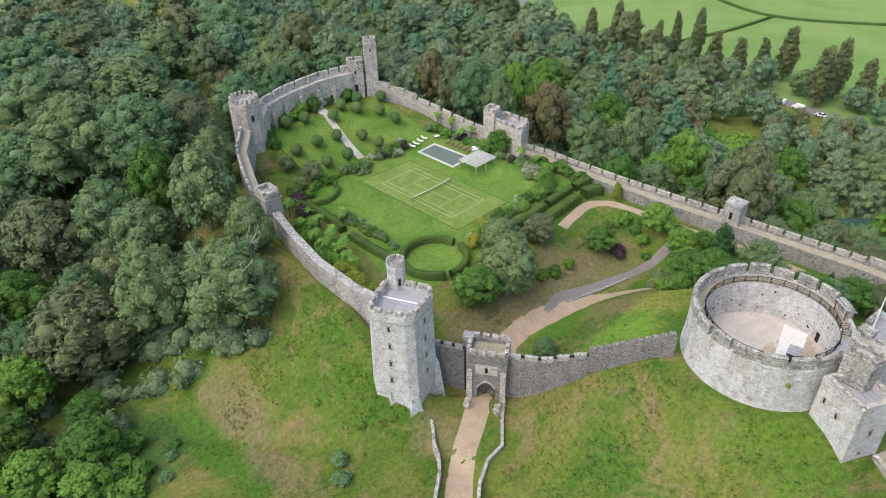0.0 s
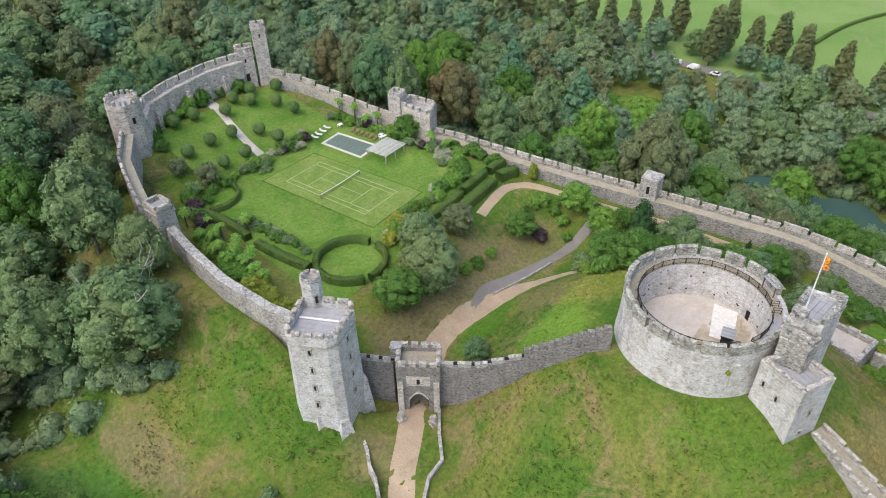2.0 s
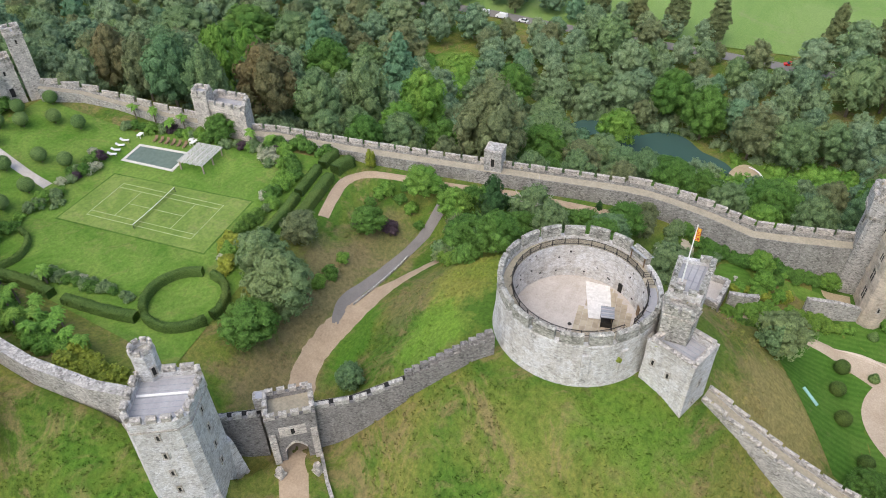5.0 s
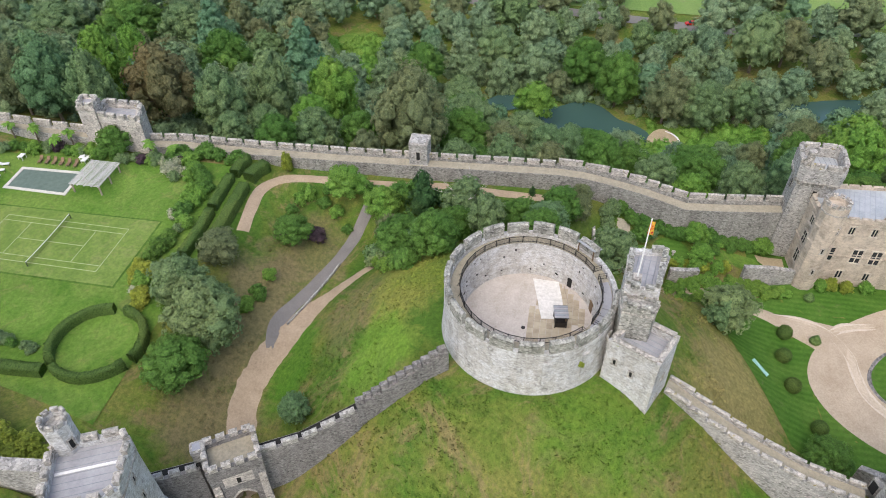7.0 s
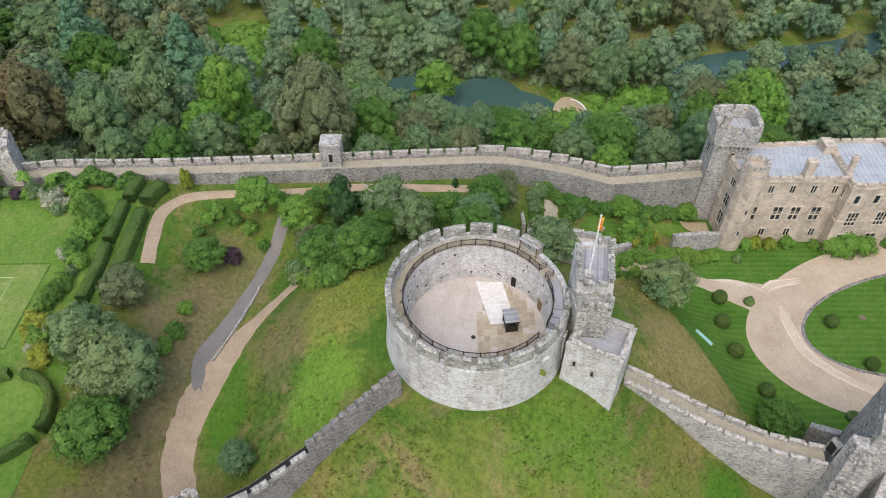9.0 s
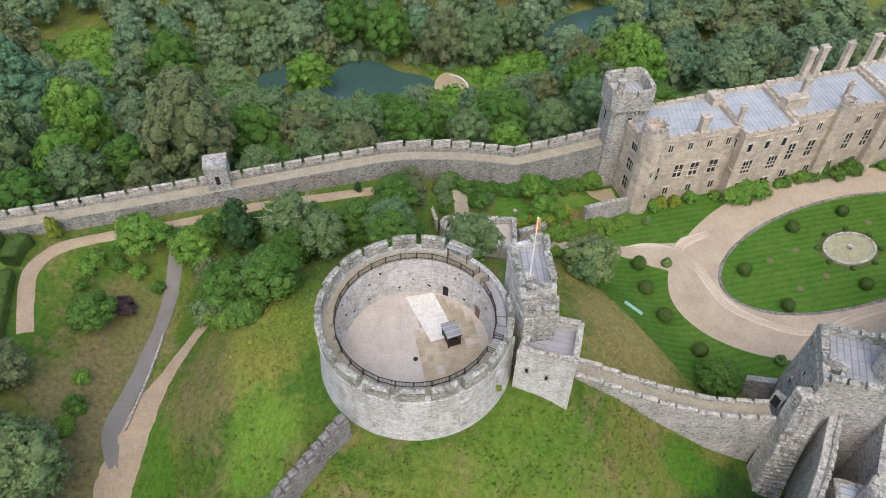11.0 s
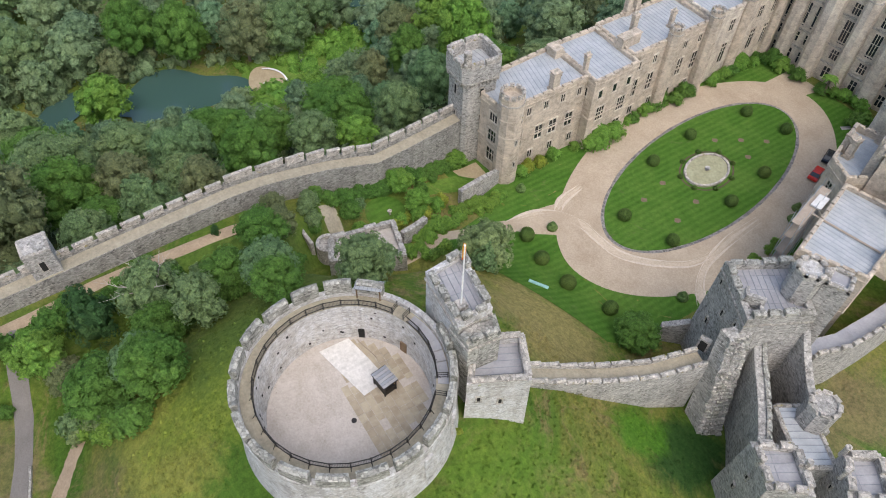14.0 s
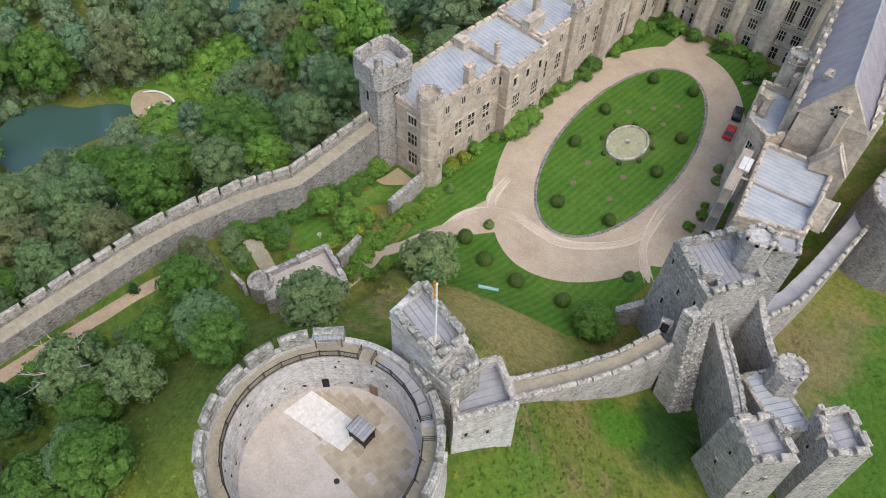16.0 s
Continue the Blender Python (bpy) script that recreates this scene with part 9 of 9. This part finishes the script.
# pond furniture
jt = thing("jetty", "pale timber jetty at the pond's edge", "jetty")
for nm, x, y, a, b, yaw in (("deck", 206.2, -1.4, 2.0, 1.7, 20), ("gangway", 205.8, -4.4, 0.6, 1.9, 10)):
    for k in range(6):
        bm = bmesh.new()
        box(bm, -a + 2 * a * k / 6 + 0.03, -b, 0, -a + 2 * a * (k + 1) / 6 - 0.03, b, 0.12, pose(x, y, -36.95, 0, 0, yaw))
        part("plank", bm, M_GREYWOOD, jt)
for dx, dy in ((-1.6, -1.3), (1.6, -1.3), (1.6, 1.3), (-1.6, 1.3)):
    bm = bmesh.new()
    tube(bm, (206.2 + dx, -1.4 + dy, -38), (206.2 + dx, -1.4 + dy, -36.96), 0.12, 6)
    part("pile", bm, M_TEAK, jt)
patch("pond_clearing", lambda u, v: (206 + 15 * v * math.cos(u * math.tau), -14 + 12 * v * math.sin(u * math.tau)), 40, 6, M_LAWN, "grass beside the pond", "lawn", 0.1, flat=-37.6)
patch("pond_terrace", lambda u, v: (209.4 + (6.2 + 1.2 * math.cos(2 * u * math.tau)) * v * math.cos(u * math.tau), -10.0 + 5.0 * v * math.sin(u * math.tau)), 32, 4, M_SAND, "pale sandy terrace beside the pond", "terrace", 0.35, flat=-37.2)
strip("terrace_wall", [(208.6 + 6.4 * math.cos(a), -9.6 + 5.0 * math.sin(a), 0.6) for a in (-0.2, -0.6, -1.0, -1.4, -1.8, -2.2, -2.6, -3.0)], M_WHITE, "low white curved terrace wall", "wall", 0.9, 3, flat=-37.2)
for x, y in ((208.2, -9.2), (207.2, -9.9)):
    bc = thing("stone_bench", "pale stone bench on the sandy terrace", "bench", "terrace benches")
    bm = bmesh.new()
    box(bm, -0.9, -0.3, 0.35, 0.9, 0.3, 0.5, pose(x, y, -36.85, 0, 0, 40))
    part("seat", bm, M_WHITE, bc)
    for d in (-0.65, 0.65):
        bm = bmesh.new()
        box(bm, d - 0.12, -0.25, 0, d + 0.12, 0.25, 0.35, pose(x, y, -36.85, 0, 0, 40))
        part("leg", bm, M_WHITE, bc)
strip("woodland_path", [(219, -33, 1.2), (214.5, -31, 1.2), (210.5, -29, 1.2)], M_SAND, "narrow sandy path in the clearing", "path", 0.3, 3, flat=-37.4)
patch("bench_lawn", lambda u, v: (208.6 + 4.2 * v * math.cos(u * math.tau), -26.6 + 3.0 * v * math.sin(u * math.tau)), 20, 3, M_LAWN, "small mown lawn by the stream", "lawn", 0.25, flat=-37.4)
